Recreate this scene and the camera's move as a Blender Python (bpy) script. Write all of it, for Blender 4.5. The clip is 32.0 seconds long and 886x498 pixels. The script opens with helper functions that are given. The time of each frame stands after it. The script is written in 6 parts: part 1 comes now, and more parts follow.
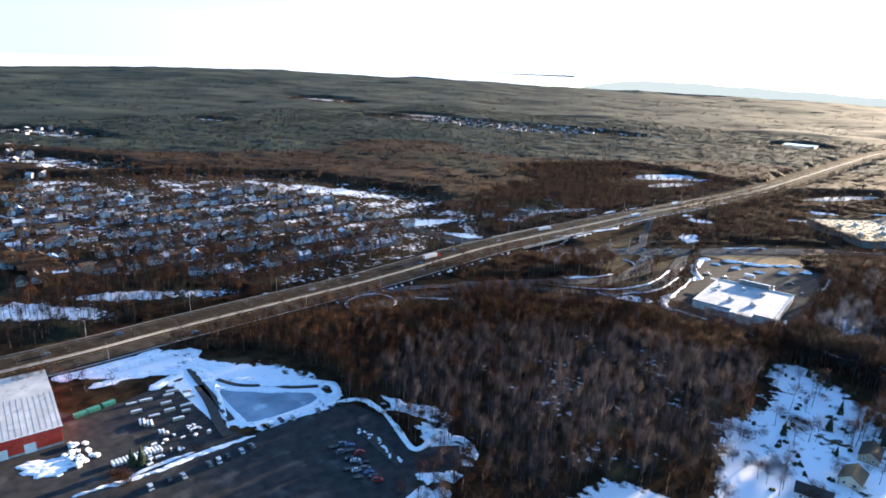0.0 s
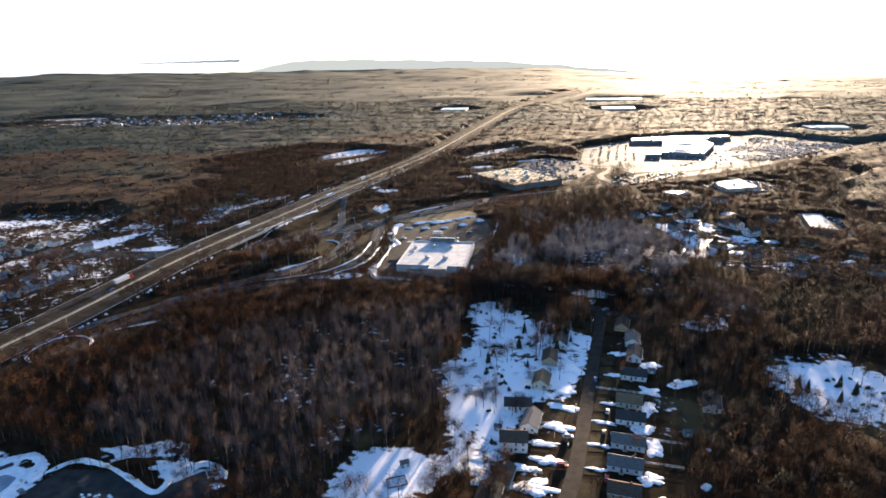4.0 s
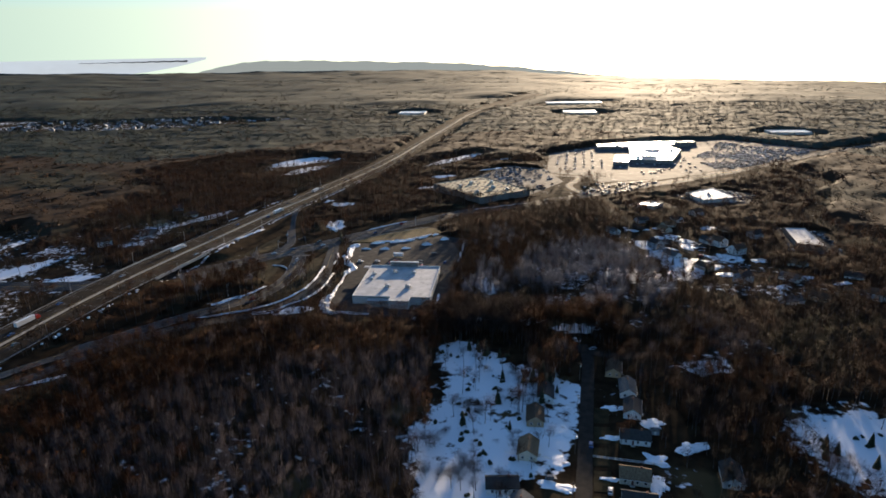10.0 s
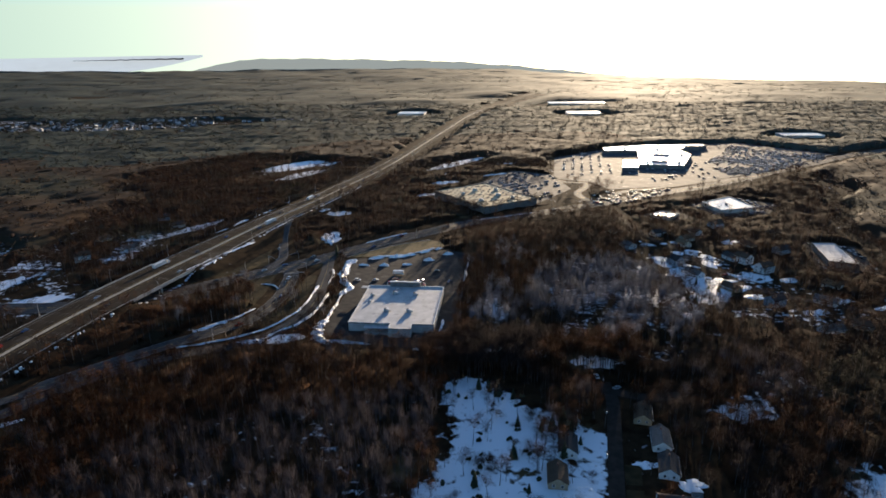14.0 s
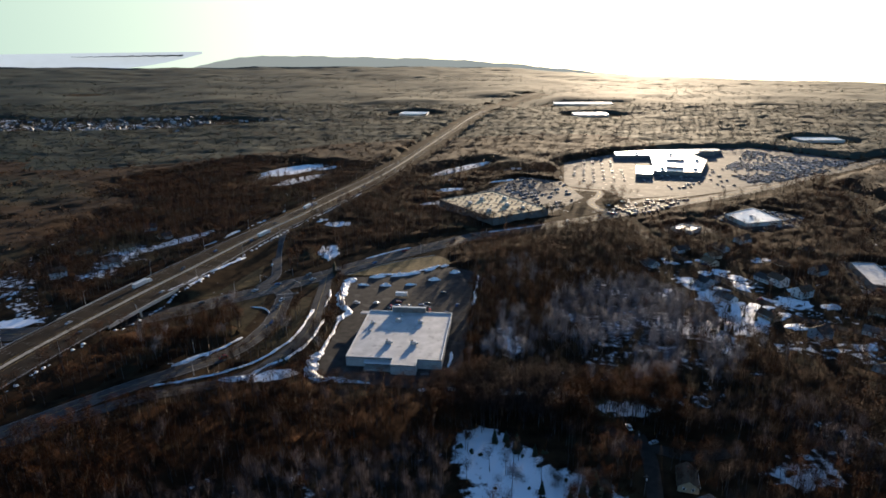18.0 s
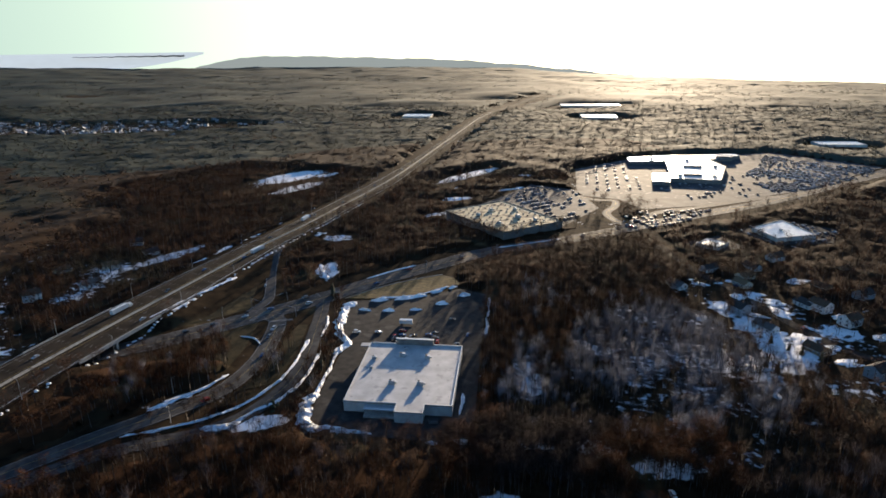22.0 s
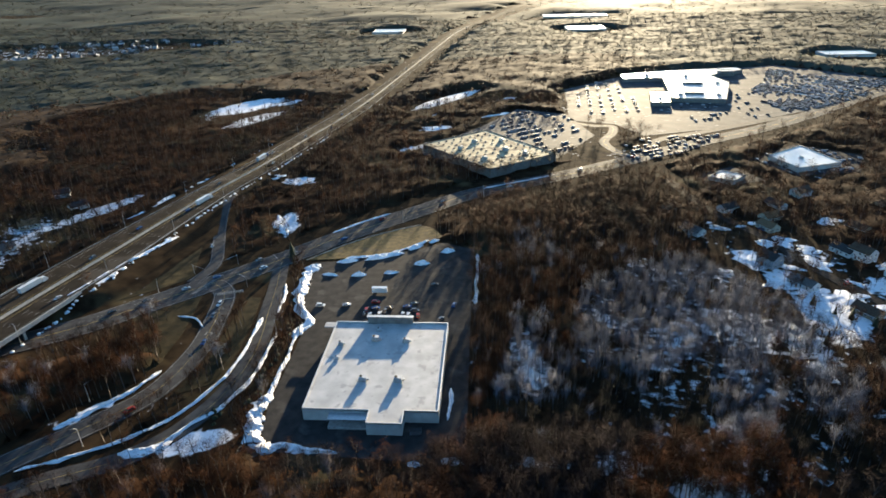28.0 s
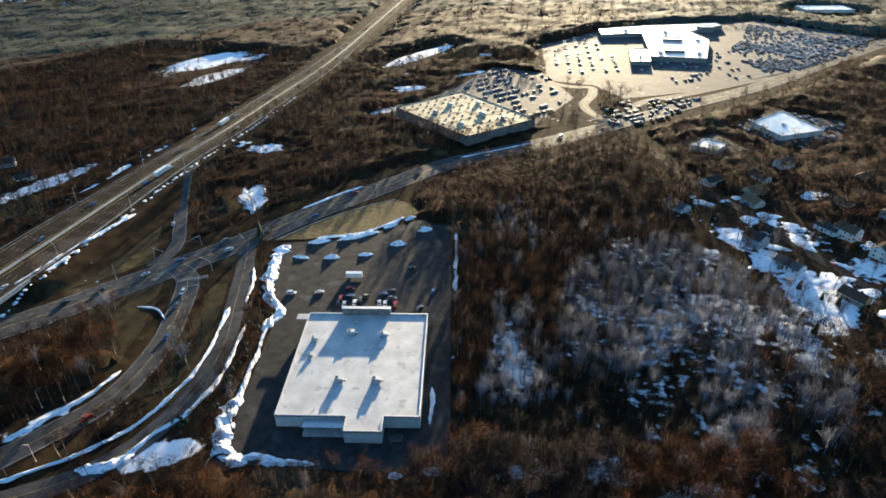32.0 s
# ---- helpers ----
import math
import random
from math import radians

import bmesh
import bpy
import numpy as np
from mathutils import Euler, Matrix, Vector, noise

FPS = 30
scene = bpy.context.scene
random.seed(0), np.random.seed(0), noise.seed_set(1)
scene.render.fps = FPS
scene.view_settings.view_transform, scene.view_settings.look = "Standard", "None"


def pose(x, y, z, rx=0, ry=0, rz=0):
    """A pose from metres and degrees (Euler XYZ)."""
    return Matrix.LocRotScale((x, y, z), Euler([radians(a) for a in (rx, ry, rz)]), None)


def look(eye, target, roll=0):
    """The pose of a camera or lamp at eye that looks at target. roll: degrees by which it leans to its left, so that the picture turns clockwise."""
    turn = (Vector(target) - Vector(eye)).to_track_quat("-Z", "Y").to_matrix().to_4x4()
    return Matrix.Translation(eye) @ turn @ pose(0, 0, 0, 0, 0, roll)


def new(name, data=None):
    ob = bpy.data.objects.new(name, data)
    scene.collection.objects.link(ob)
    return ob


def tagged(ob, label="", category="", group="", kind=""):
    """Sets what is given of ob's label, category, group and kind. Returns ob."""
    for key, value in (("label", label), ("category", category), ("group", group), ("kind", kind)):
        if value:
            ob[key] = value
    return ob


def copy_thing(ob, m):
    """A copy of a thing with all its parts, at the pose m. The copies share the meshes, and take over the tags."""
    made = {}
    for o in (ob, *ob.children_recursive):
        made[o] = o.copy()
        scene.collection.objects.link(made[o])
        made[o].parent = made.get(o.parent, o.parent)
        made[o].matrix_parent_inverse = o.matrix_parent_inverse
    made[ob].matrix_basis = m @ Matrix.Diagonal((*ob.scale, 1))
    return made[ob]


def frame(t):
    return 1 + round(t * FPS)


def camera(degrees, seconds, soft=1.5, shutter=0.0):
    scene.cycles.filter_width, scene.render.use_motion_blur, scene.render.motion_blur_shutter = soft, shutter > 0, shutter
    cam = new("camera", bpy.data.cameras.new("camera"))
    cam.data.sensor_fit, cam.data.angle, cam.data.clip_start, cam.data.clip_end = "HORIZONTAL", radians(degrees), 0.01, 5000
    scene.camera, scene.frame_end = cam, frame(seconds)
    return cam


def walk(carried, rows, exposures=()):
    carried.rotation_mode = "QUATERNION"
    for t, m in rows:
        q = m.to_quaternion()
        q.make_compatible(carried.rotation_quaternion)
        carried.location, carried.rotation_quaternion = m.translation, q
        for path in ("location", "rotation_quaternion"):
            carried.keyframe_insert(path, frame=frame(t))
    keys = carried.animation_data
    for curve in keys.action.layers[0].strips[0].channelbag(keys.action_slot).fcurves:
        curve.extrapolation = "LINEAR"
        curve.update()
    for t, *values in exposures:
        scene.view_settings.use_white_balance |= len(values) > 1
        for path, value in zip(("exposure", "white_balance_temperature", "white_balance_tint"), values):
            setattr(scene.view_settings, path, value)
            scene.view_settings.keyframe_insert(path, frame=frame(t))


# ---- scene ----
# ---- path ----
ROWS = [  # seconds, place, yaw, pitch, lean
    (0, 119.10, -445.89, 163.41, 38.326, -16.602, 2.135),
    (0.5, 120.31, -447.23, 164.42, 36.411, -16.972, 1.718),
    (1, 120.99, -448.61, 164.93, 32.464, -17.392, 1.210),
    (1.5, 121.27, -450.48, 165.43, 26.520, -17.622, 0.701),
    (2, 121.04, -452.53, 166.23, 20.103, -17.913, 0.269),
    (2.5, 120.78, -453.86, 167.35, 15.518, -18.134, -0.180),
    (3, 120.79, -453.96, 168.47, 12.800, -18.136, -0.708),
    (3.5, 120.91, -452.82, 169.33, 11.407, -18.084, -1.266),
    (5.5, 116.85, -442.15, 169.99, 8.125, -18.020, -1.038),
    (6, 115.49, -436.99, 170.07, 7.761, -18.000, -1.086),
    (6.5, 114.41, -431.70, 170.11, 7.524, -18.022, -1.123),
    (7, 113.48, -426.32, 170.12, 7.231, -17.977, -1.144),
    (7.5, 112.64, -420.87, 170.09, 7.040, -18.022, -1.149),
    (8, 111.81, -415.33, 169.98, 6.822, -17.997, -1.138),
    (8.5, 111.01, -409.67, 169.90, 6.650, -17.991, -1.135),
    (9, 110.25, -403.95, 169.93, 6.576, -18.003, -1.133),
    (9.5, 109.31, -398.24, 169.99, 6.516, -18.009, -1.104),
    (10, 108.15, -392.60, 169.97, 6.358, -18.019, -1.054),
    (10.5, 106.98, -387.04, 169.93, 6.281, -18.007, -1.036),
    (11, 105.79, -381.51, 169.92, 6.246, -18.014, -1.041),
    (11.5, 104.46, -376.21, 170.07, 6.154, -18.030, -1.017),
    (12, 103.14, -371.18, 170.37, 6.113, -18.058, -0.970),
    (12.5, 102.00, -366.07, 170.65, 6.121, -18.043, -0.918),
    (13, 100.99, -360.84, 171.05, 6.115, -18.132, -0.885),
    (13.5, 100.10, -355.83, 171.57, 6.110, -18.141, -0.878),
    (14, 99.29, -351.26, 172.24, 6.173, -18.193, -0.879),
    (14.5, 98.42, -347.22, 172.99, 6.137, -18.228, -0.901),
    (16.5, 93.04, -323.64, 173.68, 6.156, -18.339, -0.659),
    (17, 91.67, -317.95, 173.88, 6.148, -18.356, -0.622),
    (17.5, 90.51, -312.42, 174.08, 6.148, -18.386, -0.584),
    (18, 89.40, -306.70, 174.16, 6.196, -18.384, -0.553),
    (18.5, 88.25, -300.81, 174.27, 6.190, -18.421, -0.541),
    (19, 87.07, -294.98, 174.47, 6.225, -18.461, -0.551),
    (19.5, 85.77, -289.24, 174.66, 6.187, -18.530, -0.539),
    (20, 84.51, -283.52, 174.72, 6.217, -18.527, -0.530),
    (20.5, 83.40, -277.81, 174.83, 6.243, -18.556, -0.522),
    (21, 82.36, -272.33, 175.02, 6.337, -18.515, -0.496),
    (21.5, 81.45, -267.35, 175.21, 6.439, -18.473, -0.515),
    (22, 80.69, -263.02, 175.23, 6.456, -18.384, -0.588),
    (22.5, 80.10, -258.68, 175.00, 5.251, -18.531, -0.695),
    (23, 79.54, -254.20, 174.68, 3.559, -18.749, -0.805),
    (23.5, 78.93, -250.02, 174.46, 2.273, -18.936, -0.862),
    (24, 78.27, -246.19, 174.43, 1.440, -19.056, -0.831),
    (24.5, 77.65, -242.46, 174.63, 1.183, -19.100, -0.746),
    (26.5, 76.80, -213.63, 173.02, 3.006, -20.953, -1.265),
    (27, 75.95, -204.95, 171.37, 3.696, -23.181, -1.494),
    (27.5, 74.97, -196.89, 170.00, 4.315, -24.410, -1.650),
    (28, 73.52, -190.28, 169.13, 4.600, -25.781, -1.628),
    (28.5, 71.67, -186.19, 168.55, 3.815, -28.597, -1.394),
    (29, 70.43, -183.84, 168.87, 3.075, -29.083, -1.116),
    (29.5, 69.91, -181.91, 170.33, 2.496, -29.519, -0.865),
    (30, 69.60, -179.84, 172.27, 1.891, -30.034, -0.649),
    (30.5, 69.42, -177.27, 174.08, 1.665, -30.253, -0.509),
    (31, 69.20, -173.96, 175.64, 1.576, -30.430, -0.434),
    (31.5, 68.88, -170.34, 176.70, 1.659, -30.502, -0.428),
    (32, 68.35, -166.69, 177.13, 1.609, -30.553, -0.445),
]
LENS = 71.11
# ---- end of path ----


def aim(x, y, z, yaw, pitch, lean):
    return pose(x, y, z, 90 + pitch, 0, yaw) @ pose(0, 0, 0, 0, 0, lean)


cam = camera(LENS, 32.0, soft=1.7)
walk(cam, [(r[0], aim(*r[1:])) for r in ROWS],
     exposures=[(0.0, 2.7, 5900, 12), (2.0, 2.8, 6400, 16), (3.5, 2.55, 6450, 16), (6.0, 1.85, 6350, 15), (9.0, 1.45, 6300, 13), (20.0, 1.45, 6150, 11), (24.5, 1.55, 6150, 8), (27.0, 1.85, 6200, 3),
                (29.0, 2.35, 6250, 3), (32.0, 2.35, 6250, 3)])

# ---- sun, sky ----
SUN_AZ, SUN_EL = radians(11.5), radians(7.4)      # from +y towards +x
world = bpy.data.worlds.new("sky")
scene.world = world
world.use_nodes = True
wn, wl = world.node_tree.nodes, world.node_tree.links
sky = wn.new("ShaderNodeTexSky")
sky.sky_type, sky.sun_disc = "NISHITA", False
sky.sun_elevation, sky.sun_rotation = SUN_EL, SUN_AZ
sky.air_density, sky.dust_density, sky.ozone_density = 1.0, 0.7, 3.4
tc, sep, mx, comb = wn.new("ShaderNodeTexCoord"), wn.new("ShaderNodeSeparateXYZ"), wn.new("ShaderNodeMath"), wn.new("ShaderNodeCombineXYZ")
mx.operation, mx.inputs[1].default_value = "MAXIMUM", 0.055
wl.new(tc.outputs["Generated"], sep.inputs[0])
wl.new(sep.outputs[0], comb.inputs[0]), wl.new(sep.outputs[1], comb.inputs[1])
wl.new(sep.outputs[2], mx.inputs[0]), wl.new(mx.outputs[0], comb.inputs[2])
wl.new(comb.outputs[0], sky.inputs[0])
wl.new(sky.outputs[0], wn["Background"].inputs[0])
wn["Background"].inputs[1].default_value = 0.09
sun = new("sun", bpy.data.lights.new("sun", "SUN"))
sun.data.energy, sun.data.angle, sun.data.color = 5.0, radians(0.6), (1.0, 0.77, 0.51)
to_sun = Vector((math.sin(SUN_AZ) * math.cos(SUN_EL), math.cos(SUN_AZ) * math.cos(SUN_EL), math.sin(SUN_EL)))
sun.matrix_world = look(to_sun * 100, (0, 0, 0))

# ---- materials ----


def shader(name, dark, light, scale=1.0, rough=0.85, detail=6.0, bump=0.0, metal=0.0, spots=None, island=0.0, spec=0.5, big=0.0):
    """Two colours by noise at real size; spots: (colour, scale, amount); island: change from piece to piece; big: wide slow change."""
    m = bpy.data.materials.new(name)
    m.use_nodes = True
    n, l = m.node_tree.nodes, m.node_tree.links
    b = n["Principled BSDF"]
    b.inputs["Roughness"].default_value, b.inputs["Metallic"].default_value = rough, metal
    b.inputs["Specular IOR Level"].default_value = spec
    geo, tex = n.new("ShaderNodeNewGeometry"), n.new("ShaderNodeTexNoise")
    tex.inputs["Scale"].default_value, tex.inputs["Detail"].default_value = scale, detail
    l.new(geo.outputs["Position"], tex.inputs["Vector"])
    ramp = n.new("ShaderNodeValToRGB")
    ramp.color_ramp.elements[0].position, ramp.color_ramp.elements[1].position = 0.32, 0.68
    ramp.color_ramp.elements[0].color, ramp.color_ramp.elements[1].color = (*dark, 1), (*light, 1)
    fac = tex.outputs[0]
    if island or big:
        add = n.new("ShaderNodeMath")
        add.operation = "MULTIPLY_ADD"
        if island:
            l.new(geo.outputs["Random Per Island"], add.inputs[0])
        else:
            t2 = n.new("ShaderNodeTexNoise")
            t2.inputs["Scale"].default_value = scale * 0.08
            l.new(geo.outputs["Position"], t2.inputs["Vector"]), l.new(t2.outputs[0], add.inputs[0])
        add.inputs[1].default_value = island or big
        sub = n.new("ShaderNodeMath")
        sub.operation, sub.inputs[1].default_value = "SUBTRACT", (island or big) / 2
        l.new(tex.outputs[0], sub.inputs[0]), l.new(sub.outputs[0], add.inputs[2])
        fac = add.outputs[0]
    l.new(fac, ramp.inputs[0])
    col = ramp.outputs[0]
    if spots:
        t3, r3, mix = n.new("ShaderNodeTexNoise"), n.new("ShaderNodeValToRGB"), n.new("ShaderNodeMix")
        t3.inputs["Scale"].default_value, t3.inputs["Detail"].default_value = spots[1], 4.0
        r3.color_ramp.elements[0].position, r3.color_ramp.elements[1].position = 0.62 - spots[2] * 0.2, 0.70 - spots[2] * 0.2
        l.new(geo.outputs["Position"], t3.inputs["Vector"]), l.new(t3.outputs[0], r3.inputs[0])
        mix.data_type = "RGBA"
        l.new(r3.outputs[0], mix.inputs["Factor"]), l.new(col, mix.inputs["A"])
        mix.inputs["B"].default_value = (*spots[0], 1)
        col = mix.outputs["Result"]
    l.new(col, b.inputs["Base Color"])
    if bump:
        bm_ = n.new("ShaderNodeBump")
        bm_.inputs["Strength"].default_value, bm_.inputs["Distance"].default_value = 0.6, bump
        l.new(tex.outputs[0], bm_.inputs["Height"]), l.new(bm_.outputs[0], b.inputs["Normal"])
    return m


def ground_shader(name):
    """Dead grass and leaf litter, with snow where the cover attribute is high, ragged at its edge."""
    m = shader(name, (0.011, 0.007, 0.0045), (0.040, 0.026, 0.014), 0.12, 0.95, 10.0, 0.3, spots=((0.075, 0.056, 0.028), 0.02, 0.15), spec=0.02)
    n, l = m.node_tree.nodes, m.node_tree.links
    b = n["Principled BSDF"]
    old = b.inputs["Base Color"].links[0].from_socket
    att, geo = n.new("ShaderNodeAttribute"), n.new("ShaderNodeNewGeometry")
    att.attribute_name = "snow"
    parts = []
    for scale, det, amt in ((0.035, 4.0, 0.55), (0.22, 6.0, 0.6)):
        t = n.new("ShaderNodeTexNoise")
        t.inputs["Scale"].default_value, t.inputs["Detail"].default_value = scale, det
        l.new(geo.outputs["Position"], t.inputs["Vector"])
        k = n.new("ShaderNodeMath")
        k.operation, k.inputs[1].default_value, k.inputs[2].default_value = "MULTIPLY_ADD", amt, -amt / 2
        l.new(t.outputs[0], k.inputs[0])
        parts.append(k.outputs[0])
    a1, a2 = n.new("ShaderNodeMath"), n.new("ShaderNodeMath")
    l.new(parts[0], a1.inputs[0]), l.new(parts[1], a1.inputs[1])
    l.new(a1.outputs[0], a2.inputs[0]), l.new(att.outputs["Fac"], a2.inputs[1])
    r = n.new("ShaderNodeValToRGB")
    r.color_ramp.elements[0].position, r.color_ramp.elements[1].position = 0.47, 0.54
    l.new(a2.outputs[0], r.inputs[0])
    mix, mr = n.new("ShaderNodeMix"), n.new("ShaderNodeMix")
    mix.data_type = "RGBA"
    l.new(r.outputs[0], mix.inputs["Factor"]), l.new(old, mix.inputs["A"])
    mix.inputs["B"].default_value = (0.80, 0.82, 0.86, 1)
    l.new(mix.outputs["Result"], b.inputs["Base Color"])
    mr.data_type = "FLOAT"
    mr.inputs["A"].default_value, mr.inputs["B"].default_value = 0.95, 0.6
    l.new(r.outputs[0], mr.inputs["Factor"]), l.new(mr.outputs["Result"], b.inputs["Roughness"])
    return m


M_GROUND = ground_shader("ground")
M_SNOW = shader("snow", (0.72, 0.75, 0.80), (0.86, 0.87, 0.89), 0.5, 0.6, 8.0, 0.15, spots=((0.42, 0.38, 0.33), 0.35, 0.05))
M_ASPHALT = shader("asphalt", (0.034, 0.035, 0.038), (0.066, 0.065, 0.064), 0.25, 0.8, 10.0, 0.01, spots=((0.085, 0.083, 0.08), 0.05, 0.2), spec=0.06)
M_LOT = shader("lot asphalt", (0.024, 0.024, 0.025), (0.048, 0.046, 0.044), 0.2, 0.85, 10.0, 0.01, spots=((0.07, 0.066, 0.062), 0.08, 0.15), spec=0.05)
M_HIGHWAY = shader("highway asphalt", (0.021, 0.017, 0.013), (0.042, 0.034, 0.026), 0.12, 0.9, 10.0, 0.01, spots=((0.065, 0.055, 0.044), 0.03, 0.2), spec=0.02)
M_STREET = shader("street asphalt", (0.024, 0.020, 0.017), (0.045, 0.037, 0.031), 0.25, 0.85, 10.0, 0.01, spec=0.05)
M_MALLLOT = shader("wet lot asphalt", (0.040, 0.044, 0.050), (0.082, 0.086, 0.090), 0.06, 0.8, 8.0, 0.01, spots=((0.22, 0.22, 0.22), 0.10, 0.03), spec=0.05)
M_ROOFWET = shader("wet flat roof", (0.42, 0.42, 0.42), (0.62, 0.62, 0.61), 0.05, 0.34, 6.0, spec=1.0)
M_ROOFTAN = shader("tan gravel roof", (0.36, 0.30, 0.19), (0.54, 0.46, 0.30), 0.08, 0.8, 8.0, spots=((0.10, 0.085, 0.065), 0.09, 0.45), spec=0.08)
M_PAINT = shader("road paint", (0.12, 0.12, 0.115), (0.34, 0.335, 0.32), 0.5, 0.8)
M_YELLOW = shader("yellow paint", (0.22, 0.16, 0.05), (0.42, 0.31, 0.09), 0.5, 0.8)
M_DITCH = shader("wet dark soil", (0.014, 0.012, 0.010), (0.04, 0.032, 0.024), 0.4, 0.8, 8.0, 0.05)
M_CONCRETE = shader("concrete", (0.30, 0.28, 0.25), (0.46, 0.44, 0.40), 0.6, 0.85, 8.0, 0.02)
M_ROOFWHITE = shader("white roof membrane", (0.33, 0.335, 0.34), (0.47, 0.47, 0.47), 0.15, 0.6, 8.0, spots=((0.29, 0.295, 0.30), 0.25, 0.14), spec=0.3)
M_WALLPALE = shader("pale wall panel", (0.50, 0.48, 0.44), (0.62, 0.60, 0.55), 0.4, 0.7)
M_WALLDARK = shader("grey-brown block wall", (0.12, 0.11, 0.10), (0.21, 0.19, 0.17), 0.4, 0.8)
M_STEEL = shader("galvanised steel", (0.38, 0.39, 0.40), (0.55, 0.56, 0.57), 1.5, 0.45, metal=0.7)
M_DARK = shader("dark rubber", (0.015, 0.015, 0.016), (0.035, 0.034, 0.033), 2.0, 0.8)
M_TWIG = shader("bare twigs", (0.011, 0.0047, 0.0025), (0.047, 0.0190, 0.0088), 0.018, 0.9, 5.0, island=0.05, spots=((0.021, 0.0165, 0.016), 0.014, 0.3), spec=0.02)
# oak leaf colour, brightened to stand for sunlit brown crowns too
M_OAK = shader("dry oak leaves and sunlit crowns", (0.055, 0.022, 0.009), (0.150, 0.068, 0.024), 0.03, 0.85, 5.0, island=0.12, spec=0.05)
M_BARKPALE = shader("pale ash bark", (0.11, 0.10, 0.10), (0.26, 0.25, 0.25), 0.9, 0.9, 6.0, 0.02, spec=0.05)
M_DARKWOOD = shader("darkest bare twigs", (0.008, 0.009, 0.007), (0.026, 0.022, 0.016), 0.05, 0.9, 5.0, island=0.2, spec=0.05)
M_TWIGGREY = shader("pale grey twigs", (0.085, 0.090, 0.112), (0.225, 0.238, 0.285), 0.02, 0.85, 5.0, island=0.10, spec=0.05)
# base colour and gloss rise with distance, standing in for haze
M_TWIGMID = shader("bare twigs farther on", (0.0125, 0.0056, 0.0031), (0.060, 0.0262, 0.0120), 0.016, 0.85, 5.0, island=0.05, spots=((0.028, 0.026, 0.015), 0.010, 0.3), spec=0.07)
M_TWIGFAR = shader("far bare twigs paled for haze", (0.019, 0.0108, 0.006), (0.070, 0.037, 0.019), 0.008, 0.8, 6.0, island=0.04, spots=((0.034, 0.032, 0.020), 0.005, 0.3), spec=0.12)
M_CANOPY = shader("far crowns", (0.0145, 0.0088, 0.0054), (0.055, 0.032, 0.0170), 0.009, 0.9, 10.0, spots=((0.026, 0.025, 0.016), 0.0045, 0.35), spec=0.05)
# grey-green base colour stands in for haze over the far woods
M_HILL = shader("far woods tinted grey-green for haze", (0.0145, 0.020, 0.0155), (0.054, 0.063, 0.049), 0.0060, 0.9, 10.0, spots=((0.018, 0.029, 0.025), 0.003, 0.4), spec=0.05)
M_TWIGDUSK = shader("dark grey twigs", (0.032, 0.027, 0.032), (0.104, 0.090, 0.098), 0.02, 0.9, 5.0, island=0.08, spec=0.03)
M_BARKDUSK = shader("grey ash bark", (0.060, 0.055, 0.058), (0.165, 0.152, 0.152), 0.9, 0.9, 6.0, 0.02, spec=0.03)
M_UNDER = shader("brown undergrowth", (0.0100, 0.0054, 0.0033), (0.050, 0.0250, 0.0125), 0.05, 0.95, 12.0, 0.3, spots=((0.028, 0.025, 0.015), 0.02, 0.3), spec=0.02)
M_BARK = shader("grey bark", (0.042, 0.037, 0.034), (0.13, 0.115, 0.104), 0.9, 0.9, 6.0, 0.03, spec=0.05)
M_NEEDLE = shader("evergreen needles", (0.012, 0.022, 0.012), (0.045, 0.06, 0.028), 0.3, 0.8, 5.0, island=0.4, spec=0.3)
M_GLASS = shader("dark window glass", (0.02, 0.025, 0.03), (0.05, 0.055, 0.06), 0.5, 0.12, spec=0.8)
M_WATER = shader("frozen pond", (0.13, 0.18, 0.24), (0.26, 0.33, 0.41), 0.08, 0.4, 6.0, spots=((0.42, 0.48, 0.54), 0.06, 0.08), spec=0.2)
M_LAKE = shader("glowing far water", (0.34, 0.35, 0.33), (0.44, 0.45, 0.42), 0.004, 0.8, 3.0, spec=0.1)
glow = M_LAKE.node_tree.nodes["Principled BSDF"].inputs      # the water glows itself, in place of the bright sky it mirrors
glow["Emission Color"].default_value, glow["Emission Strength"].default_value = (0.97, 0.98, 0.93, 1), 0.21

# ---- building blocks ----


def tidy(verts, faces, name, material):
    me = bpy.data.meshes.new(name)
    me.from_pydata([tuple(v) for v in verts], [], [tuple(f) for f in faces])
    me.materials.append(material)
    me.update()
    return me


def soup(name, verts, tris, material):
    """A mesh from arrays of places and triangles."""
    me = bpy.data.meshes.new(name)
    me.vertices.add(len(verts)), me.loops.add(3 * len(tris)), me.polygons.add(len(tris))
    me.vertices.foreach_set("co", np.asarray(verts, np.float32).ravel())
    me.loops.foreach_set("vertex_index", np.asarray(tris, np.int32).ravel())
    me.polygons.foreach_set("loop_start", np.arange(0, 3 * len(tris), 3, dtype=np.int32))
    me.polygons.foreach_set("loop_total", np.full(len(tris), 3, np.int32))
    me.materials.append(material)
    me.update(calc_edges=True)
    return me


def part(name, me, parent=None, label=""):
    ob = new(name, me)
    if parent is not None:
        ob.parent = parent
    return tagged(ob, label) if label else ob


def thing(name, label, category, group="", kind="", at=None):
    ob = tagged(new(name), label, category, group, kind)
    if at is not None:
        ob.matrix_basis = at
    return ob


CUBE_F = ((0, 2, 3, 1), (4, 5, 7, 6), (0, 1, 5, 4), (2, 6, 7, 3), (0, 4, 6, 2), (1, 3, 7, 5))


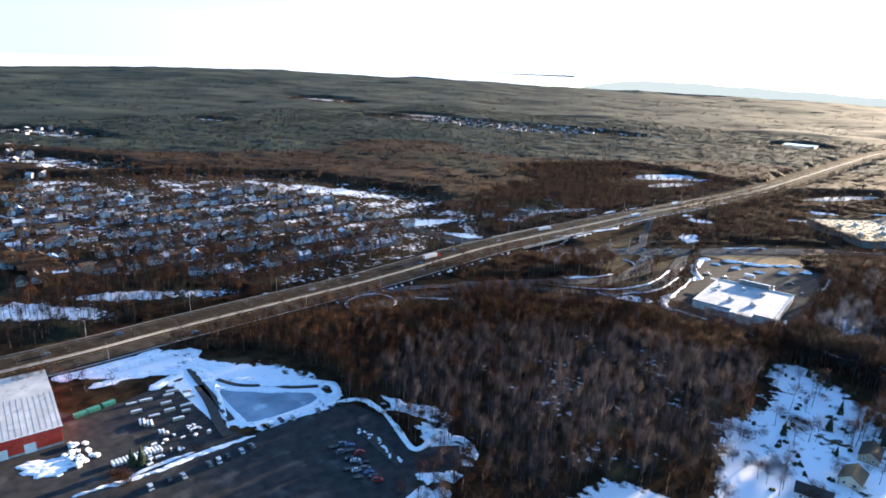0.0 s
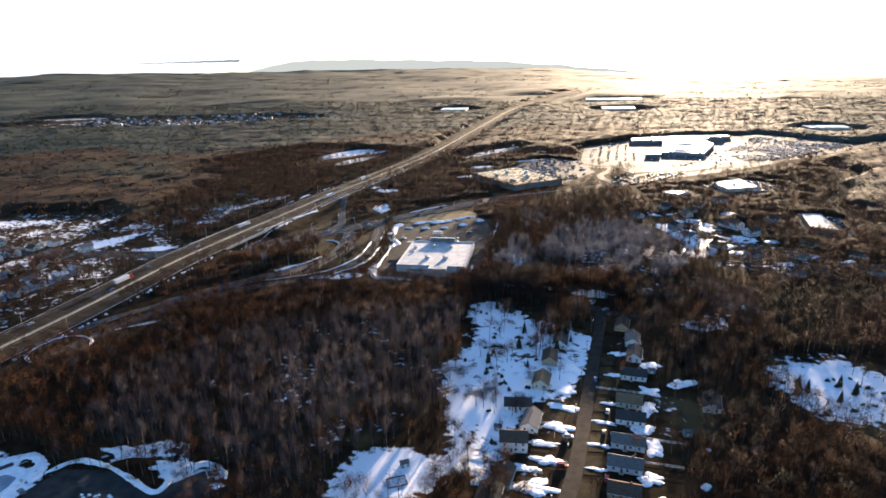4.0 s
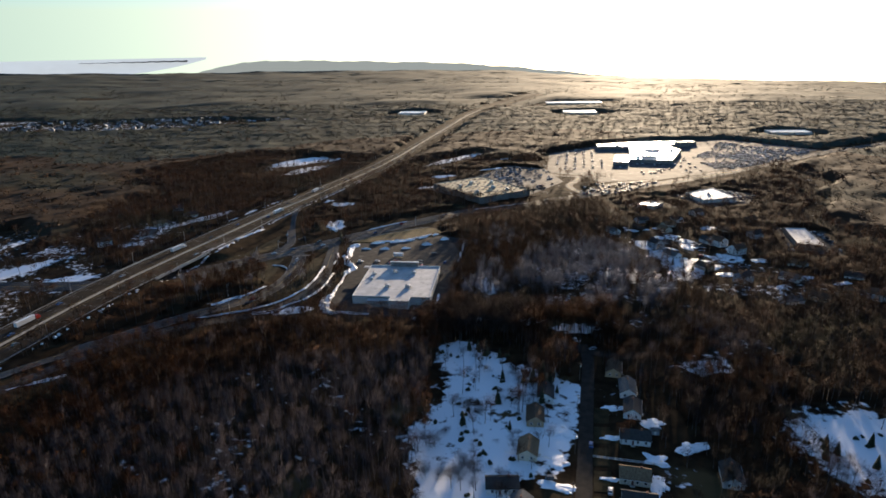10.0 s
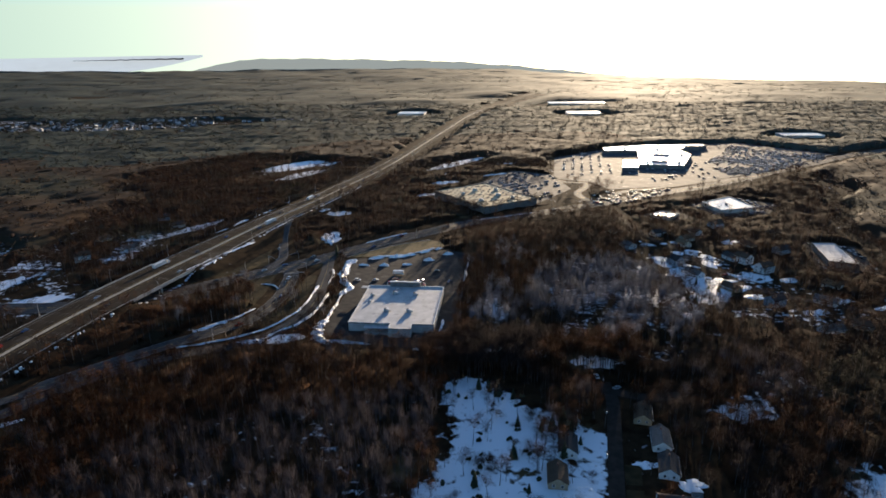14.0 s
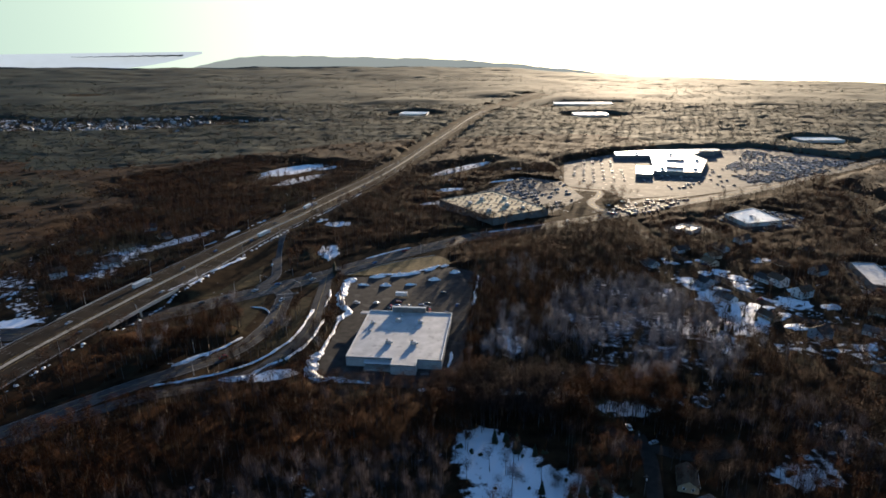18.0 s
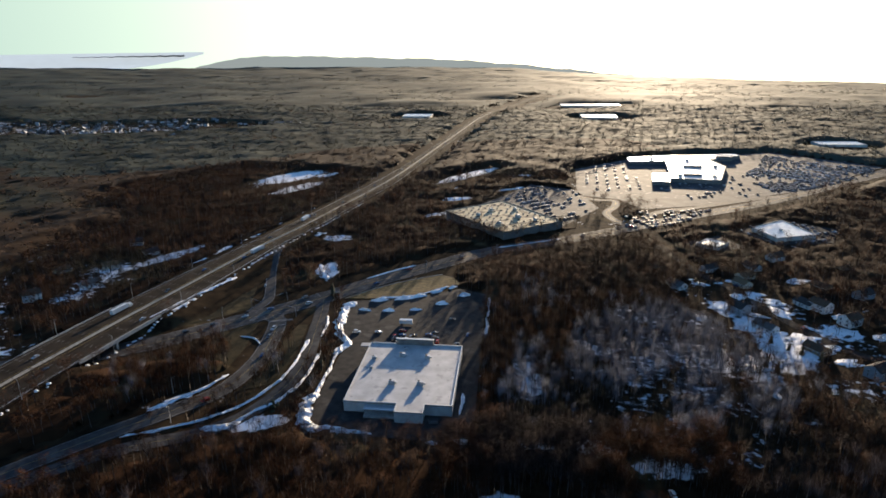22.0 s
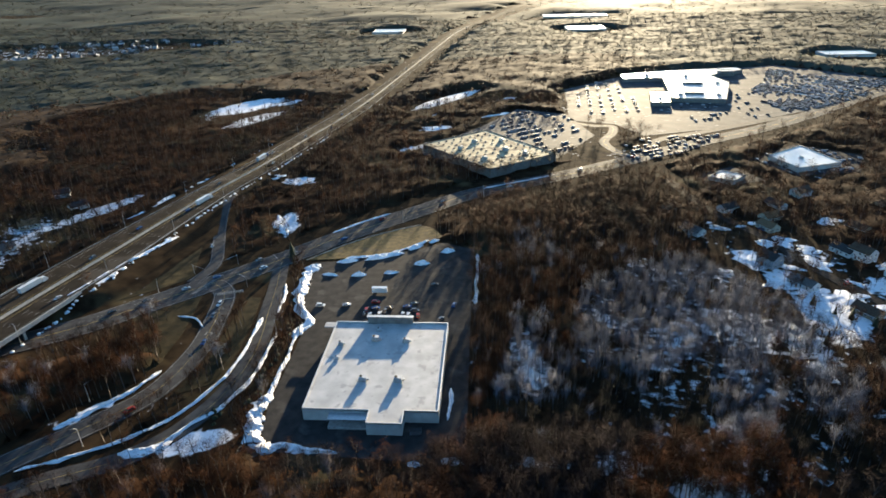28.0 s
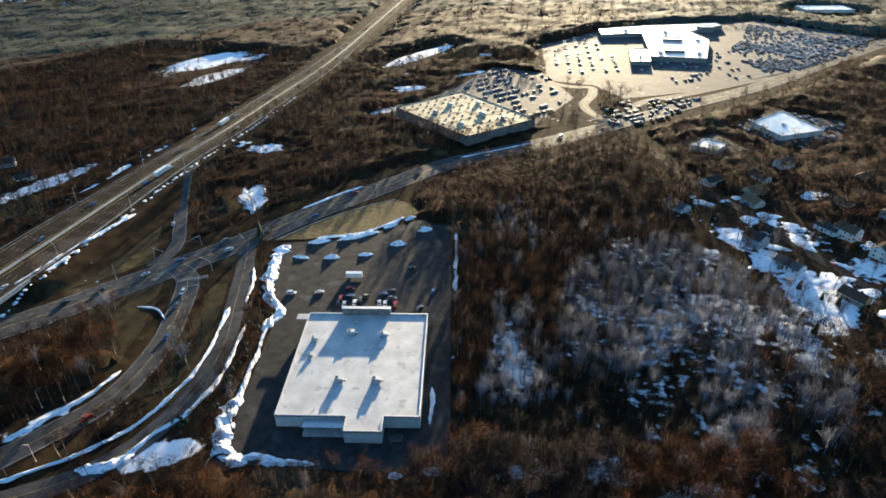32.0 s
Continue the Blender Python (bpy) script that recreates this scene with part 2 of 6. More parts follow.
def box(x0, y0, z0, x1, y1, z1, chamfer=0.0):
    """A block; chamfer narrows its top."""
    c = chamfer
    v = [(x0, y0, z0), (x1, y0, z0), (x0, y1, z0), (x1, y1, z0), (x0 + c, y0 + c, z1), (x1 - c, y0 + c, z1), (x0 + c, y1 - c, z1), (x1 - c, y1 - c, z1)]
    return v, CUBE_F


def merge(*blocks):
    v, f = [], []
    for bv, bf in blocks:
        f += [tuple(i + len(v) for i in q) for q in bf]
        v += list(bv)
    return v, f


def tube(path, r0, r1, sides=8):
    """A tapered round bar along places."""
    v, f = [], []
    path = [Vector(p) for p in path]
    for k, p in enumerate(path):
        d = (path[min(k + 1, len(path) - 1)] - path[max(k - 1, 0)]).normalized()
        a = d.orthogonal().normalized()
        b = d.cross(a)
        r = r0 + (r1 - r0) * k / (len(path) - 1)
        v += [p + (a * math.cos(6.2832 * i / sides) + b * math.sin(6.2832 * i / sides)) * r for i in range(sides)]
    for k in range(len(path) - 1):
        for i in range(sides):
            j = (i + 1) % sides
            f.append((k * sides + i, k * sides + j, (k + 1) * sides + j, (k + 1) * sides + i))
    f.append(tuple(range(sides - 1, -1, -1)))
    f.append(tuple(range((len(path) - 1) * sides, len(path) * sides)))
    return v, f


def curve_through(points, step=6.0):
    """A smooth line through places on the plan, as an array."""
    p = np.array([points[0], *points, points[-1]], float)
    p[0], p[-1] = 2 * p[1] - p[2], 2 * p[-2] - p[-3]
    out = []
    for k in range(1, len(p) - 2):
        n = max(2, int(np.linalg.norm(p[k + 1] - p[k]) / step))
        for t in np.arange(n) / n:
            a, b, c, d = p[k - 1:k + 3]
            out.append(0.5 * (2 * b + (c - a) * t + (2 * a - 5 * b + 4 * c - d) * t * t + (3 * b - a - 3 * c + d) * t ** 3))
    return np.array(out + [p[-2]])


def to_line(x, y, line):
    """The distance of places from a line of points, and how far along (0 to 1) they lie."""
    best, where = np.full(np.shape(x), 1e9), np.zeros(np.shape(x))
    for k in range(len(line) - 1):
        a, d = line[k], line[k + 1] - line[k]
        t = np.clip(((x - a[0]) * d[0] + (y - a[1]) * d[1]) / (d @ d), 0, 1)
        r = np.hypot(x - a[0] - t * d[0], y - a[1] - t * d[1])
        where = np.where(r < best, (k + t) / (len(line) - 1), where)
        best = np.minimum(best, r)
    return best, where


def step01(a, b, x):
    t = np.clip((x - a) / (b - a), 0, 1)
    return t * t * (3 - 2 * t)


def inside(x, y, poly):
    """Whether places lie in a polygon on the plan."""
    r = np.zeros(np.shape(x), bool)
    for (x0, y0), (x1, y1) in zip(poly, poly[1:] + poly[:1]):
        if y0 != y1:
            r ^= ((y0 > y) != (y1 > y)) & (x < (x1 - x0) * (y - y0) / (y1 - y0) + x0)
    return r


# ---- the plan ----
HIGHWAY = curve_through([(-325, -760), (-282, -560), (-238, -356), (-226, -268), (-213, -182), (-197, -90), (-184, 0), (-170, 80), (-158, 140), (-149, 187),
                         (-137, 245), (-121, 317), (-105, 415), (-78, 570), (-54, 780), (-30, 1000), (8, 1315), (78, 1625), (190, 2000)], 12)
CROSS = curve_through([(-420, 20), (-300, 15), (-215, 22), (-170, 42), (-135, 64), (-108, 89), (-80, 115), (-51, 144), (-21, 178), (26, 223), (64, 258), (131, 296),
                       (182, 329), (272, 392), (376, 462), (532, 592), (640, 680), (900, 840)], 8)
LOOP = curve_through([(-84, 112), (-72, 100), (-66, 70), (-64, 45), (-70, 14), (-87, -8), (-108, -30), (-135, -62), (-170, -110), (-195, -170)], 5)
FRONTAGE = curve_through([(-52, 140), (-46, 112), (-41, 80), (-36, 48), (-38, 18), (-48, -8), (-64, -25), (-90, -38), (-113, -55), (-140, -88), (-165, -140)], 5)
RAMP = curve_through([(-96, 112), (-92, 134), (-100, 160), (-112, 195), (-121, 236), (-126, 281), (-122, 312)], 5)
STREET = curve_through([(118, -330), (125, -270), (134, -225), (142, -164), (149, -110), (154, -70), (152, -52)], 6)
YARDROAD = curve_through([(215, 290), (222, 250), (232, 213), (248, 178), (256, 148), (265, 122), (274, 101), (292, 80), (350, 50), (420, 20)], 6)
SCURVE = curve_through([(105, 520), (140, 490), (177, 457), (200, 452), (196, 425), (183, 395), (190, 362), (206, 338)], 5)
MALLROAD = curve_through([(206, 338), (235, 400), (290, 430), (360, 470), (450, 520), (600, 640)], 8)
RIGHTROAD = curve_through([(190, -62), (172, -66), (154, -60), (140, -50), (137, -46)], 5)
LOT = [(-33, 138), (-28, 92), (-18, 70), (-17, 8), (-14, -18), (66, -22), (65, 81), (65, 158), (45, 168), (28, 157), (-1, 143)]
BOXLOT = [(80, 300), (136, 346), (178, 418), (160, 505), (106, 532), (66, 455), (10, 372), (15, 355)]
MALLLOT = [(160, 478), (172, 640), (262, 725), (502, 800), (610, 680), (434, 520), (303, 440), (225, 415), (205, 460)]
YARD = [(-190, -352), (-172, -326), (-160, -308), (-112, -313), (-97, -308), (-92, -280), (-84, -258), (-60, -256), (-38, -267), (-22, -250), (-13, -262), (-17, -285), (-10, -420), (-230, -420)]
PLAZA = [(300, 340), (318, 296), (372, 306), (395, 350), (352, 382)]
COURTLOT = [(238, 296), (248, 270), (290, 285), (276, 320)]
EASTLOT = [(345, 135), (385, 125), (400, 195), (362, 208)]
GARDENS = [(68, -57), (85, -53), (98, -64), (112, -78), (124, -82), (140, -94), (148, -100), (140, -140), (133, -172), (113, -178), (108, -196), (97, -236), (78, -236), (72, -179), (66, -156), (65, -146), (67, -131), (77, -119), (77, -101), (71, -84)]
ROADS = [(HIGHWAY, 18.0), (CROSS, 17.0), (LOOP, 6.5), (FRONTAGE, 5.0), (RAMP, 4.5), (STREET, 3.6), (YARDROAD, 3.8), (SCURVE, 5.0), (MALLROAD, 5.0), (RIGHTROAD, 4.0)]
OPEN = [LOT, BOXLOT, MALLLOT, YARD, PLAZA, COURTLOT, EASTLOT]
EYE = (100.0, -300.0)


def highway_half(y):
    """Half the width of the highway's pavement, which loses its outer lanes past the junction."""
    return 20.0 - 5.0 * step01(110, 260, y) - 4.5 * step01(420, 800, y)


def road_height(y):
    return 1.0 + 4.8 * step01(-170, 10, y) * (1 - step01(220, 520, y))


def height(x, y):
    """The lie of the land."""
    x, y = np.asarray(x, float), np.asarray(y, float)
    d, az = np.hypot(x - EYE[0], y - EYE[1]), np.degrees(np.arctan2(x - EYE[0], y - EYE[1]))
    u = np.clip((d - 2200) / 2500, 0, 1)
    # the crest sinks on the sun's side, in place of glare hiding land
    crest = np.interp(az, (-80, -72, -64, -54, -46, -40, -30, -27, -24, -19, -6, 0, 10, 28), (-1.5, -1.4, -1.2, -1.15, -1.4, -1.4, -1.75, -1.8, -1.85, -1.85, -2.05, -2.25, -2.85, -3.2))
    first = -4.42
    seen = first + (crest - first) * (1 - (1 - u) ** 1.7)
    z = np.where(d > 2200, 170 + np.maximum(d, 60) * np.tan(np.radians(seen)), 0.0)
    z -= 0.08 * np.maximum(d - 4700, 0)
    z += 4 * step01(900, 2200, d) * (np.sin(x / 210 + 1.3) * np.sin(y / 330) + 0.6 * np.sin(x / 97 + y / 160))
    r, _ = to_line(x, y, HIGHWAY)
    c, _ = to_line(x, y, CROSS)
    z += (road_height(y) - 0.5) * (1 - step01(20, 44, r)) * step01(13, 26, np.where(y > 160, 99, c))
    return z


def snow_cover(x, y):
    """How much of the ground the snow covers."""
    s = np.full(np.shape(x), 0.30)

    def patch(cx, cy, rx, ry, turn, value):
        nonlocal s
        a = radians(turn)
        dx, dy = x - cx, y - cy
        u, v = (dx * math.cos(a) + dy * math.sin(a)) / rx, (-dx * math.sin(a) + dy * math.cos(a)) / ry
        k = 1 - step01(0.4, 1.35, np.hypot(u, v))
        s = s * (1 - k) + value * k

    for row in [(0, 450, 900, 200, 0, 0.33), (10, -150, 80, 110, 0, 0.375), (-90, -60, 60, 40, 0, 0.26), (168, 65, 60, 80, 20, 0.45), (190, 90, 36, 60, 20, 0.47), (155, 0, 55, 34, 0, 0.40), (200, 0, 50, 26, 20, 0.40), (235, -58, 30, 26, 0, 0.43),
                (250, 120, 50, 85, 20, 0.40), (300, 60, 60, 60, 0, 0.40), (92, 42, 9, 24, 10, 0.60), (207, 66, 16, 34, 15, 0.50), (-330, 0, 130, 220, 15, 0.44), (-520, -100, 280, 240, 30, 0.452), (-240, 165, 30, 60, 20, 0.445)]:
        patch(*row)
    edge, _ = to_line(x, y, np.array(GARDENS + GARDENS[:1], float))
    k = step01(-4, 3, np.where(inside(x, y, GARDENS), edge, -edge))
    s = s * (1 - k) + 0.62 * k
    for row in [(-1300, 40, 160, 44, 15, 0.45), (-930, -90, 150, 40, 20, 0.46), (-740, -150, 80, 36, 20, 0.46), (-1880, 1250, 150, 50, 0, 0.5), (-1360, 450, 60, 26, 0, 0.55), (-1220, 1120, 120, 50, 0, 0.5), (-500, 80, 110, 20, 20, 0.58), (-900, 1030, 400, 90, 10, 0.45)]:
        patch(*row)
    for row in [(56, -243, 24, 22, 30, 0.78), (118, -215, 14, 40, -5, 0.40), (172, -185, 12, 50, -8, 0.36),
                (270, -145, 38, 34, 0, 0.76), (215, -75, 20, 10, 0, 0.5), (122, -20, 12, 6, 0, 0.62), (150, -30, 16, 7, 0, 0.66), (95, -20, 12, 5, 0, 0.6)]:
        patch(*row)
    for row in [(-205, -318, 26, 12, 55, 0.85), (-182, -293, 24, 10, 30, 0.85), (-130, -285, 46, 30, 15, 0.82), (-60, -243, 24, 9, 20, 0.52), (-25, -255, 20, 9, -20, 0.58), (-12, -292, 16, 12, 0, 0.7),
                (-330, -330, 70, 16, 40, 0.66), (-300, -260, 60, 10, 50, 0.6)]:
        patch(*row)
    for row in [(-222, 560, 60, 26, 55, 0.70), (-188, 495, 46, 10, 65, 0.68), (22, 588, 66, 12, 56, 0.74), (-82, 285, 14, 8, 30, 0.72), (-65, 200, 6, 22, 10, 0.72), (-240, 30, 26, 9, 30, 0.74),
                (-295, 52, 34, 9, 65, 0.74), (-215, 222, 40, 9, 62, 0.66), (-150, 108, 8, 26, -17, 0.70), (-90, 3, 3, 20, -42, 0.62), (-38, -14, 16, 7, 20, 0.80),
                (228, 148, 9, 14, 10, 0.72), (238, 122, 10, 12, 10, 0.74), (246, 84, 15, 24, -20, 0.80), (222, 60, 9, 16, 0, 0.68), (290, 115, 10, 12, 30, 0.74), (20, 450, 16, 8, 35, 0.7), (5, 380, 22, 7, 30, 0.6), (300, 205, 12, 7, 30, 0.62)]:
        patch(*row)
    return s


def spread(near0, near1, step, far0, far1, grow):
    a = list(np.arange(near0, near1 + 0.1, step))
    k = step
    while a[-1] < far1:
        k *= grow
        a.append(a[-1] + k)
    k = step
    while a[0] > far0:
        k *= grow
        a.insert(0, a[0] - k)
    return np.array(a)


gx, gy = spread(-330, 440, 5.0, -4900, 4900, 1.065), spread(-420, 640, 5.0, -1500, 4900, 1.065)
GX, GY = np.meshgrid(gx, gy)
GZ = height(GX, GY)
n0, n1 = len(gy), len(gx)
idx = np.arange(n0 * n1).reshape(n0, n1)
quads = np.stack([idx[:-1, :-1], idx[:-1, 1:], idx[1:, 1:], idx[1:, :-1]], -1).reshape(-1, 4)
tri = np.concatenate([quads[:, [0, 1, 2]], quads[:, [0, 2, 3]]])
ground_mesh = soup("ground", np.stack([GX, GY, GZ], -1).reshape(-1, 3), tri, M_GROUND)
att = ground_mesh.attributes.new("snow", "FLOAT", "POINT")
att.data.foreach_set("value", snow_cover(GX, GY).astype(np.float32).ravel())
ground_mesh.polygons.foreach_set("use_smooth", np.ones(len(tri), bool))
ground = tagged(new("ground", ground_mesh), "brown winter ground with leaf litter and melting snow", "ground", kind="structure")


def ribbon(line, half, lift, thick=0.12, z=None, off=0.0):
    """A strip along a line, as verts and faces with its sides."""
    d = np.gradient(line, axis=0)
    d /= np.linalg.norm(d, axis=1)[:, None]
    nrm = np.stack([-d[:, 1], d[:, 0]], 1)
    mid = line + nrm * np.reshape(off, (-1, 1))
    zz = (height(mid[:, 0], mid[:, 1]) if z is None else z) + lift
    v, f = [], []
    for k in range(len(line)):
        w = half if np.ndim(half) == 0 else half[k]
        a, b = mid[k] + nrm[k] * w, mid[k] - nrm[k] * w
        v += [(*a, zz[k]), (*b, zz[k]), (*b, zz[k] - thick), (*a, zz[k] - thick)]
        if k:
            i = 4 * k
            for p, q in ((0, 1), (1, 2), (2, 3), (3, 0)):
                f.append((i - 4 + p, i - 4 + q, i + q, i + p))
    f += [(3, 2, 1, 0), (4 * len(line) - 4, 4 * len(line) - 3, 4 * len(line) - 2, 4 * len(line) - 1)]
    return v, f


def slab(poly, z, thick):
    n = len(poly)
    v = [(x, y, z) for x, y in poly] + [(x, y, z - thick) for x, y in poly]
    return v, [tuple(range(n)), tuple(range(2 * n - 1, n - 1, -1))] + [((i + 1) % n, i, n + i, n + (i + 1) % n) for i in range(n)]


HZ = road_height(HIGHWAY[:, 1])
FLATH = height(HIGHWAY[:, 0], HIGHWAY[:, 1])
HZ = np.where(HIGHWAY[:, 1] > 700, FLATH + 0.6, HZ)
highway = tagged(new("highway", tidy(*ribbon(HIGHWAY, highway_half(HIGHWAY[:, 1]), 0.0, 1.0, HZ), "highway", M_HIGHWAY)), "wide divided asphalt highway, worn grey-brown", "highway", kind="structure")
for nm, ln, hf, mt, lb in (("cross_road", CROSS, 9.5, M_ASPHALT, "dark asphalt main road with turn lanes"), ("loop_ramp", LOOP, 6.0, M_ASPHALT, "curved asphalt slip road"),
                           ("frontage_road", FRONTAGE, 4.6, M_ASPHALT, "narrow curved asphalt side road"), ("entry_ramp", RAMP, 4.0, M_ASPHALT, "asphalt ramp up to the highway"),
                           ("street", STREET, 3.3, M_STREET, "narrow residential asphalt street"), ("hill_street", YARDROAD, 3.6, M_STREET, "residential asphalt street among snowy yards"),
                           ("mall_drive", SCURVE, 4.6, M_ASPHALT, "winding asphalt drive to the parking lots"), ("ring_drive", MALLROAD, 4.6, M_ASPHALT, "asphalt drive along the mall"),
                           ("dead_end", RIGHTROAD, 3.6, M_STREET, "short asphalt street end")):
    k = 0.02 * len(bpy.data.objects) % 0.05
    lift = 0.16 + k
    tagged(new(nm, tidy(*ribbon(ln, hf, lift, 0.4), nm, mt)), lb, "road", kind="structure")
for nm, pl, mt, lb in (("store_lot", LOT, M_LOT, "dark asphalt parking lot round the store"), ("warehouse_lot", BOXLOT, M_MALLLOT, "asphalt parking lot of the large shop"),
                       ("mall_lot", MALLLOT, M_MALLLOT, "huge asphalt parking lot of the mall"), ("yard_pavement", YARD, M_LOT, "dark asphalt storage yard"),
                       ("plaza_lot", PLAZA, M_LOT, "asphalt lot of a flat building"), ("court_lot", COURTLOT, M_LOT, "small asphalt lot beside the road"), ("east_lot", EASTLOT, M_LOT, "asphalt lot at the wood's edge")):
    tagged(new(nm, tidy(*slab(pl, 0.14, 0.4), nm, mt)), lb, "parking lot", kind="structure")

# ---- store ----


def store():
    st = thing("store", "large flat-roofed store with a white snow-bright roof", "store")
    H = 5.6
    outline = [(0, 0), (27, 0), (27, -7.5), (41, -7.5), (41, 0), (54.6, 0), (54.6, 64), (0, 64)]
    part("roof", tidy(*slab(outline, H, 0.5), "roof", M_ROOFWHITE), st, "white roof membrane with thin wet streaks")
    n = len(outline)
    for i in range(n):
        (x0, y0), (x1, y1) = outline[i], outline[(i + 1) % n]
        L = math.hypot(x1 - x0, y1 - y0)
        pieces = max(1, round(L / 9.3))
        for k in range(pieces):
            a0, a1 = k / pieces, (k + 1) / pieces
            nx, ny = (y1 - y0) / L, -(x1 - x0) / L
            g = 0.03 / L
            p, q = (x0 + (x1 - x0) * (a0 + g), y0 + (y1 - y0) * (a0 + g)), (x0 + (x1 - x0) * (a1 - g), y0 + (y1 - y0) * (a1 - g))
            quad = [p, q, (q[0] - nx * 0.3, q[1] - ny * 0.3), (p[0] - nx * 0.3, p[1] - ny * 0.3)]
            v, f = slab(quad[::-1], H + 0.55, H + 0.5)
            part("wall_panel", tidy(v, f, "wall_panel", M_WALLPALE), st)
        nx, ny = (y1 - y0) / L, -(x1 - x0) / L
        quad = [(x0 + nx * 0.12, y0 + ny * 0.12), (x1 + nx * 0.12, y1 + ny * 0.12), (x1 - nx * 0.4, y1 - ny * 0.4), (x0 - nx * 0.4, y0 - ny * 0.4)]
        part("parapet_cap", tidy(*slab(quad[::-1], H + 0.68, 0.12), "parapet_cap", M_STEEL), st)
    part("sign_wall", tidy(*box(15.5, 63.2, 0.1, 37.5, 64.6, 9.3), "sign_wall", M_WALLDARK), st, "tall front wall over the entrance")
    part("sign_cap", tidy(*box(15.2, 63.0, 9.3, 37.8, 64.8, 9.5), "sign_cap", M_STEEL), st)
    part("canopy", tidy(*box(-5.5, 60, 5.0, -0.2, 64, 5.5), "canopy", M_ROOFWHITE), st)
    part("dock", tidy(*box(11, -5.0, 0.1, 26.9, -0.1, 1.2), "dock", M_CONCRETE), st, "concrete loading dock")
    part("dock_canopy", tidy(*box(11, -4.5, 4.3, 26.8, -0.1, 4.6), "dock_canopy", M_STEEL), st)
    for x in (13, 17.5, 22):
        part("dock_door", tidy(*box(x, -0.12, 1.2, x + 3.2, -0.02, 4.0), "dock_door", M_STEEL), st)
    return st


store()


def rooftop_unit(x, y, z, s):
    u = thing("rooftop_unit", "grey metal rooftop air handler with a fan", "air handler", "rooftop units", at=pose(x, y, z))
    part("curb", tidy(*box(-1.7 * s, -1.2 * s, 0, 1.7 * s, 1.2 * s, 0.4), "curb", M_CONCRETE), u)
    part("casing", tidy(*box(-1.6 * s, -1.1 * s, 0.4, 1.6 * s, 1.1 * s, 1.9 * s + 0.3, 0.05), "casing", M_STEEL), u)
    part("fan", tidy(*tube([(-0.7 * s, 0, 1.9 * s + 0.28), (-0.7 * s, 0, 1.9 * s + 0.6)], 0.6 * s, 0.6 * s, 12), "fan", M_DARK), u)
    part("duct", tidy(*box(1.6 * s, -0.5 * s, 0.4, 2.8 * s, 0.5 * s, 1.3 * s), "duct", M_STEEL), u)
    return u


for x, y, s in ((21, 19, 1.0), (36, 19, 1.05), (6, 45, 0.75), (21.5, 49, 1.0), (36, 48, 0.9), (6.5, 34, 0.55), (22, 57, 0.6)):
    rooftop_unit(x, y, 5.6, s)

# ---- woods ----
rng = np.random.default_rng(4)


def tree_array(h, spread_, limbs, twigs, width, trunk=0.22, steep=0.45, long=1.0):
    """Triangles of one bare tree: a tapered trunk, limbs and many thin twigs in an uneven crown."""
    tris = []

    def bar(a, b, r0, r1):
        a, b = np.array(a, float), np.array(b, float)
        d = b - a
        u = np.cross(d, (0.3, 0.9, 0.2))
        u /= np.linalg.norm(u) + 1e-9
        w = np.cross(d, u) / (np.linalg.norm(d) + 1e-9)
        ring = [(math.cos(k * 2.0944) * u + math.sin(k * 2.0944) * w) for k in range(3)]
        for k in range(3):
            p, q = ring[k], ring[(k + 1) % 3]
            tris.append((a + p * r0, a + q * r0, b + q * r1))
            if r1 > 0.01:
                tris.append((a + p * r0, b + q * r1, b + p * r1))

    lean = rng.normal(0, 0.5, 2)
    fork = h * rng.uniform(0.32, 0.5)
    mid = np.array([lean[0] * 0.5, lean[1] * 0.5, fork])
    top = np.array([lean[0], lean[1], h * 0.92])
    bar((0, 0, -0.4), mid, trunk, trunk * 0.62)
    bar(mid, top, trunk * 0.62, 0.0)
    ends = [(mid, top)]
    for k in range(limbs):
        t = rng.uniform(0.0, 0.6)
        a = mid + (top - mid) * t
        ang = k * 2.4 + rng.uniform(-0.5, 0.5)
        out = spread_ * rng.uniform(0.55, 1.0) * (1 - 0.45 * t)
        b = a + np.array([math.cos(ang) * out, math.sin(ang) * out, (h - a[2]) * rng.uniform(0.35, 0.9)])
        bar(a, b, trunk * 0.4, 0.0)
        ends.append((a, b))
    for k in range(twigs):
        # most twigs fill an uneven crown round the limbs, the rest follow them
        a, b = ends[rng.integers(len(ends))]
        p = a + (b - a) * rng.uniform(0.2, 1.0) + rng.normal(0, 1, 3) * (spread_ * 0.26, spread_ * 0.26, h * 0.055)
        d = np.array([*rng.normal(0, 1, 2), rng.normal(steep, 0.6)])
        d /= np.linalg.norm(d)
        L = h * rng.uniform(0.07, 0.15) * long
        q = p + d * L
        s = np.cross(d, rng.normal(0, 1, 3))
        s *= width * rng.uniform(0.5, 1.3) / (np.linalg.norm(s) + 1e-9)
        tris.append((p - s, p + s, q + s * 0.4))
    return np.array(tris), len(tris) - twigs


def fir_array(h, r, n):
    tris = []
    for k in range(n):
        t = rng.uniform(0.08, 1.0)
        ang, out = rng.uniform(0, 6.283), r * (1 - t) ** 0.8 * rng.uniform(0.7, 1.15) + 0.15
        c = np.array([0, 0, h * t])
        e = np.array([math.cos(ang) * out, math.sin(ang) * out, h * t - out * 0.35])
        s = np.array([-math.sin(ang), math.cos(ang), 0]) * (0.25 * out + 0.12)
        m = c * 0.35 + e * 0.65
        tris += [(c, m - s, e), (c, e, m + s)]
    return np.array(tris)


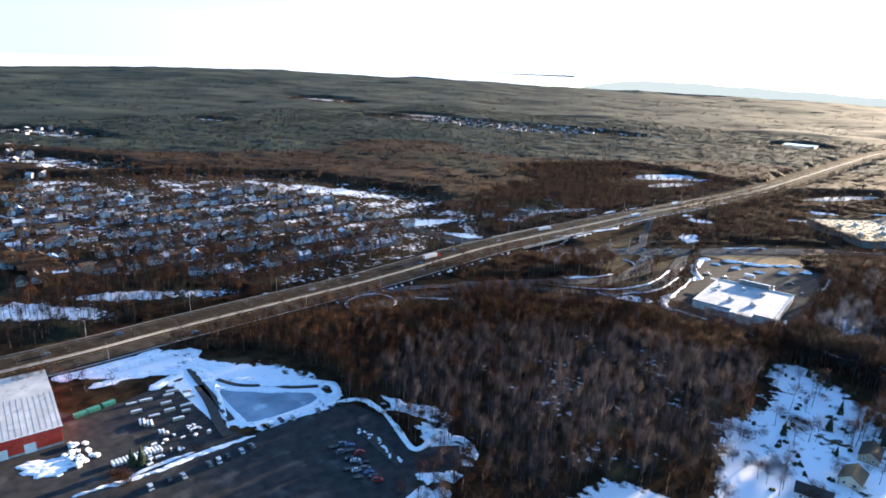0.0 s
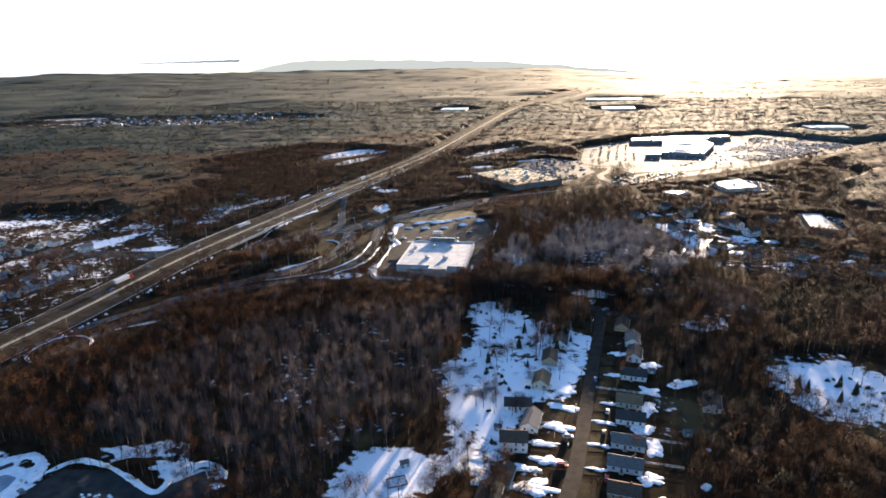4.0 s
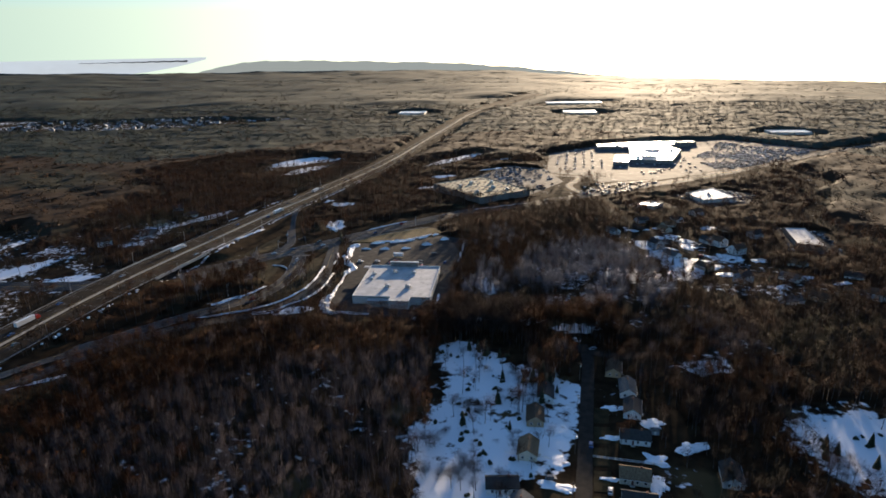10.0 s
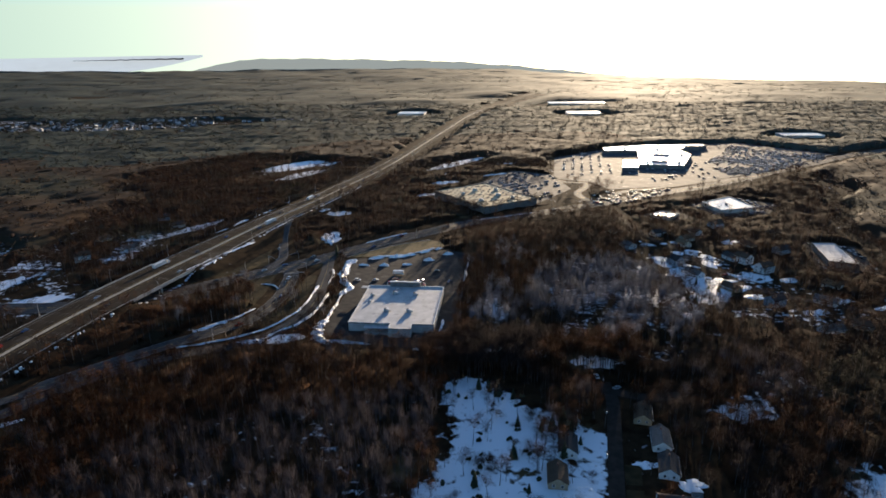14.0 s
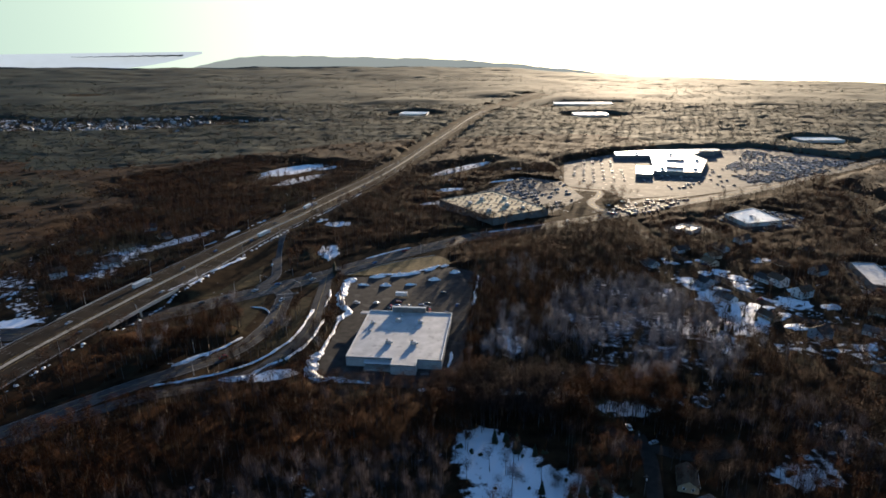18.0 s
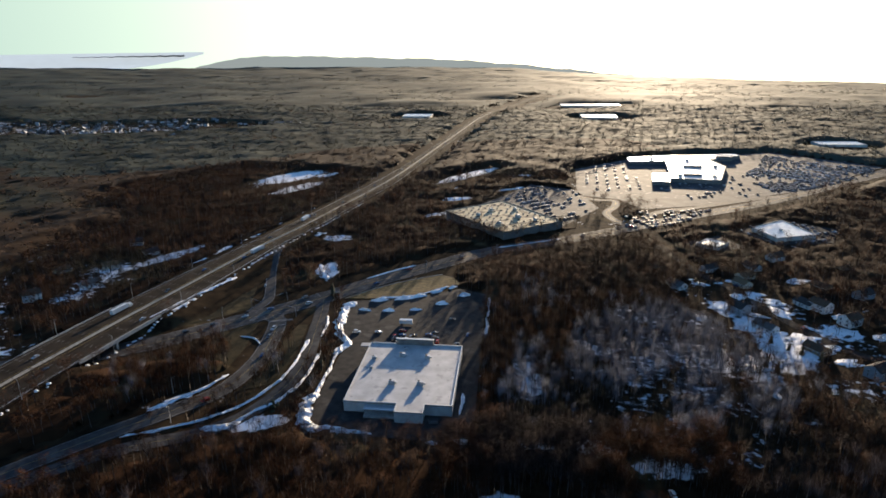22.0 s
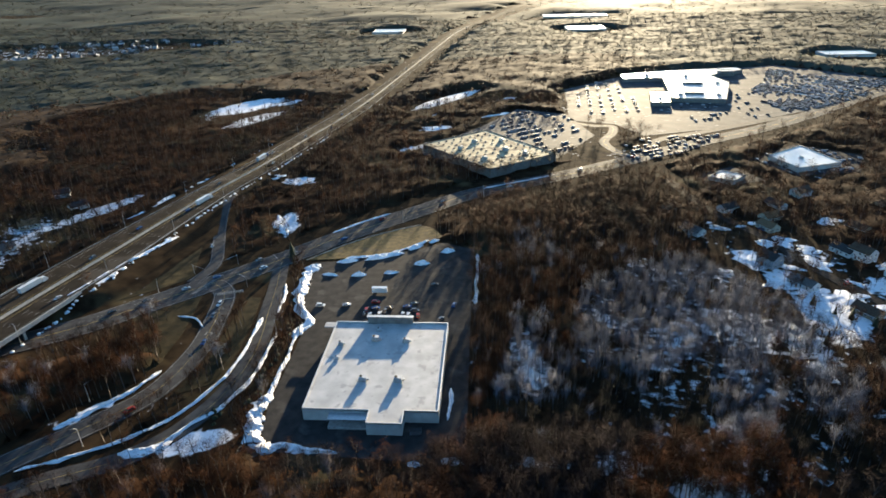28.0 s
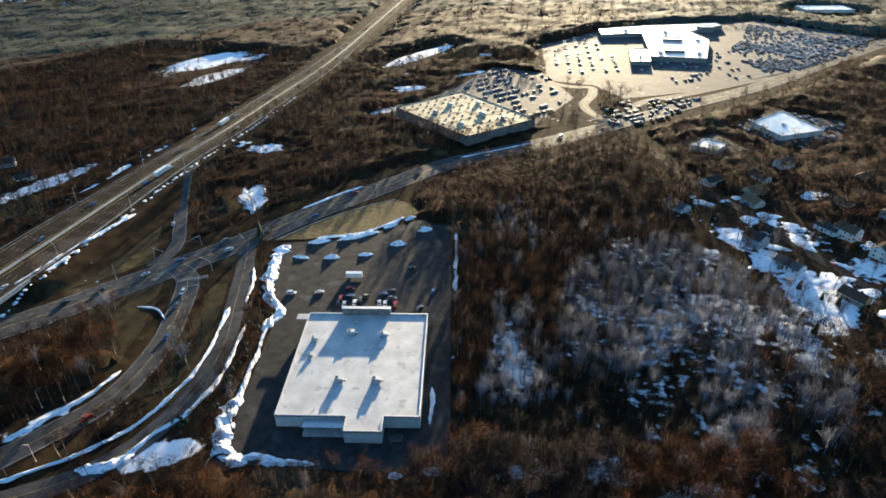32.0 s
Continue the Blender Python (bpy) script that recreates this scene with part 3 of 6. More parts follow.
def plant(name, templates, places, sizes, material, label, rounded=0.0, bark=None):
    """One object of many trees, each a turned and scaled template; rounded: crowns shaded as soft wholes, the more upwards the higher."""
    out = []
    pick, turn = rng.integers(len(templates), size=len(places)), rng.uniform(0, 6.283, len(places))
    zs = height(places[:, 0], places[:, 1])
    woody, soft = [], []
    for k, (tpl, bars) in enumerate(templates):
        w = pick == k
        if not w.any():
            continue
        c, s, sz = np.cos(turn[w]), np.sin(turn[w]), sizes[w]
        v = tpl.reshape(1, -1, 3)
        x = (v[..., 0] * c[:, None] - v[..., 1] * s[:, None]) * sz[:, None] + places[w, 0][:, None]
        y = (v[..., 0] * s[:, None] + v[..., 1] * c[:, None]) * sz[:, None] + places[w, 1][:, None]
        z = v[..., 2] * sz[:, None] + zs[w][:, None]
        if rounded:
            cz = tpl[..., 2].mean() * 0.75
            soft.append(np.stack([x - places[w, 0][:, None], y - places[w, 1][:, None], (v[..., 2] - cz) * sz[:, None] + rounded], -1).reshape(-1, 3, 3))
        out.append(np.stack([x, y, z], -1).reshape(-1, 3))
        woody.append(np.tile(np.arange(len(tpl)) < bars, w.sum()))
    v = np.concatenate(out)
    if rounded:
        t3, nrm = v.reshape(-1, 3, 3), np.concatenate(soft)
        nrm = nrm / (np.linalg.norm(nrm, axis=2)[..., None] + 1e-6)
        face = np.cross(t3[:, 1] - t3[:, 0], t3[:, 2] - t3[:, 0])
        back = (face * nrm.mean(1)).sum(1) < 0
        t3[back], nrm[back] = t3[back][:, ::-1], nrm[back][:, ::-1]
        v = t3.reshape(-1, 3)
    me = soup(name, v, np.arange(len(v)).reshape(-1, 3), material)
    me.materials.append(bark or M_BARK)
    me.polygons.foreach_set("material_index", np.concatenate(woody).astype(np.int32))
    if rounded:
        me.attributes.new("custom_normal", "FLOAT_VECTOR", "POINT").data.foreach_set("vector", nrm.astype(np.float32).ravel())
        me.polygons.foreach_set("use_smooth", np.ones(len(me.polygons), bool))
    return tagged(new(name, me), label, "trees", kind="stuff")


def clearing(x, y, margin=4.0):
    """How freely trees grow at places: 0 on roads, lots and buildings."""
    ok = np.ones(len(x))
    for line, half in ROADS:
        r, _ = to_line(x, y, line)
        ok *= r > half + margin
    for poly in OPEN:
        ok *= ~inside(x, y, poly)
    return ok


def thin(x, y):
    """Where the woods stand open: yards, fields and housing."""
    k = np.ones(len(x))
    for cx, cy, rx, ry, turn, v in [(97, -172, 26, 60, 4, 0.06), (93, -95, 24, 46, -10, 0.10), (55, -243, 24, 18, 30, 0.0), (150, -180, 42, 90, -8, 0.05), (272, -145, 36, 30, 0, 0.15), (255, 115, 50, 85, 25, 0.2),
                                    (-140, -285, 60, 36, 20, 0.0), (-20, -258, 22, 8, 10, 0.45), (-62, -250, 30, 6, -12, 0.35), (-200, -318, 36, 20, 50, 0.0), (-215, 540, 76, 40, 55, 0.05), (22, 588, 68, 18, 56, 0.0), (-520, -80, 260, 200, 35, 0.8), (-330, -60, 110, 130, 30, 0.8),
                                    (-75, 240, 26, 60, 8, 0.35), (-70, 80, 20, 40, 0, 0.0), (-120, 140, 22, 60, -15, 0.0), (340, 30, 90, 60, 0, 0.85), (-250, 40, 40, 16, 30, 0.0), (5, 165, 42, 20, 40, 0.0),
                                    (-38, -14, 20, 9, 20, 0.0), (-900, 1030, 420, 110, 10, 0.75), (-1300, 40, 160, 50, 15, 0.25), (-930, -90, 150, 46, 20, 0.25), (-740, -150, 80, 40, 20, 0.3), (-1880, 1250, 160, 60, 0, 0.2), (-1360, 450, 60, 30, 0, 0.2), (-1220, 1120, 120, 60, 0, 0.3), (-500, 80, 120, 26, 20, 0.3), (-400, 130, 50, 30, 0, 0.3), (-156, 1290, 60, 70, 0, 0), (300, 1570, 110, 60, 0, 0), (288, 1285, 70, 70, 0, 0), (642, 870, 55, 40, 0, 0), (-295, 52, 36, 12, 65, 0.0), (350, 330, 90, 90, 0, 0.5), (235, 335, 60, 55, 0, 0.3), (180, 350, 30, 60, 30, 0.0), (400, 400, 120, 60, 30, 0.5), (20, 440, 70, 40, 40, 0.4)]:
        a = radians(turn)
        dx, dy = x - cx, y - cy
        inn = np.hypot((dx * math.cos(a) + dy * math.sin(a)) / rx, (-dx * math.sin(a) + dy * math.cos(a)) / ry) < 1
        k = np.where(inn, np.minimum(k, v), k)
    return k


def scatter(x0, y0, x1, y1, gap, keep=None):
    nx, ny = int((x1 - x0) / gap), int((y1 - y0) / gap)
    px, py = np.meshgrid(np.arange(nx), np.arange(ny))
    px = x0 + (px.ravel() + rng.uniform(0, 1, nx * ny)) * gap
    py = y0 + (py.ravel() + rng.uniform(0, 1, nx * ny)) * gap
    ok = (clearing(px, py) > 0) & (rng.uniform(0, 1, len(px)) < thin(px, py))
    if keep is not None:
        ok &= keep(px, py)
    return np.stack([px[ok], py[ok]], 1)


def in_view(x, y):
    """A broad wedge ahead of the way, past which nothing is seen."""
    d, az = np.hypot(x - 110, y + 520), np.degrees(np.arctan2(x - 110, y + 520))
    return (az > -82) & (az < 46)


NEAR_T = [tree_array(rng.uniform(12, 17), rng.uniform(3.0, 4.4), 6, 250, 0.05, 0.2, 0.6, 1.1) for _ in range(9)]
GREY_T = [tree_array(rng.uniform(13, 18), rng.uniform(2.4, 3.6), 8, 200, 0.036, 0.19, 1.7, 1.6) for _ in range(8)]
MID_T = [tree_array(rng.uniform(12, 16), rng.uniform(3.8, 5.0), 4, 105, 0.12, 0.22, 0.45, 1.0) for _ in range(8)]
FAR_T = [tree_array(rng.uniform(11, 15), rng.uniform(5.0, 6.5), 2, 22, 0.75, 0.25) for _ in range(6)]
FAR_T = [(a * (1.15, 1.15, 0.75), n) for a, n in FAR_T]


def is_near(x, y):
    return (np.abs(x - 60) < 190) & (y < 130)


def ragged(x, y, wide):
    """A slow uneven swell over the plan."""
    return wide * (np.sin(x / 23 + 1.1) * np.sin(y / 31) + 0.6 * np.sin(x / 11 - y / 17) + 0.5 * np.sin(x / 57 + y / 43 + 2))


PALE = [[(-98, -200), (-60, -125), (10, -98), (60, -76), (72, -100), (60, -150), (72, -200), (30, -262), (-30, -250), (-80, -240)],
        [(110, 30), (118, 92), (143, 117), (183, 133), (210, 110), (224, 74), (214, 46), (188, 50), (160, 31), (128, 14)], [(77, 64), (92, 64), (107, 25), (101, 4), (75, 10)],
        [(178, 42), (198, 50), (186, 13), (164, -30), (156, -16)], [(192, 4), (200, 36), (222, 24), (206, -8)], [(92, 180), (117, 172), (116, 136), (92, 130)], [(215, -40), (255, -36), (262, -80), (222, -84)]]
# stands whose trees take the darkest twig colour
DARK_STANDS = [[(80, 2), (112, 16), (152, 24), (170, 19), (158, -14), (122, -14), (84, -10)], [(182, -12), (216, -16), (212, -36), (178, -32)], [(190, -150), (215, -170), (240, -200), (200, -240), (186, -200)]]


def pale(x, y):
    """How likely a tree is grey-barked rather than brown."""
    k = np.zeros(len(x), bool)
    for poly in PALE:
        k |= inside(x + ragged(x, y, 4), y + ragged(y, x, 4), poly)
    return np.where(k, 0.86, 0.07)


def dark_stand(x, y):
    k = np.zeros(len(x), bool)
    for poly in DARK_STANDS:
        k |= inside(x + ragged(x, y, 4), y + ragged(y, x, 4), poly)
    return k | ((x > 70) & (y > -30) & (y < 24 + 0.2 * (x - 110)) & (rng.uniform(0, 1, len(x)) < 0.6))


for nm, gn, area, gap, lb, gl in (("south_woods", "grey_woods", (-130, -300, 250, -20), 5.2, "dense bare brown woodland between the highway and the houses", "bare dark grey woodland with snow under it"),
                                  ("store_woods", "pale_woods", (-130, -20, 250, 150), 4.9, "bare brown woodland beside the store lot", "bare pale grey woodland standing in snow")):
    p = scatter(*area, gap, lambda x, y: is_near(x, y - 20 * (x > 112)))
    g, q = rng.uniform(0, 1, len(p)) < pale(p[:, 0], p[:, 1]), dark_stand(p[:, 0], p[:, 1])
    b = ~g & ~q
    plant(nm, NEAR_T, p[b], rng.uniform(0.7, 1.15, b.sum()), M_TWIG, lb, 2.5)
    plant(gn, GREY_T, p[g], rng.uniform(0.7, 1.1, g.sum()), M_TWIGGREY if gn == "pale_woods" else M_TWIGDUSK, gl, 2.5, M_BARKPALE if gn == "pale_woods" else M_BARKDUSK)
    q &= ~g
    plant("dark_woods", NEAR_T, p[q], rng.uniform(0.55, 0.95, q.sum()), M_DARKWOOD, "bare trees of the darkest colour", 2.5)


def in_pale(x, y):
    k = np.zeros(len(x), bool)
    for poly in PALE[1:6]:
        k |= inside(x + ragged(x, y, 3), y + ragged(y, x, 3), poly)
    return k


p = scatter(70, -35, 235, 185, 5.0, in_pale)
plant("ash_thicket", GREY_T, p, rng.uniform(0.45, 0.85, len(p)), M_TWIGGREY, "thicket of slender pale grey trees", 2.5, M_BARKPALE)
p = scatter(52, -56, 175, -14, 3.6)
plant("garden_belt_woods", NEAR_T, p, rng.uniform(0.9, 1.3, len(p)), M_TWIG, "dense belt of bare brown trees behind the gardens", 2.5)


def far_off(x, y):
    return np.maximum.reduce([-350 - x, x - 460, y - 570]) + ragged(x / 3, y / 3, 42) + ragged(x, y, 12) > 0


for nm, area, lb in (("west_woods", (-470, -430, -130, 690), "bare brown woodland along the highway"), ("middle_woods", (-130, 130, 565, 690), "bare brown woodland between the roads and lots"),
                     ("east_woods", (250, -430, 565, 130), "bare dark brown woodland beyond the yards")):
    p = scatter(*area, 7.5, lambda x, y: in_view(x, y) & ~far_off(x, y) & ~is_near(x, y - 20 * (x > 112)))
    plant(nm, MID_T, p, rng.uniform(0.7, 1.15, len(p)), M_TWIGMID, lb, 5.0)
p = np.concatenate([scatter(62, 165, 260, 310, 6.4), scatter(205, -110, 420, 130, 8.0), scatter(195, -330, 330, -175, 7.5)])
plant("roadside_woods", MID_T, p, rng.uniform(0.7, 1.1, len(p)), M_TWIGMID, "dense brown woodland below the main road and the houses", 5.0)
p = np.concatenate([scatter(195, 285, 480, 480, 6.0), scatter(130, 235, 330, 330, 6.5), scatter(440, 470, 620, 640, 9.0)])
plant("verge_scrub", MID_T, p, rng.uniform(0.25, 0.5, len(p)), M_TWIGMID, "low brown scrub along the lots and the main road", 5.0)
OAKS = [[(-205, -290), (-200, -215), (-150, -200), (-112, -240), (-60, -225), (-70, -236), (-120, -262), (-165, -280)], [(-195, -60), (-92, -80), (-50, -148), (-80, -210), (-190, -190)], [(-60, -34), (-10, -26), (66, -28), (78, -44), (60, -66), (-20, -66)]]
for poly in OAKS:
    p = scatter(-230, -300, 90, -20, 5.4 if poly[0][0] < -100 else 7.5, lambda x, y: inside(x + ragged(x, y, 5), y + ragged(y, x, 5), poly))
    plant("oak_woods", MID_T, p, rng.uniform(0.55, 0.9, len(p)), M_OAK, "low oaks holding dry orange-brown leaves", 5.0)
p = scatter(-780, -330, -235, 60, 11.5, lambda x, y: rng.uniform(0, 1, len(x)) < 0.8)
# over half get the bright leaf colour, partly for crowns lit by sun
g = rng.uniform(0, 1, len(p)) < 0.55
plant("town_oaks", MID_T, p[g], rng.uniform(0.6, 1.1, g.sum()), M_OAK, "oaks and trees in a sunlit brown colour among the houses", 5.0)
plant("town_trees", MID_T, p[~g], rng.uniform(0.6, 1.1, (~g).sum()), M_TWIGMID, "bare trees among the far houses", 5.0)


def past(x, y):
    """Whether places lie past the ragged line where brown woods give way to haze-tinted ones."""
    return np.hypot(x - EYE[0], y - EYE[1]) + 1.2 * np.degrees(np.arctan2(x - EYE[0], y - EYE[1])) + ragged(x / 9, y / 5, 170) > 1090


p = scatter(-1500, -300, 1200, 1500, 16.0, lambda x, y: in_view(x, y) & far_off(x, y))
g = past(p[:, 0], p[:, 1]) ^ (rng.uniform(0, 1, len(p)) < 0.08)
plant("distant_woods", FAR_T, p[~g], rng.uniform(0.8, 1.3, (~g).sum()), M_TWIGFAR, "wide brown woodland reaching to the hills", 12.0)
plant("hazy_woods", FAR_T, p[g], rng.uniform(0.8, 1.3, g.sum()), M_HILL, "woodland before the hills, tinted grey-green for haze", 12.0)
HILL_T = [(a * (1.4, 1.4, 0.5), n) for a, n in [tree_array(13, 12, 0, 9, 3.2, 0.3) for _ in range(5)]]
p = scatter(-3300, -300, 2300, 3300, 38.0, lambda x, y: in_view(x, y) & ~((x > -1500) & (x < 1200) & (y < 1500)) & (np.hypot(x - 100, y + 300) < 3500))
plant("hill_woods", HILL_T, p, rng.uniform(0.8, 1.3, len(p)), M_HILL, "far woodland on the low hills, tinted grey-green for haze", 25.0)



def canopy(name, x0, y0, x1, y1, step, top, rough, keep, material, label, second=None, dense=0.9):
    """The closed roof of far woods: a lumpy sheet of crowns, let down to the ground round clearings."""
    xs, ys = np.arange(x0, x1 + 1, step), np.arange(y0, y1 + 1, step)
    X, Y = np.meshgrid(xs, ys)
    X, Y = X + rng.uniform(-0.35, 0.35, X.shape) * step, Y + rng.uniform(-0.35, 0.35, X.shape) * step
    bump = rng.normal(0, 1, X.shape)
    slow = rng.normal(0, 1, X.shape)
    for _ in range(5):
        slow = (slow + np.roll(slow, 1, 0) + np.roll(slow, -1, 0) + np.roll(slow, 1, 1) + np.roll(slow, -1, 1)) / 3.2
    fx, fy = X.ravel(), Y.ravel()
    ok = (clearing(fx, fy, 3.0) > 0) & (thin(fx, fy) > dense) & keep(fx, fy)
    ok = ok.reshape(X.shape)
    full = ok & np.roll(ok, 1, 0) & np.roll(ok, -1, 0) & np.roll(ok, 1, 1) & np.roll(ok, -1, 1)
    deep = full & np.roll(full, 1, 0) & np.roll(full, -1, 0) & np.roll(full, 1, 1) & np.roll(full, -1, 1)
    crown = np.where(deep, top, 0.45 * top) + rough * bump + 0.8 * rough * slow
    Z = height(fx, fy).reshape(X.shape) + np.where(full | (np.hypot(X - EYE[0], Y - EYE[1]) > 4300), crown, -1.0)
    n_y, n_x = X.shape
    ids = np.arange(n_y * n_x).reshape(n_y, n_x)
    cell = (ok[:-1, :-1] & ok[:-1, 1:] & ok[1:, 1:] & ok[1:, :-1]).ravel()
    q = np.stack([ids[:-1, :-1], ids[:-1, 1:], ids[1:, 1:], ids[1:, :-1]], -1).reshape(-1, 4)[cell]
    used_ = np.unique(q)
    back = np.zeros(n_y * n_x, int)
    back[used_] = np.arange(len(used_))
    q = back[q]
    me = soup(name, np.stack([X, Y, Z], -1).reshape(-1, 3)[used_], np.concatenate([q[:, [0, 1, 2]], q[:, [0, 2, 3]]]), material)
    # crowns past the line take the second, haze-tinted colour
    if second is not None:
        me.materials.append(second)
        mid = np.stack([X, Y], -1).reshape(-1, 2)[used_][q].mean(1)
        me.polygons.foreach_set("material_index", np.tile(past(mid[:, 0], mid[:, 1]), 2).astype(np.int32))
    me.polygons.foreach_set("use_smooth", np.ones(len(me.polygons), bool))
    return tagged(new(name, me), label, "trees", kind="stuff")


def beyond(x, y):
    d, az = np.hypot(x - EYE[0], y - EYE[1]), np.degrees(np.arctan2(x - EYE[0], y - EYE[1]))
    return (d < 6000) & (az > -84) & (az < 44) & ~((x > -1430) & (x < 1130) & (y < 1430))


def under(x, y):
    return in_view(x, y) & ~far_off(x, y) & (snow_cover(x, y) < 0.39) & (pale(x, y) < 0.5)


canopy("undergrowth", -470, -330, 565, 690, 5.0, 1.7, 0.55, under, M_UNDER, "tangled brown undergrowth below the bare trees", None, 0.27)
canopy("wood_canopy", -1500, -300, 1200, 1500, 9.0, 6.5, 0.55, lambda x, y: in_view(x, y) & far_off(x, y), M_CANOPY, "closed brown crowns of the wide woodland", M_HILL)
canopy("hill_canopy", -4860, -300, 4860, 4860, 40.0, 6.0, 1.3, beyond, M_HILL, "closed crowns of the far woods, tinted grey-green for haze")

# ---- mall ----


def flat_shop(name, outline, H, label, roof=None, walls=None):
    b = thing(name, label, "building")
    part("roof", tidy(*slab(outline, H, 0.5), "roof", roof or M_ROOFWHITE), b)
    n = len(outline)
    for i in range(n):
        (x0, y0), (x1, y1) = outline[i], outline[(i + 1) % n]
        L = math.hypot(x1 - x0, y1 - y0)
        nx, ny = (y1 - y0) / L * 0.3, -(x1 - x0) / L * 0.3
        part("wall", tidy(*slab([(x0, y0), (x0 - nx, y0 - ny), (x1 - nx, y1 - ny), (x1, y1)], H + 0.6, H + 0.6), "wall", walls or M_WALLDARK), b)
    return b


MALL = [(288, 560), (347, 549), (366, 600), (384, 650), (376, 700), (432, 738), (430, 757), (320, 738), (257, 716), (255, 682), (308, 686)]
flat_shop("mall", MALL, 5.0, "sprawling shopping mall with a wet flat roof", M_ROOFWET)
flat_shop("mall_annex", [(260, 540), (282, 538), (295, 600), (272, 602)], 4.6, "small mall annex with a wet flat roof", M_ROOFWET)
for x0, y0, x1, y1 in ((308, 580, 330, 596), (322, 640, 346, 656), (390, 718, 412, 730)):
    flat_shop("mall_upper_block", [(x0, y0), (x1, y0 - 4), (x1 + 5, y1 - 4), (x0 + 5, y1)], 7.0, "raised block on the roof of the mall", M_ROOFWET)
WS = [(75, 292), (132, 334), (71, 413), (13, 365)]
flat_shop("warehouse_shop", WS, 7.5, "big shop with a tan gravel roof and rows of skylights", M_ROOFTAN)
sk = tidy(*box(-0.5, -0.9, 0, 0.5, 0.9, 0.7, 0.1), "skylight", M_GLASS)
for i in range(12):
    for j in range(8):
        u, w = (i + 0.5) / 12, (j + 0.5) / 8
        x = WS[0][0] + (WS[3][0] - WS[0][0]) * u * 0.98 + (WS[1][0] - WS[0][0]) * w
        y = WS[0][1] + (WS[3][1] - WS[0][1]) * u * 0.98 + (WS[1][1] - WS[0][1]) * w
        if (i * 7 + j * 3) % 9:
            part("skylight", sk, bpy.data.objects["warehouse_shop"]).matrix_basis = pose(x + 0.6 * math.sin(i * 3 + j), y, 7.5, 0, 0, 36)
for x, y, r_ in ((70, 320, 1.2), (88, 345, 1.4), (60, 370, 1.3), (105, 335, 1.1), (48, 350, 1.2), (85, 375, 1.2)):
    rooftop_unit(x, y, 7.5, r_)
for x, y, r_ in ((302, 575, 1.3), (345, 570, 1.2), (290, 700, 1.4), (340, 690, 1.3), (366, 640, 1.2), (275, 560, 0.9), (335, 330, 0.8)):
    rooftop_unit(x, y, 3.8 if y < 400 else (4.6 if y == 560 else 5.0), r_)
flat_shop("plaza_building", [(312, 338), (322, 304), (362, 318), (350, 366)], 3.8, "low building with a flat pale roof", M_ROOFWET, M_WALLPALE)
flat_shop("restaurant", [(246, 286), (262, 275), (276, 290), (260, 300)], 3.2, "small roadside building with a flat pale roof", M_ROOFWET, M_WALLPALE)
flat_shop("school", [(362, 190), (380, 190), (374, 134), (354, 142)], 5.0, "long low building with a white roof")

# ---- snow banks and piles ----


def mound(cx, cy, rx, ry, h, turn, seed):
    """A lumpy heap of ploughed snow."""
    v, f, n, rings = [(0, 0, h)], [], 26, 7
    for r in range(1, rings + 1):
        t = r / rings
        for k in range(n):
            a = 6.2832 * k / n
            w = 0.9 + 0.4 * noise.noise((math.cos(a) * 1.7 + seed, math.sin(a) * 1.7, seed * 3.1)) + 0.3 * noise.noise((math.cos(a) * 5 + seed, math.sin(a) * 5, seed))
            z = h * (1 - t * t) * (0.85 + 0.9 * noise.noise((math.cos(a) * t * 3 + seed, math.sin(a) * t * 3, 7.7)) + 0.7 * noise.noise((math.cos(a) * t * 8 + seed, math.sin(a) * t * 8, 2.2))) - 0.1 * (r == rings)
            v.append((math.cos(a) * t * rx * w, math.sin(a) * t * ry * w, max(z, -0.1)))
    for k in range(n):
        f.append((0, 1 + k, 1 + (k + 1) % n))
        for r in range(rings - 1):
            i, j = 1 + r * n, 1 + (r + 1) * n
            f.append((i + k, j + k, j + (k + 1) % n, i + (k + 1) % n))
    ob = tagged(new("snow_mound", tidy(v, f, "snow_mound", M_SNOW)), "ploughed mound of white snow on the asphalt", "snow mound", "ploughed snow")
    ob.matrix_basis = pose(cx, cy, 0.14, 0, 0, turn)
    return ob


for i, (x, y, rx, ry, h, a) in enumerate([(-30, 133, 6, 3, 1.5, 30), (-12, 140, 7.5, 2.2, 1.8, 12), (6, 145, 7.5, 2.4, 1.8, 18), (16, 150, 7, 2.0, 1.5, 24), (28, 160, 6, 2.0, 1.4, 38), (39, 170, 4.5, 1.8, 1.2, 45),
                                          (-18, 123, 5, 1.5, 1.1, -8), (-1, 123, 5, 2.2, 1.8, 6), (17, 126, 5, 1.5, 1.3, 4), (34, 138, 5, 2.6, 2.0, 10), (49, 155, 5, 2.4, 1.8, 22),
                                          (61, -20, 5, 2.5, 1.0, 0), (47, -22, 3, 1.6, 0.7, 0), (4, -17, 6, 2, 1.0, 0)]):
    mound(x, y, rx, ry, h, a, i * 1.37)


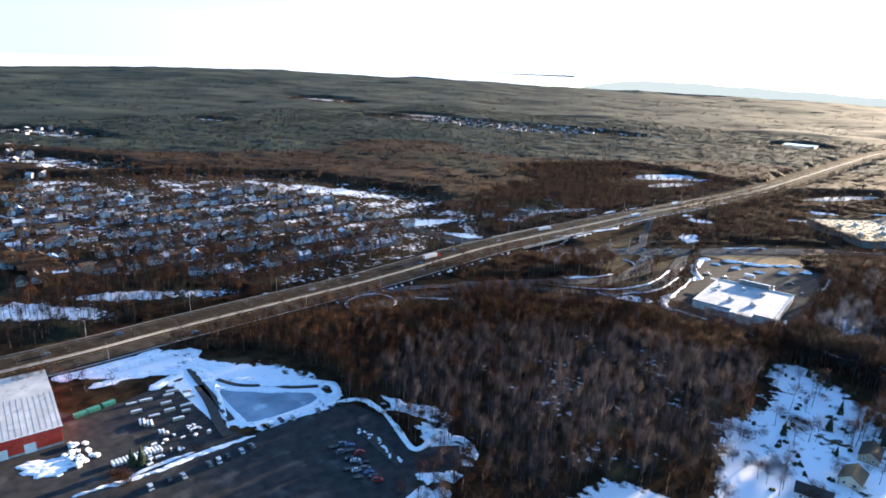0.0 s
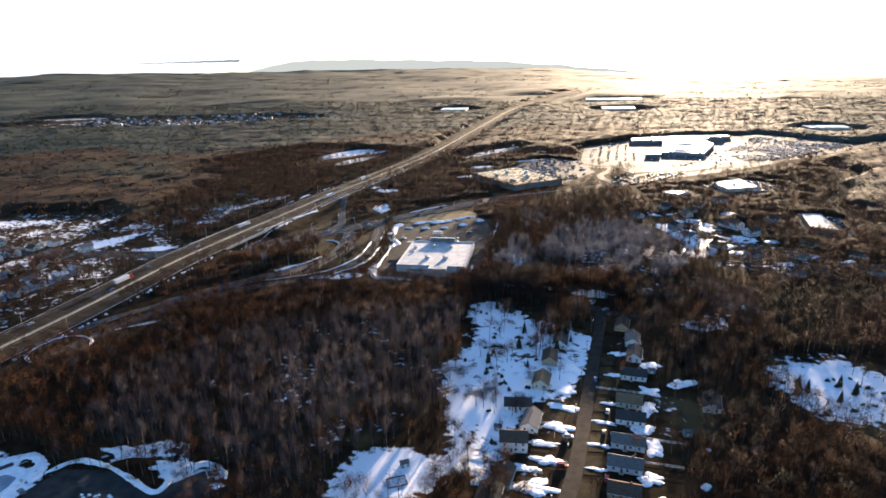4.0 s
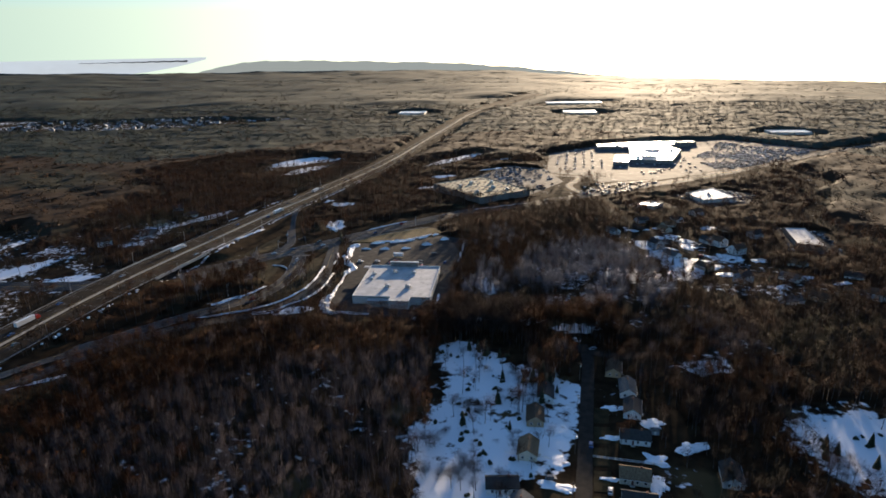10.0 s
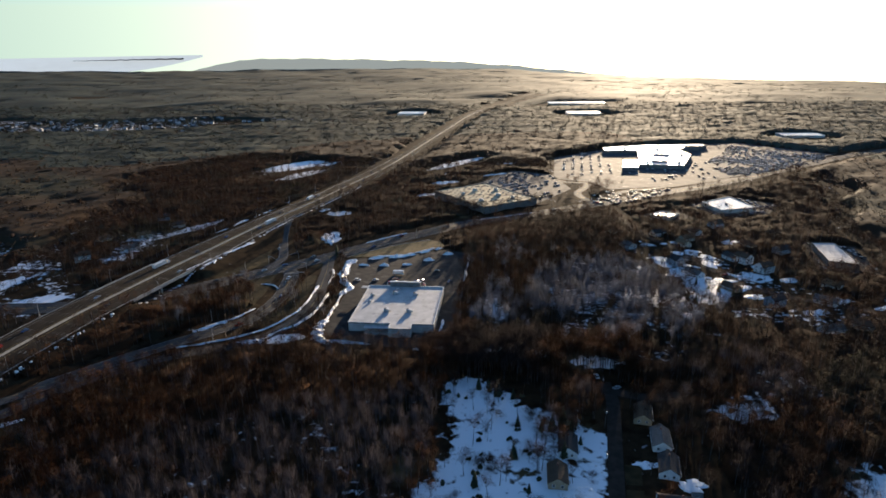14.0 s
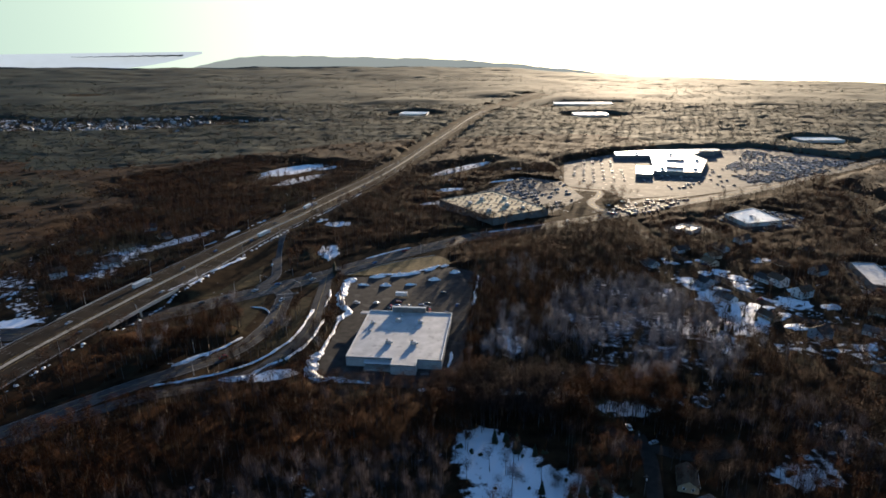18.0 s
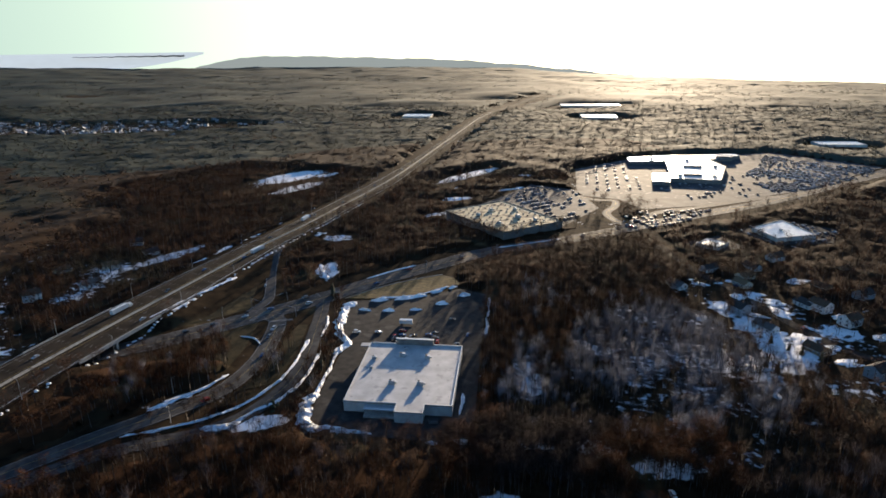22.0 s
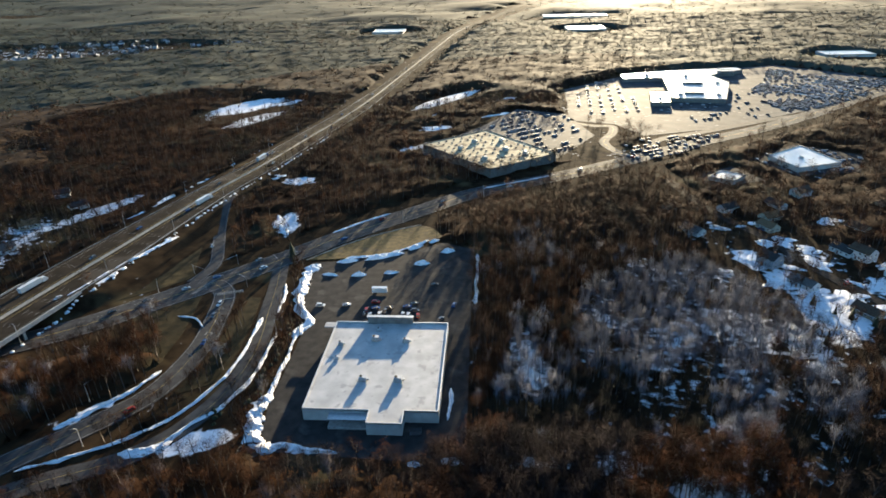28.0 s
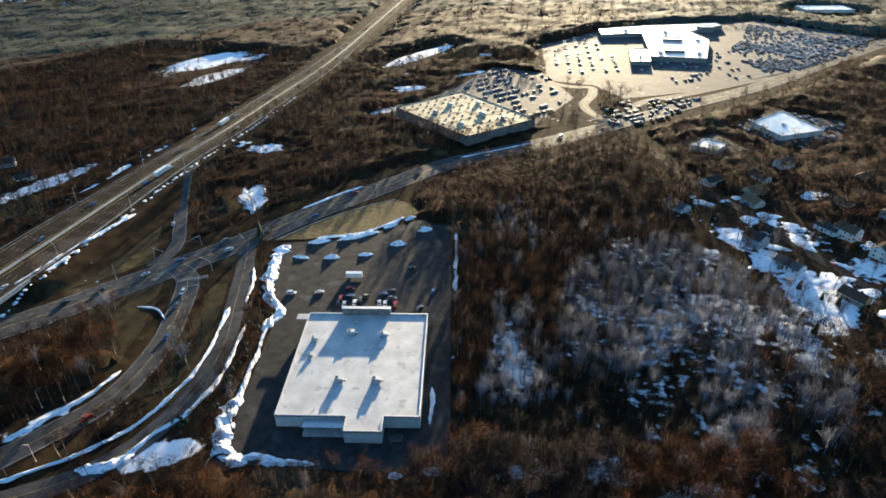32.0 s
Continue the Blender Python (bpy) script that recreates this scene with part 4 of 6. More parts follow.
def bank(name, points, half, h, seed, label):
    """A ragged ridge of snow along a line."""
    line = curve_through(points, 1.1)
    d = np.gradient(line, axis=0)
    d /= np.linalg.norm(d, axis=1)[:, None]
    v, f, m = [], [], 9
    zz = height(line[:, 0], line[:, 1])
    for k, (p, g) in enumerate(zip(line, d)):
        end = min(1.0, k / 3, (len(line) - 1 - k) / 3)
        for j in range(m):
            t = j / (m - 1) * 2 - 1
            w = half * max(0.22, 0.8 + 1.1 * noise.noise((k * 0.08 + seed, t * 0.8, 3.0)) + 0.5 * noise.noise((k * 0.3, seed, t * 1.5)) + 0.3 * noise.noise((k * 0.7, seed + (4 if t > 0 else 0), 9.0))) * (0.25 + 0.75 * end)
            z = h * (1 - t * t) * (0.8 + 0.9 * noise.noise((k * 0.27, t * 1.3, seed)) + 0.5 * noise.noise((k * 0.6, t * 3.5, seed + 2))) * end
            v.append((p[0] - g[1] * t * w, p[1] + g[0] * t * w, zz[k] + 0.15 + max(z, 0.02) - 0.12 * (abs(t) > 0.99)))
            if k and j:
                i = k * m + j
                f.append((i - m - 1, i - 1, i, i - m))
    return tagged(new(name, tidy(v, f, name, M_SNOW)), label, "snow bank", "snow banks", kind="stuff")


LBL = "ragged bank of ploughed snow along the pavement edge"
for i, (pts, hf, h) in enumerate([([(-30, 134), (-31, 122), (-31, 109), (-29, 97), (-27, 90), (-21, 79), (-18, 72), (-20, 63), (-21, 58)], 3.6, 1.5), ([(-20, 62), (-19.6, 44), (-19.3, 25), (-18.7, 12)], 1.3, 0.8), ([(-18.7, 16), (-19, 8), (-20, 0), (-19, -9), (-12, -16), (-6, -17)], 3.8, 1.3),
                                  ([(-12, -16), (-1, -15), (8, -17), (18, -18)], 2.0, 0.8), ([(67, 152), (67.5, 138), (67, 120), (67.5, 104), (67, 92)], 1.1, 0.7), ([(58, 2), (58.6, 10), (58.2, 22)], 1.0, 0.6),
                                  ([(-41, 112), (-37.5, 98), (-36, 80)], 1.0, 0.5), ([(-42.5, 76), (-42, 60), (-41.5, 45), (-43, 28), (-48, 12), (-56, -3), (-68, -14), (-84, -24), (-100, -32)], 1.1, 0.6),
                                  ([(-30.5, 62), (-30.5, 50), (-30, 38), (-31.5, 22), (-37, 6), (-45, -4), (-52, -17)], 1.3, 0.7), ([(-74, 30), (-80, 16), (-89, 4), (-100, -9)], 1.3, 0.6),
                                  ([(-70, 66), (-78, 74), (-88, 76)], 0.7, 0.5), ([(-66, -22), (-58, -20), (-48, -14)], 2.6, 1.0),
                                  ([(-198, 120), (-188, 165), (-176, 210), (-165, 250), (-154, 290)], 3.2, 0.5), ([(-158, 300), (-146, 350), (-136, 390)], 1.6, 0.4),
                                  ([(-154, 84), (-146, 112), (-137, 140), (-128, 165)], 1.5, 0.6), ([(-30, 182), (-14, 200), (4, 216)], 1.3, 0.5), ([(-66, 214), (-62, 200), (-63, 186), (-60, 178)], 3.0, 0.9),
                                  ([(70, 268), (100, 284), (128, 300)], 1.0, 0.5), ([(-14, 145), (-2, 147), (10, 150), (24, 160), (36, 172)], 1.2, 0.8)]):
    bank("snow_bank", pts, hf, h, i * 2.9, LBL)

def snow_patch(cx, cy, rx, ry, turn, seed, h=0.3):
    """A thin melting sheet of snow with a ragged outline."""
    v, f, n, rings = [(0, 0, h)], [], 44, 4
    for r in range(1, rings + 1):
        t = r / rings
        for k in range(n):
            a = 6.2832 * k / n
            w = 1 + 0.75 * noise.noise((math.cos(a) * 1.4 + seed, math.sin(a) * 1.4, seed * 2.3)) + 0.22 * noise.noise((math.cos(a) * 4.5, math.sin(a) * 4.5 + seed, 1.7)) + 0.12 * noise.noise((math.cos(a) * 11, math.sin(a) * 11 + seed, 4.7))
            z = h * (1 - t ** 3) * (1 + 0.5 * noise.noise((math.cos(a) * t * 3, math.sin(a) * t * 3, seed))) - 0.12 * (r == rings)
            v.append((math.cos(a) * t * rx * w, math.sin(a) * t * ry * w, z))
    for k in range(n):
        f.append((0, 1 + k, 1 + (k + 1) % n))
        for r in range(rings - 1):
            i, j = 1 + r * n, 1 + (r + 1) * n
            f.append((i + k, j + k, j + (k + 1) % n, i + (k + 1) % n))
    ob = tagged(new("snow_patch", tidy(v, f, "snow_patch", M_SNOW)), "melting patch of snow on the ground", "snow", kind="stuff")
    ob.matrix_basis = pose(cx, cy, float(height(cx, cy)) + 0.14, 0, 0, turn)


# ---- road furniture ----


def dashes(line, off, every, length, half, z=None, lift=0.03, wide=None):
    """Painted dashes beside a line; every 0: one unbroken stripe; wide: how the offset grows along the line."""
    seg = np.r_[0, np.cumsum(np.linalg.norm(np.diff(line, axis=0), axis=1))]
    d = np.gradient(line, axis=0)
    d /= np.linalg.norm(d, axis=1)[:, None]
    zz = height(line[:, 0], line[:, 1]) if z is None else z
    wide = np.ones(len(line)) if wide is None else wide

    def at(s):
        x, y, dx, dy, h = (np.interp(s, seg, c) for c in (line[:, 0], line[:, 1], d[:, 0], d[:, 1], zz))
        return x, y, dx, dy, h

    v, f = [], []
    cuts = [(s, min(s + length, seg[-1])) for s in np.arange(0, seg[-1] - 1, every)] if every else [(s, min(s + 8, seg[-1])) for s in np.arange(0, seg[-1] - 0.5, 8)]
    for s0, s1 in cuts:
        i = len(v)
        for s in (s0, s1):
            x, y, dx, dy, h = at(s)
            o = off * np.interp(s, seg, wide)
            v += [(x - dy * (o + e), y + dx * (o + e), h + lift) for e in (half, -half)]
        f.append((i, i + 1, i + 3, i + 2))
    return v, f


TOPZ = HZ
clipped = (HIGHWAY[:, 1] > -500) & (HIGHWAY[:, 1] < 1400)
HW, HWZ = HIGHWAY[clipped], TOPZ[clipped]
HWW = highway_half(HW[:, 1]) / 20.0
lines = merge(*[dashes(HW, o, 12.2, 3.4, 0.09, HWZ, wide=HWW) for o in (-14.2, -10.7, -7.1, 7.1, 10.7, 14.2)], *[dashes(HW, o, 0, 0, 0.13, HWZ, wide=HWW) for o in (-17.6, 17.6)])
tagged(part("lane_marking", tidy(*lines, "lane_marking", M_PAINT), highway), kind="stuff")
tagged(part("edge_line", tidy(*merge(*[dashes(HW, o, 0, 0, 0.11, HWZ) for o in (-3.5, 3.5)]), "edge_line", M_YELLOW), highway), kind="stuff")
tagged(part("median_strip", tidy(*merge(dashes(HW, 0, 0, 0, 0.8, HWZ, 0.02)), "median_strip", M_CONCRETE), highway), "pale concrete median strip")
v, f = ribbon(HW, 0.42, 0.45, 0.5, HWZ)
v2, f2 = ribbon(HW, 0.14, 1.05, 0.62, HWZ)
tagged(new("median_barrier", tidy(*merge((v, f), (v2, f2)), "median_barrier", M_CONCRETE)), "pale concrete barrier along the highway median", "barrier", kind="structure")
for side in (1, -1):
    k = (HIGHWAY[:, 1] > -420) & (HIGHWAY[:, 1] < 620)
    ln, lz = HIGHWAY[k], TOPZ[k]
    gr = tagged(new("guardrail", tidy(*ribbon(ln, 0.06, 0.78, 0.34, lz, side * (highway_half(ln[:, 1]) - 0.4)), "guardrail", M_STEEL)), "galvanised guardrail along the highway edge", "guardrail", kind="structure")
    posts = []
    fine = curve_through([tuple(p) for p in ln[::4]], 6.0)
    g = np.gradient(fine, axis=0)
    g /= np.linalg.norm(g, axis=1)[:, None]
    for p, q in zip(fine, g):
        o = side * (float(highway_half(p[1])) - 0.4)
        x, y = p[0] - q[1] * o, p[1] + q[0] * o
        z = float(road_height(p[1]))
        posts.append(box(x - 0.07, y - 0.07, z - 0.3, x + 0.07, y + 0.07, z + 0.7))
    tagged(part("rail_post", tidy(*merge(*posts), "rail_post", M_STEEL), gr), kind="stuff")
for nm in ("cross_road",):
    rd = bpy.data.objects[nm]
    z = height(CROSS[:, 0], CROSS[:, 1]) + 0.22
    tagged(part("lane_marking", tidy(*merge(*[dashes(CROSS, o, 9, 3, 0.09, z) for o in (-4.8, 4.8)], *[dashes(CROSS, o, 0, 0, 0.09, z) for o in (-8.9, 8.9)]), "lane_marking", M_PAINT), rd), kind="stuff")
    tagged(part("centre_line", tidy(*merge(*[dashes(CROSS, o, 0, 0, 0.08, z) for o in (-0.25, 0.25)]), "centre_line", M_YELLOW), rd), kind="stuff")
for nm, ln, offs, mid in (("loop_ramp", LOOP, (5.4, -5.4), (0.0,)), ("entry_ramp", RAMP, (3.5, -3.5), ()), ("frontage_road", FRONTAGE, (), (0.0,)), ("mall_drive", SCURVE, (), (0.0,))):
    rd, z = bpy.data.objects[nm], height(ln[:, 0], ln[:, 1]) + 0.22
    if offs:
        tagged(part("edge_line", tidy(*merge(*[dashes(ln, o, 0, 0, 0.09, z) for o in offs]), "edge_line", M_PAINT), rd), kind="stuff")
    if mid:
        tagged(part("centre_line", tidy(*merge(*[dashes(ln, o, 0, 0, 0.08, z) for o in mid]), "centre_line", M_YELLOW), rd), kind="stuff")


def stripes(name, x, y, turn, n, w, length, gap, label):
    ob = tagged(new(name), label, "road marking", kind="structure")
    ob.matrix_basis = pose(x, y, 0.27, 0, 0, turn)
    me = tidy(*box(-w / 2, -length / 2, 0, w / 2, length / 2, 0.012), "stripe", M_PAINT)
    for k in range(n):
        part("stripe", me, ob).matrix_basis = pose((k - (n - 1) / 2) * gap, 0, 0)
    return ob


stripes("crosswalk", -86, 110, 70, 18, 0.5, 3.0, 1.35, "white striped crosswalk over the main road")
stripes("crosswalk", -70, 101, 17, 13, 0.5, 3.0, 1.2, "white striped crosswalk over the slip road")
stripes("stop_line", -68.5, 94, 22, 1, 8.0, 0.5, 1, "white stop line before the junction")
stripes("stop_line", -58, 146, 38, 1, 0.5, 8.0, 1, "white stop line before the junction")


def arrow_mark(x, y, turn, bent):
    ob = tagged(new("turn_arrow"), "white turn arrow painted on asphalt", "road marking", kind="structure")
    ob.matrix_basis = pose(x, y, 0.27, 0, 0, turn)
    part("shaft", tidy(*box(-0.12, -1.6, 0, 0.12, 0.6, 0.012), "shaft", M_PAINT), ob)
    v = [(-0.5, 0.6, 0.012), (0.5, 0.6, 0.012), (0, 1.6, 0.012)] if not bent else [(-0.4, 0.1, 0.012), (-0.4, 1.1, 0.012), (-1.3, 0.6, 0.012)]
    part("head", tidy(v, [(0, 1, 2)], "head", M_PAINT), ob)


for x, y, a, b in ((-69, 84, 6, False), (-66.5, 84, 6, True), (-69, 72, 6, False), (-66, 72, 4, True), (-63, 72, 4, False), (-66, 60, 0, False), (-63, 60, 0, True)):
    arrow_mark(x, y, a, b)
grass = shader("yellow dead grass", (0.055, 0.040, 0.015), (0.140, 0.100, 0.036), 0.35, 0.95, 8.0, 0.05, spots=((0.08, 0.06, 0.035), 0.1, 0.2), spec=0.2)
tagged(new("grass_verge", tidy(*slab([(-36, 142), (-20, 160), (-6, 173), (12, 186), (28, 195), (38, 190), (44, 176), (28, 163), (10, 152), (-4, 147), (-20, 143)], 0.3, 0.5), "grass_verge", grass)),
       "sloping verge of yellow dead grass", "grass", kind="structure")
tagged(new("curb", tidy(*ribbon(curve_through([(-37, 142), (-20, 161.5), (-6, 174.5), (12, 187.5), (28, 196.5)], 4), 0.15, 0.34, 0.5), "curb", M_CONCRETE)), "pale concrete curb along the verge", "curb", kind="structure")
lawn = shader("dull winter lawn", (0.020, 0.017, 0.009), (0.050, 0.038, 0.019), 0.2, 0.95, 8.0, 0.05, spots=((0.080, 0.058, 0.026), 0.06, 0.15), spec=0.05)
for pl in ([(-84, 98), (-78, 60), (-78, 35), (-84, 20), (-92, 40), (-104, 62), (-112, 74)], [(-98, 118), (-112, 104), (-134, 86), (-142, 100), (-136, 130), (-124, 170), (-116, 180), (-108, 150)],
           [(-58, 96), (-57, 62), (-56, 40), (-62, 12), (-46, 22), (-44, 45), (-46, 70), (-50, 96)]):
    tagged(new("grass_median", tidy(*slab(pl, 0.13, 0.4), "grass_median", lawn)), "dull winter grass between the ramps", "grass", kind="structure")


def street_lamp(name, x, y, z, h, arm, turn, label):
    o = thing(name, label, "street lamp", "highway lamps", at=pose(x, y, z, 0, 0, turn))
    part("base", tidy(*box(-0.3, -0.3, -0.4, 0.3, 0.3, 0.35, 0.06), "base", M_CONCRETE), o)
    part("pole", tidy(*tube([(0, 0, 0.3), (0, 0, h)], 0.13, 0.08), "pole", M_STEEL), o)
    part("arm", tidy(*tube([(0, 0, h - 0.5), (arm * 0.5, 0, h + 0.3), (arm, 0, h + 0.45)], 0.06, 0.05, 6), "arm", M_STEEL), o)
    part("lamp_head", tidy(*box(arm - 0.1, -0.18, h + 0.36, arm + 0.75, 0.18, h + 0.56, 0.04), "lamp_head", M_DARK), o)
    return o


seg = np.r_[0, np.cumsum(np.linalg.norm(np.diff(HIGHWAY, axis=0), axis=1))]
for k, s in enumerate(np.arange(330, 1400, 62)):
    x, y = np.interp(s, seg, HIGHWAY[:, 0]), np.interp(s, seg, HIGHWAY[:, 1])
    x2, y2 = np.interp(s + 1, seg, HIGHWAY[:, 0]), np.interp(s + 1, seg, HIGHWAY[:, 1])
    for side in (1, -1):
        o = side * (float(highway_half(y)) + 1.2)
        px, py = x - (y2 - y) * o, y + (x2 - x) * o
        street_lamp("highway_lamp", px, py, float(height(px, py)) + 0.2, 11, 2.6, math.degrees(math.atan2(y2 - y, x2 - x)) - 90 * np.sign(o), "tall grey street lamp beside the highway")
for x, y, a in ((-95, 8, 40), (-82, -18, 220), (-58, 30, 180), (-30, 60, 0), (-40, 132, 45), (15, 200, -50), (70, 250, -50), (-110, 100, -50)):
    street_lamp("road_lamp", x, y, float(height(x, y)), 9, 2.2, a, "grey street lamp beside the slip road")


def signal(x, y, turn, reach):
    o = thing("traffic_signal", "steel mast-arm traffic signal at the junction", "traffic signal", "junction signals", at=pose(x, y, 0.1, 0, 0, turn))
    part("pole", tidy(*tube([(0, 0, 0), (0, 0, 6.5)], 0.15, 0.11), "pole", M_STEEL), o)
    part("arm", tidy(*tube([(0, 0, 6.0), (reach, 0, 6.4)], 0.10, 0.06), "arm", M_STEEL), o)
    for k in (0.55, 0.95):
        hd = part("signal_head", tidy(*box(reach * k - 0.2, -0.2, 5.2, reach * k + 0.2, 0.2, 6.2, 0.03), "signal_head", M_DARK), o)
        for j in range(3):
            part("lens", tidy(*tube([(reach * k, -0.2, 5.38 + j * 0.32), (reach * k, -0.24, 5.38 + j * 0.32)], 0.11, 0.11), "lens", M_GLASS), hd)


signal(-99, 122, -30, 10), signal(-62, 108, 150, 9), signal(-78, 136, 240, 9)

# clods of ploughed snow along the highway's edge
v, f = [], []
for k in range(150):
    y = rng.uniform(62, 420) if k < 110 else rng.uniform(-180, 60)
    x = float(np.interp(y, HIGHWAY[:, 1], HIGHWAY[:, 0])) + float(highway_half(y)) + 2.2 + abs(rng.normal(0, 0.9))
    z, r, n_ = float(height(x, y)), rng.uniform(0.4, 1.3), len(v)
    v += [(x, y, z + r * 0.7)] + [(x + r * rng.uniform(0.8, 1.5) * w * math.cos(a), y + r * rng.uniform(0.8, 1.5) * w * math.sin(a), z + h * r) for w, h in ((0.6, 0.5), (1.0, -0.1)) for a in np.arange(0, 6.2, 0.9)]
    for j in range(7):
        f += [(n_, n_ + 1 + j, n_ + 1 + (j + 1) % 7), (n_ + 1 + j, n_ + 8 + j, n_ + 8 + (j + 1) % 7, n_ + 1 + (j + 1) % 7)]
tagged(new("snow_clods", tidy(v, f, "snow_clods", M_SNOW)), "scattered clods of ploughed snow beside the highway", "snow", kind="stuff")

# highway bridge over the main road
br = thing("highway_bridge", "concrete highway bridge over the main road", "bridge")
for o in (20.2, -20.2):
    k = (HIGHWAY[:, 1] > 20) & (HIGHWAY[:, 1] < 95)
    part("parapet", tidy(*ribbon(HIGHWAY[k], 0.22, 1.0, 2.3, TOPZ[k], o), "parapet", M_CONCRETE), br)
for x, y, a in ((-173, 62, 62), (-181, 24, 62)):
    part("pier", tidy(*[merge(*[box(-20 + 8 * i, -0.6, -0.3, -19 + 8 * i, 0.6, 4.0) for i in range(6)], box(-21, -0.8, 4.0, 21, 0.8, 4.8))][0], "pier", M_CONCRETE), br).matrix_basis = pose(x, y, 0, 0, 0, -28)

# ---- vehicles ----
PAINTS = [shader("car paint " + n_, tuple(0.8 * c for c in col), col, 3.0, 0.25, metal=0.2) for n_, col in
          (("white", (0.75, 0.75, 0.74)), ("silver", (0.45, 0.46, 0.47)), ("black", (0.02, 0.02, 0.022)), ("red", (0.35, 0.03, 0.02)), ("blue", (0.04, 0.08, 0.20)), ("grey", (0.14, 0.145, 0.15)))]
PAINT_NAMES = ["white", "silver", "black", "dark red", "dark blue", "grey"]


def car_shape(L, W, H, hood, boot):
    """A car's body from its side outline, narrowed at the roof."""
    zs = 0.28
    low = [(-L / 2, zs), (L / 2, zs), (L / 2, 0.62), (L / 2 - 0.1, 0.80), (L / 2 - hood, 0.92), (-L / 2 + boot, 0.95), (-L / 2 + 0.08, 0.9), (-L / 2, 0.6)]
    n = len(low)
    body = ([(x, -W / 2, z) for x, z in low] + [(x, W / 2, z) for x, z in low], [tuple(range(n)), tuple(range(2 * n - 1, n - 1, -1))] + [((i + 1) % n, i, n + i, n + (i + 1) % n) for i in range(n)])
    x0, x1 = -L / 2 + boot + 0.02, L / 2 - hood - 0.02
    cab = ([(x0, -W / 2 + 0.06, 0.93), (x1, -W / 2 + 0.06, 0.91), (x0, W / 2 - 0.06, 0.93), (x1, W / 2 - 0.06, 0.91), (x0 + 0.35, -W / 2 + 0.24, H - 0.05), (x1 - 0.65, -W / 2 + 0.24, H - 0.05),
            (x0 + 0.35, W / 2 - 0.24, H - 0.05), (x1 - 0.65, W / 2 - 0.24, H - 0.05)], CUBE_F)
    roof = box(x0 + 0.33, -W / 2 + 0.22, H - 0.05, x1 - 0.62, W / 2 - 0.22, H, 0.05)
    return body, cab, roof


WHEEL = tidy(*tube([(0, -0.11, 0), (0, 0.11, 0)], 0.32, 0.32, 12), "wheel", M_DARK)
CARS = []
for i, (pm, nm) in enumerate(zip(PAINTS, PAINT_NAMES)):
    tall = i in (0, 3, 5)
    L, W, H = (4.8, 1.9, 1.75) if tall else (4.6, 1.8, 1.42)
    b, c, r = car_shape(L, W, H, 1.15, 0.35 if tall else 0.8)
    car = thing("car", nm + (" sport utility car" if tall else " saloon car") + " with dark windows", "car", "cars")
    part("body", tidy(*b, "body", pm), car)
    part("window_band", tidy(*c, "window_band", M_GLASS), car, "dark tinted car windows")
    part("roof", tidy(*r, "roof", pm), car)
    for x in (-L * 0.3, L * 0.3):
        for y in (-W / 2 + 0.1, W / 2 - 0.1):
            part("wheel", WHEEL, car).matrix_basis = pose(x, y, 0.32)
    CARS.append(car)
used = [False] * len(CARS)


def put_car(kind, x, y, z, turn):
    if not used[kind]:
        used[kind] = True
        CARS[kind].matrix_basis = pose(x, y, z, 0, 0, turn)
        return CARS[kind]
    return copy_thing(CARS[kind], pose(x, y, z, 0, 0, turn))


for i, (x, y, a) in enumerate([(10, 80, 92), (13, 79, 88), (18, 80, 90), (20.5, 83.5, 90), (15, 86, 3), (10.5, 84, 90), (22, 86, 20), (30, 80, 90), (33, 79.5, 91), (36, 84, 0), (31.5, 88, 5), (38, 79, 90), (35, 91, 10),
                               (-1, 89, 10), (-15, 88, 0), (50, 76, 60), (56, 90, 80), (14, 92, 0), (44, 112, 15)]):
    put_car((i * 5 + 2) % 6, x, y, 0.15, a)
for i, (s, o) in enumerate([(395, -9), (430, 9), (470, 13), (505, -13), (560, -5.5), (600, 9), (640, 13), (690, -9), (700, 5.5), (745, 12.8), (790, -9.2), (800, 9), (860, -13), (905, 5.5), (950, 9), (985, -5.5), (1040, 9),
                            (1100, -9), (1130, 12.8), (1190, 5.5), (1230, -9), (1290, 9), (1350, -5.5), (1400, 9), (1460, -9), (1520, 5.5), (1590, 9), (1650, -9), (1700, 9), (1790, 5.5)]):
    x, y, x2, y2 = (np.interp(s + e, seg, HIGHWAY[:, c]) for e in (0, 1) for c in (0, 1))
    o *= float(highway_half(y)) / 20.0
    put_car((i * 5 + (0 if i % 3 else 1)) % 6, x - (y2 - y) * o, y + (x2 - x) * o, float(np.interp(s, seg, TOPZ)), math.degrees(math.atan2(y2 - y, x2 - x)) + (180 if o > 0 else 0))
for i, (x, y, a) in enumerate([(-70, 88, 262), (-68.5, 76, 264), (-63.5, 52, 272), (-74, 2, 230), (-112, 90, 45), (-96, 104, 45), (-60, 130, 48), (-45, 150, 48), (-20, 172, 45), (0, 205, 45), (40, 238, 225), (90, 270, 205),
                               (150, 312, 210), (-66, 140, 220), (-84, 118, 40), (200, 345, 30), (-125, 78, 220), (-104, 160, 110)]):
    put_car((i * 5) % 6, x, y, 0.25, a)


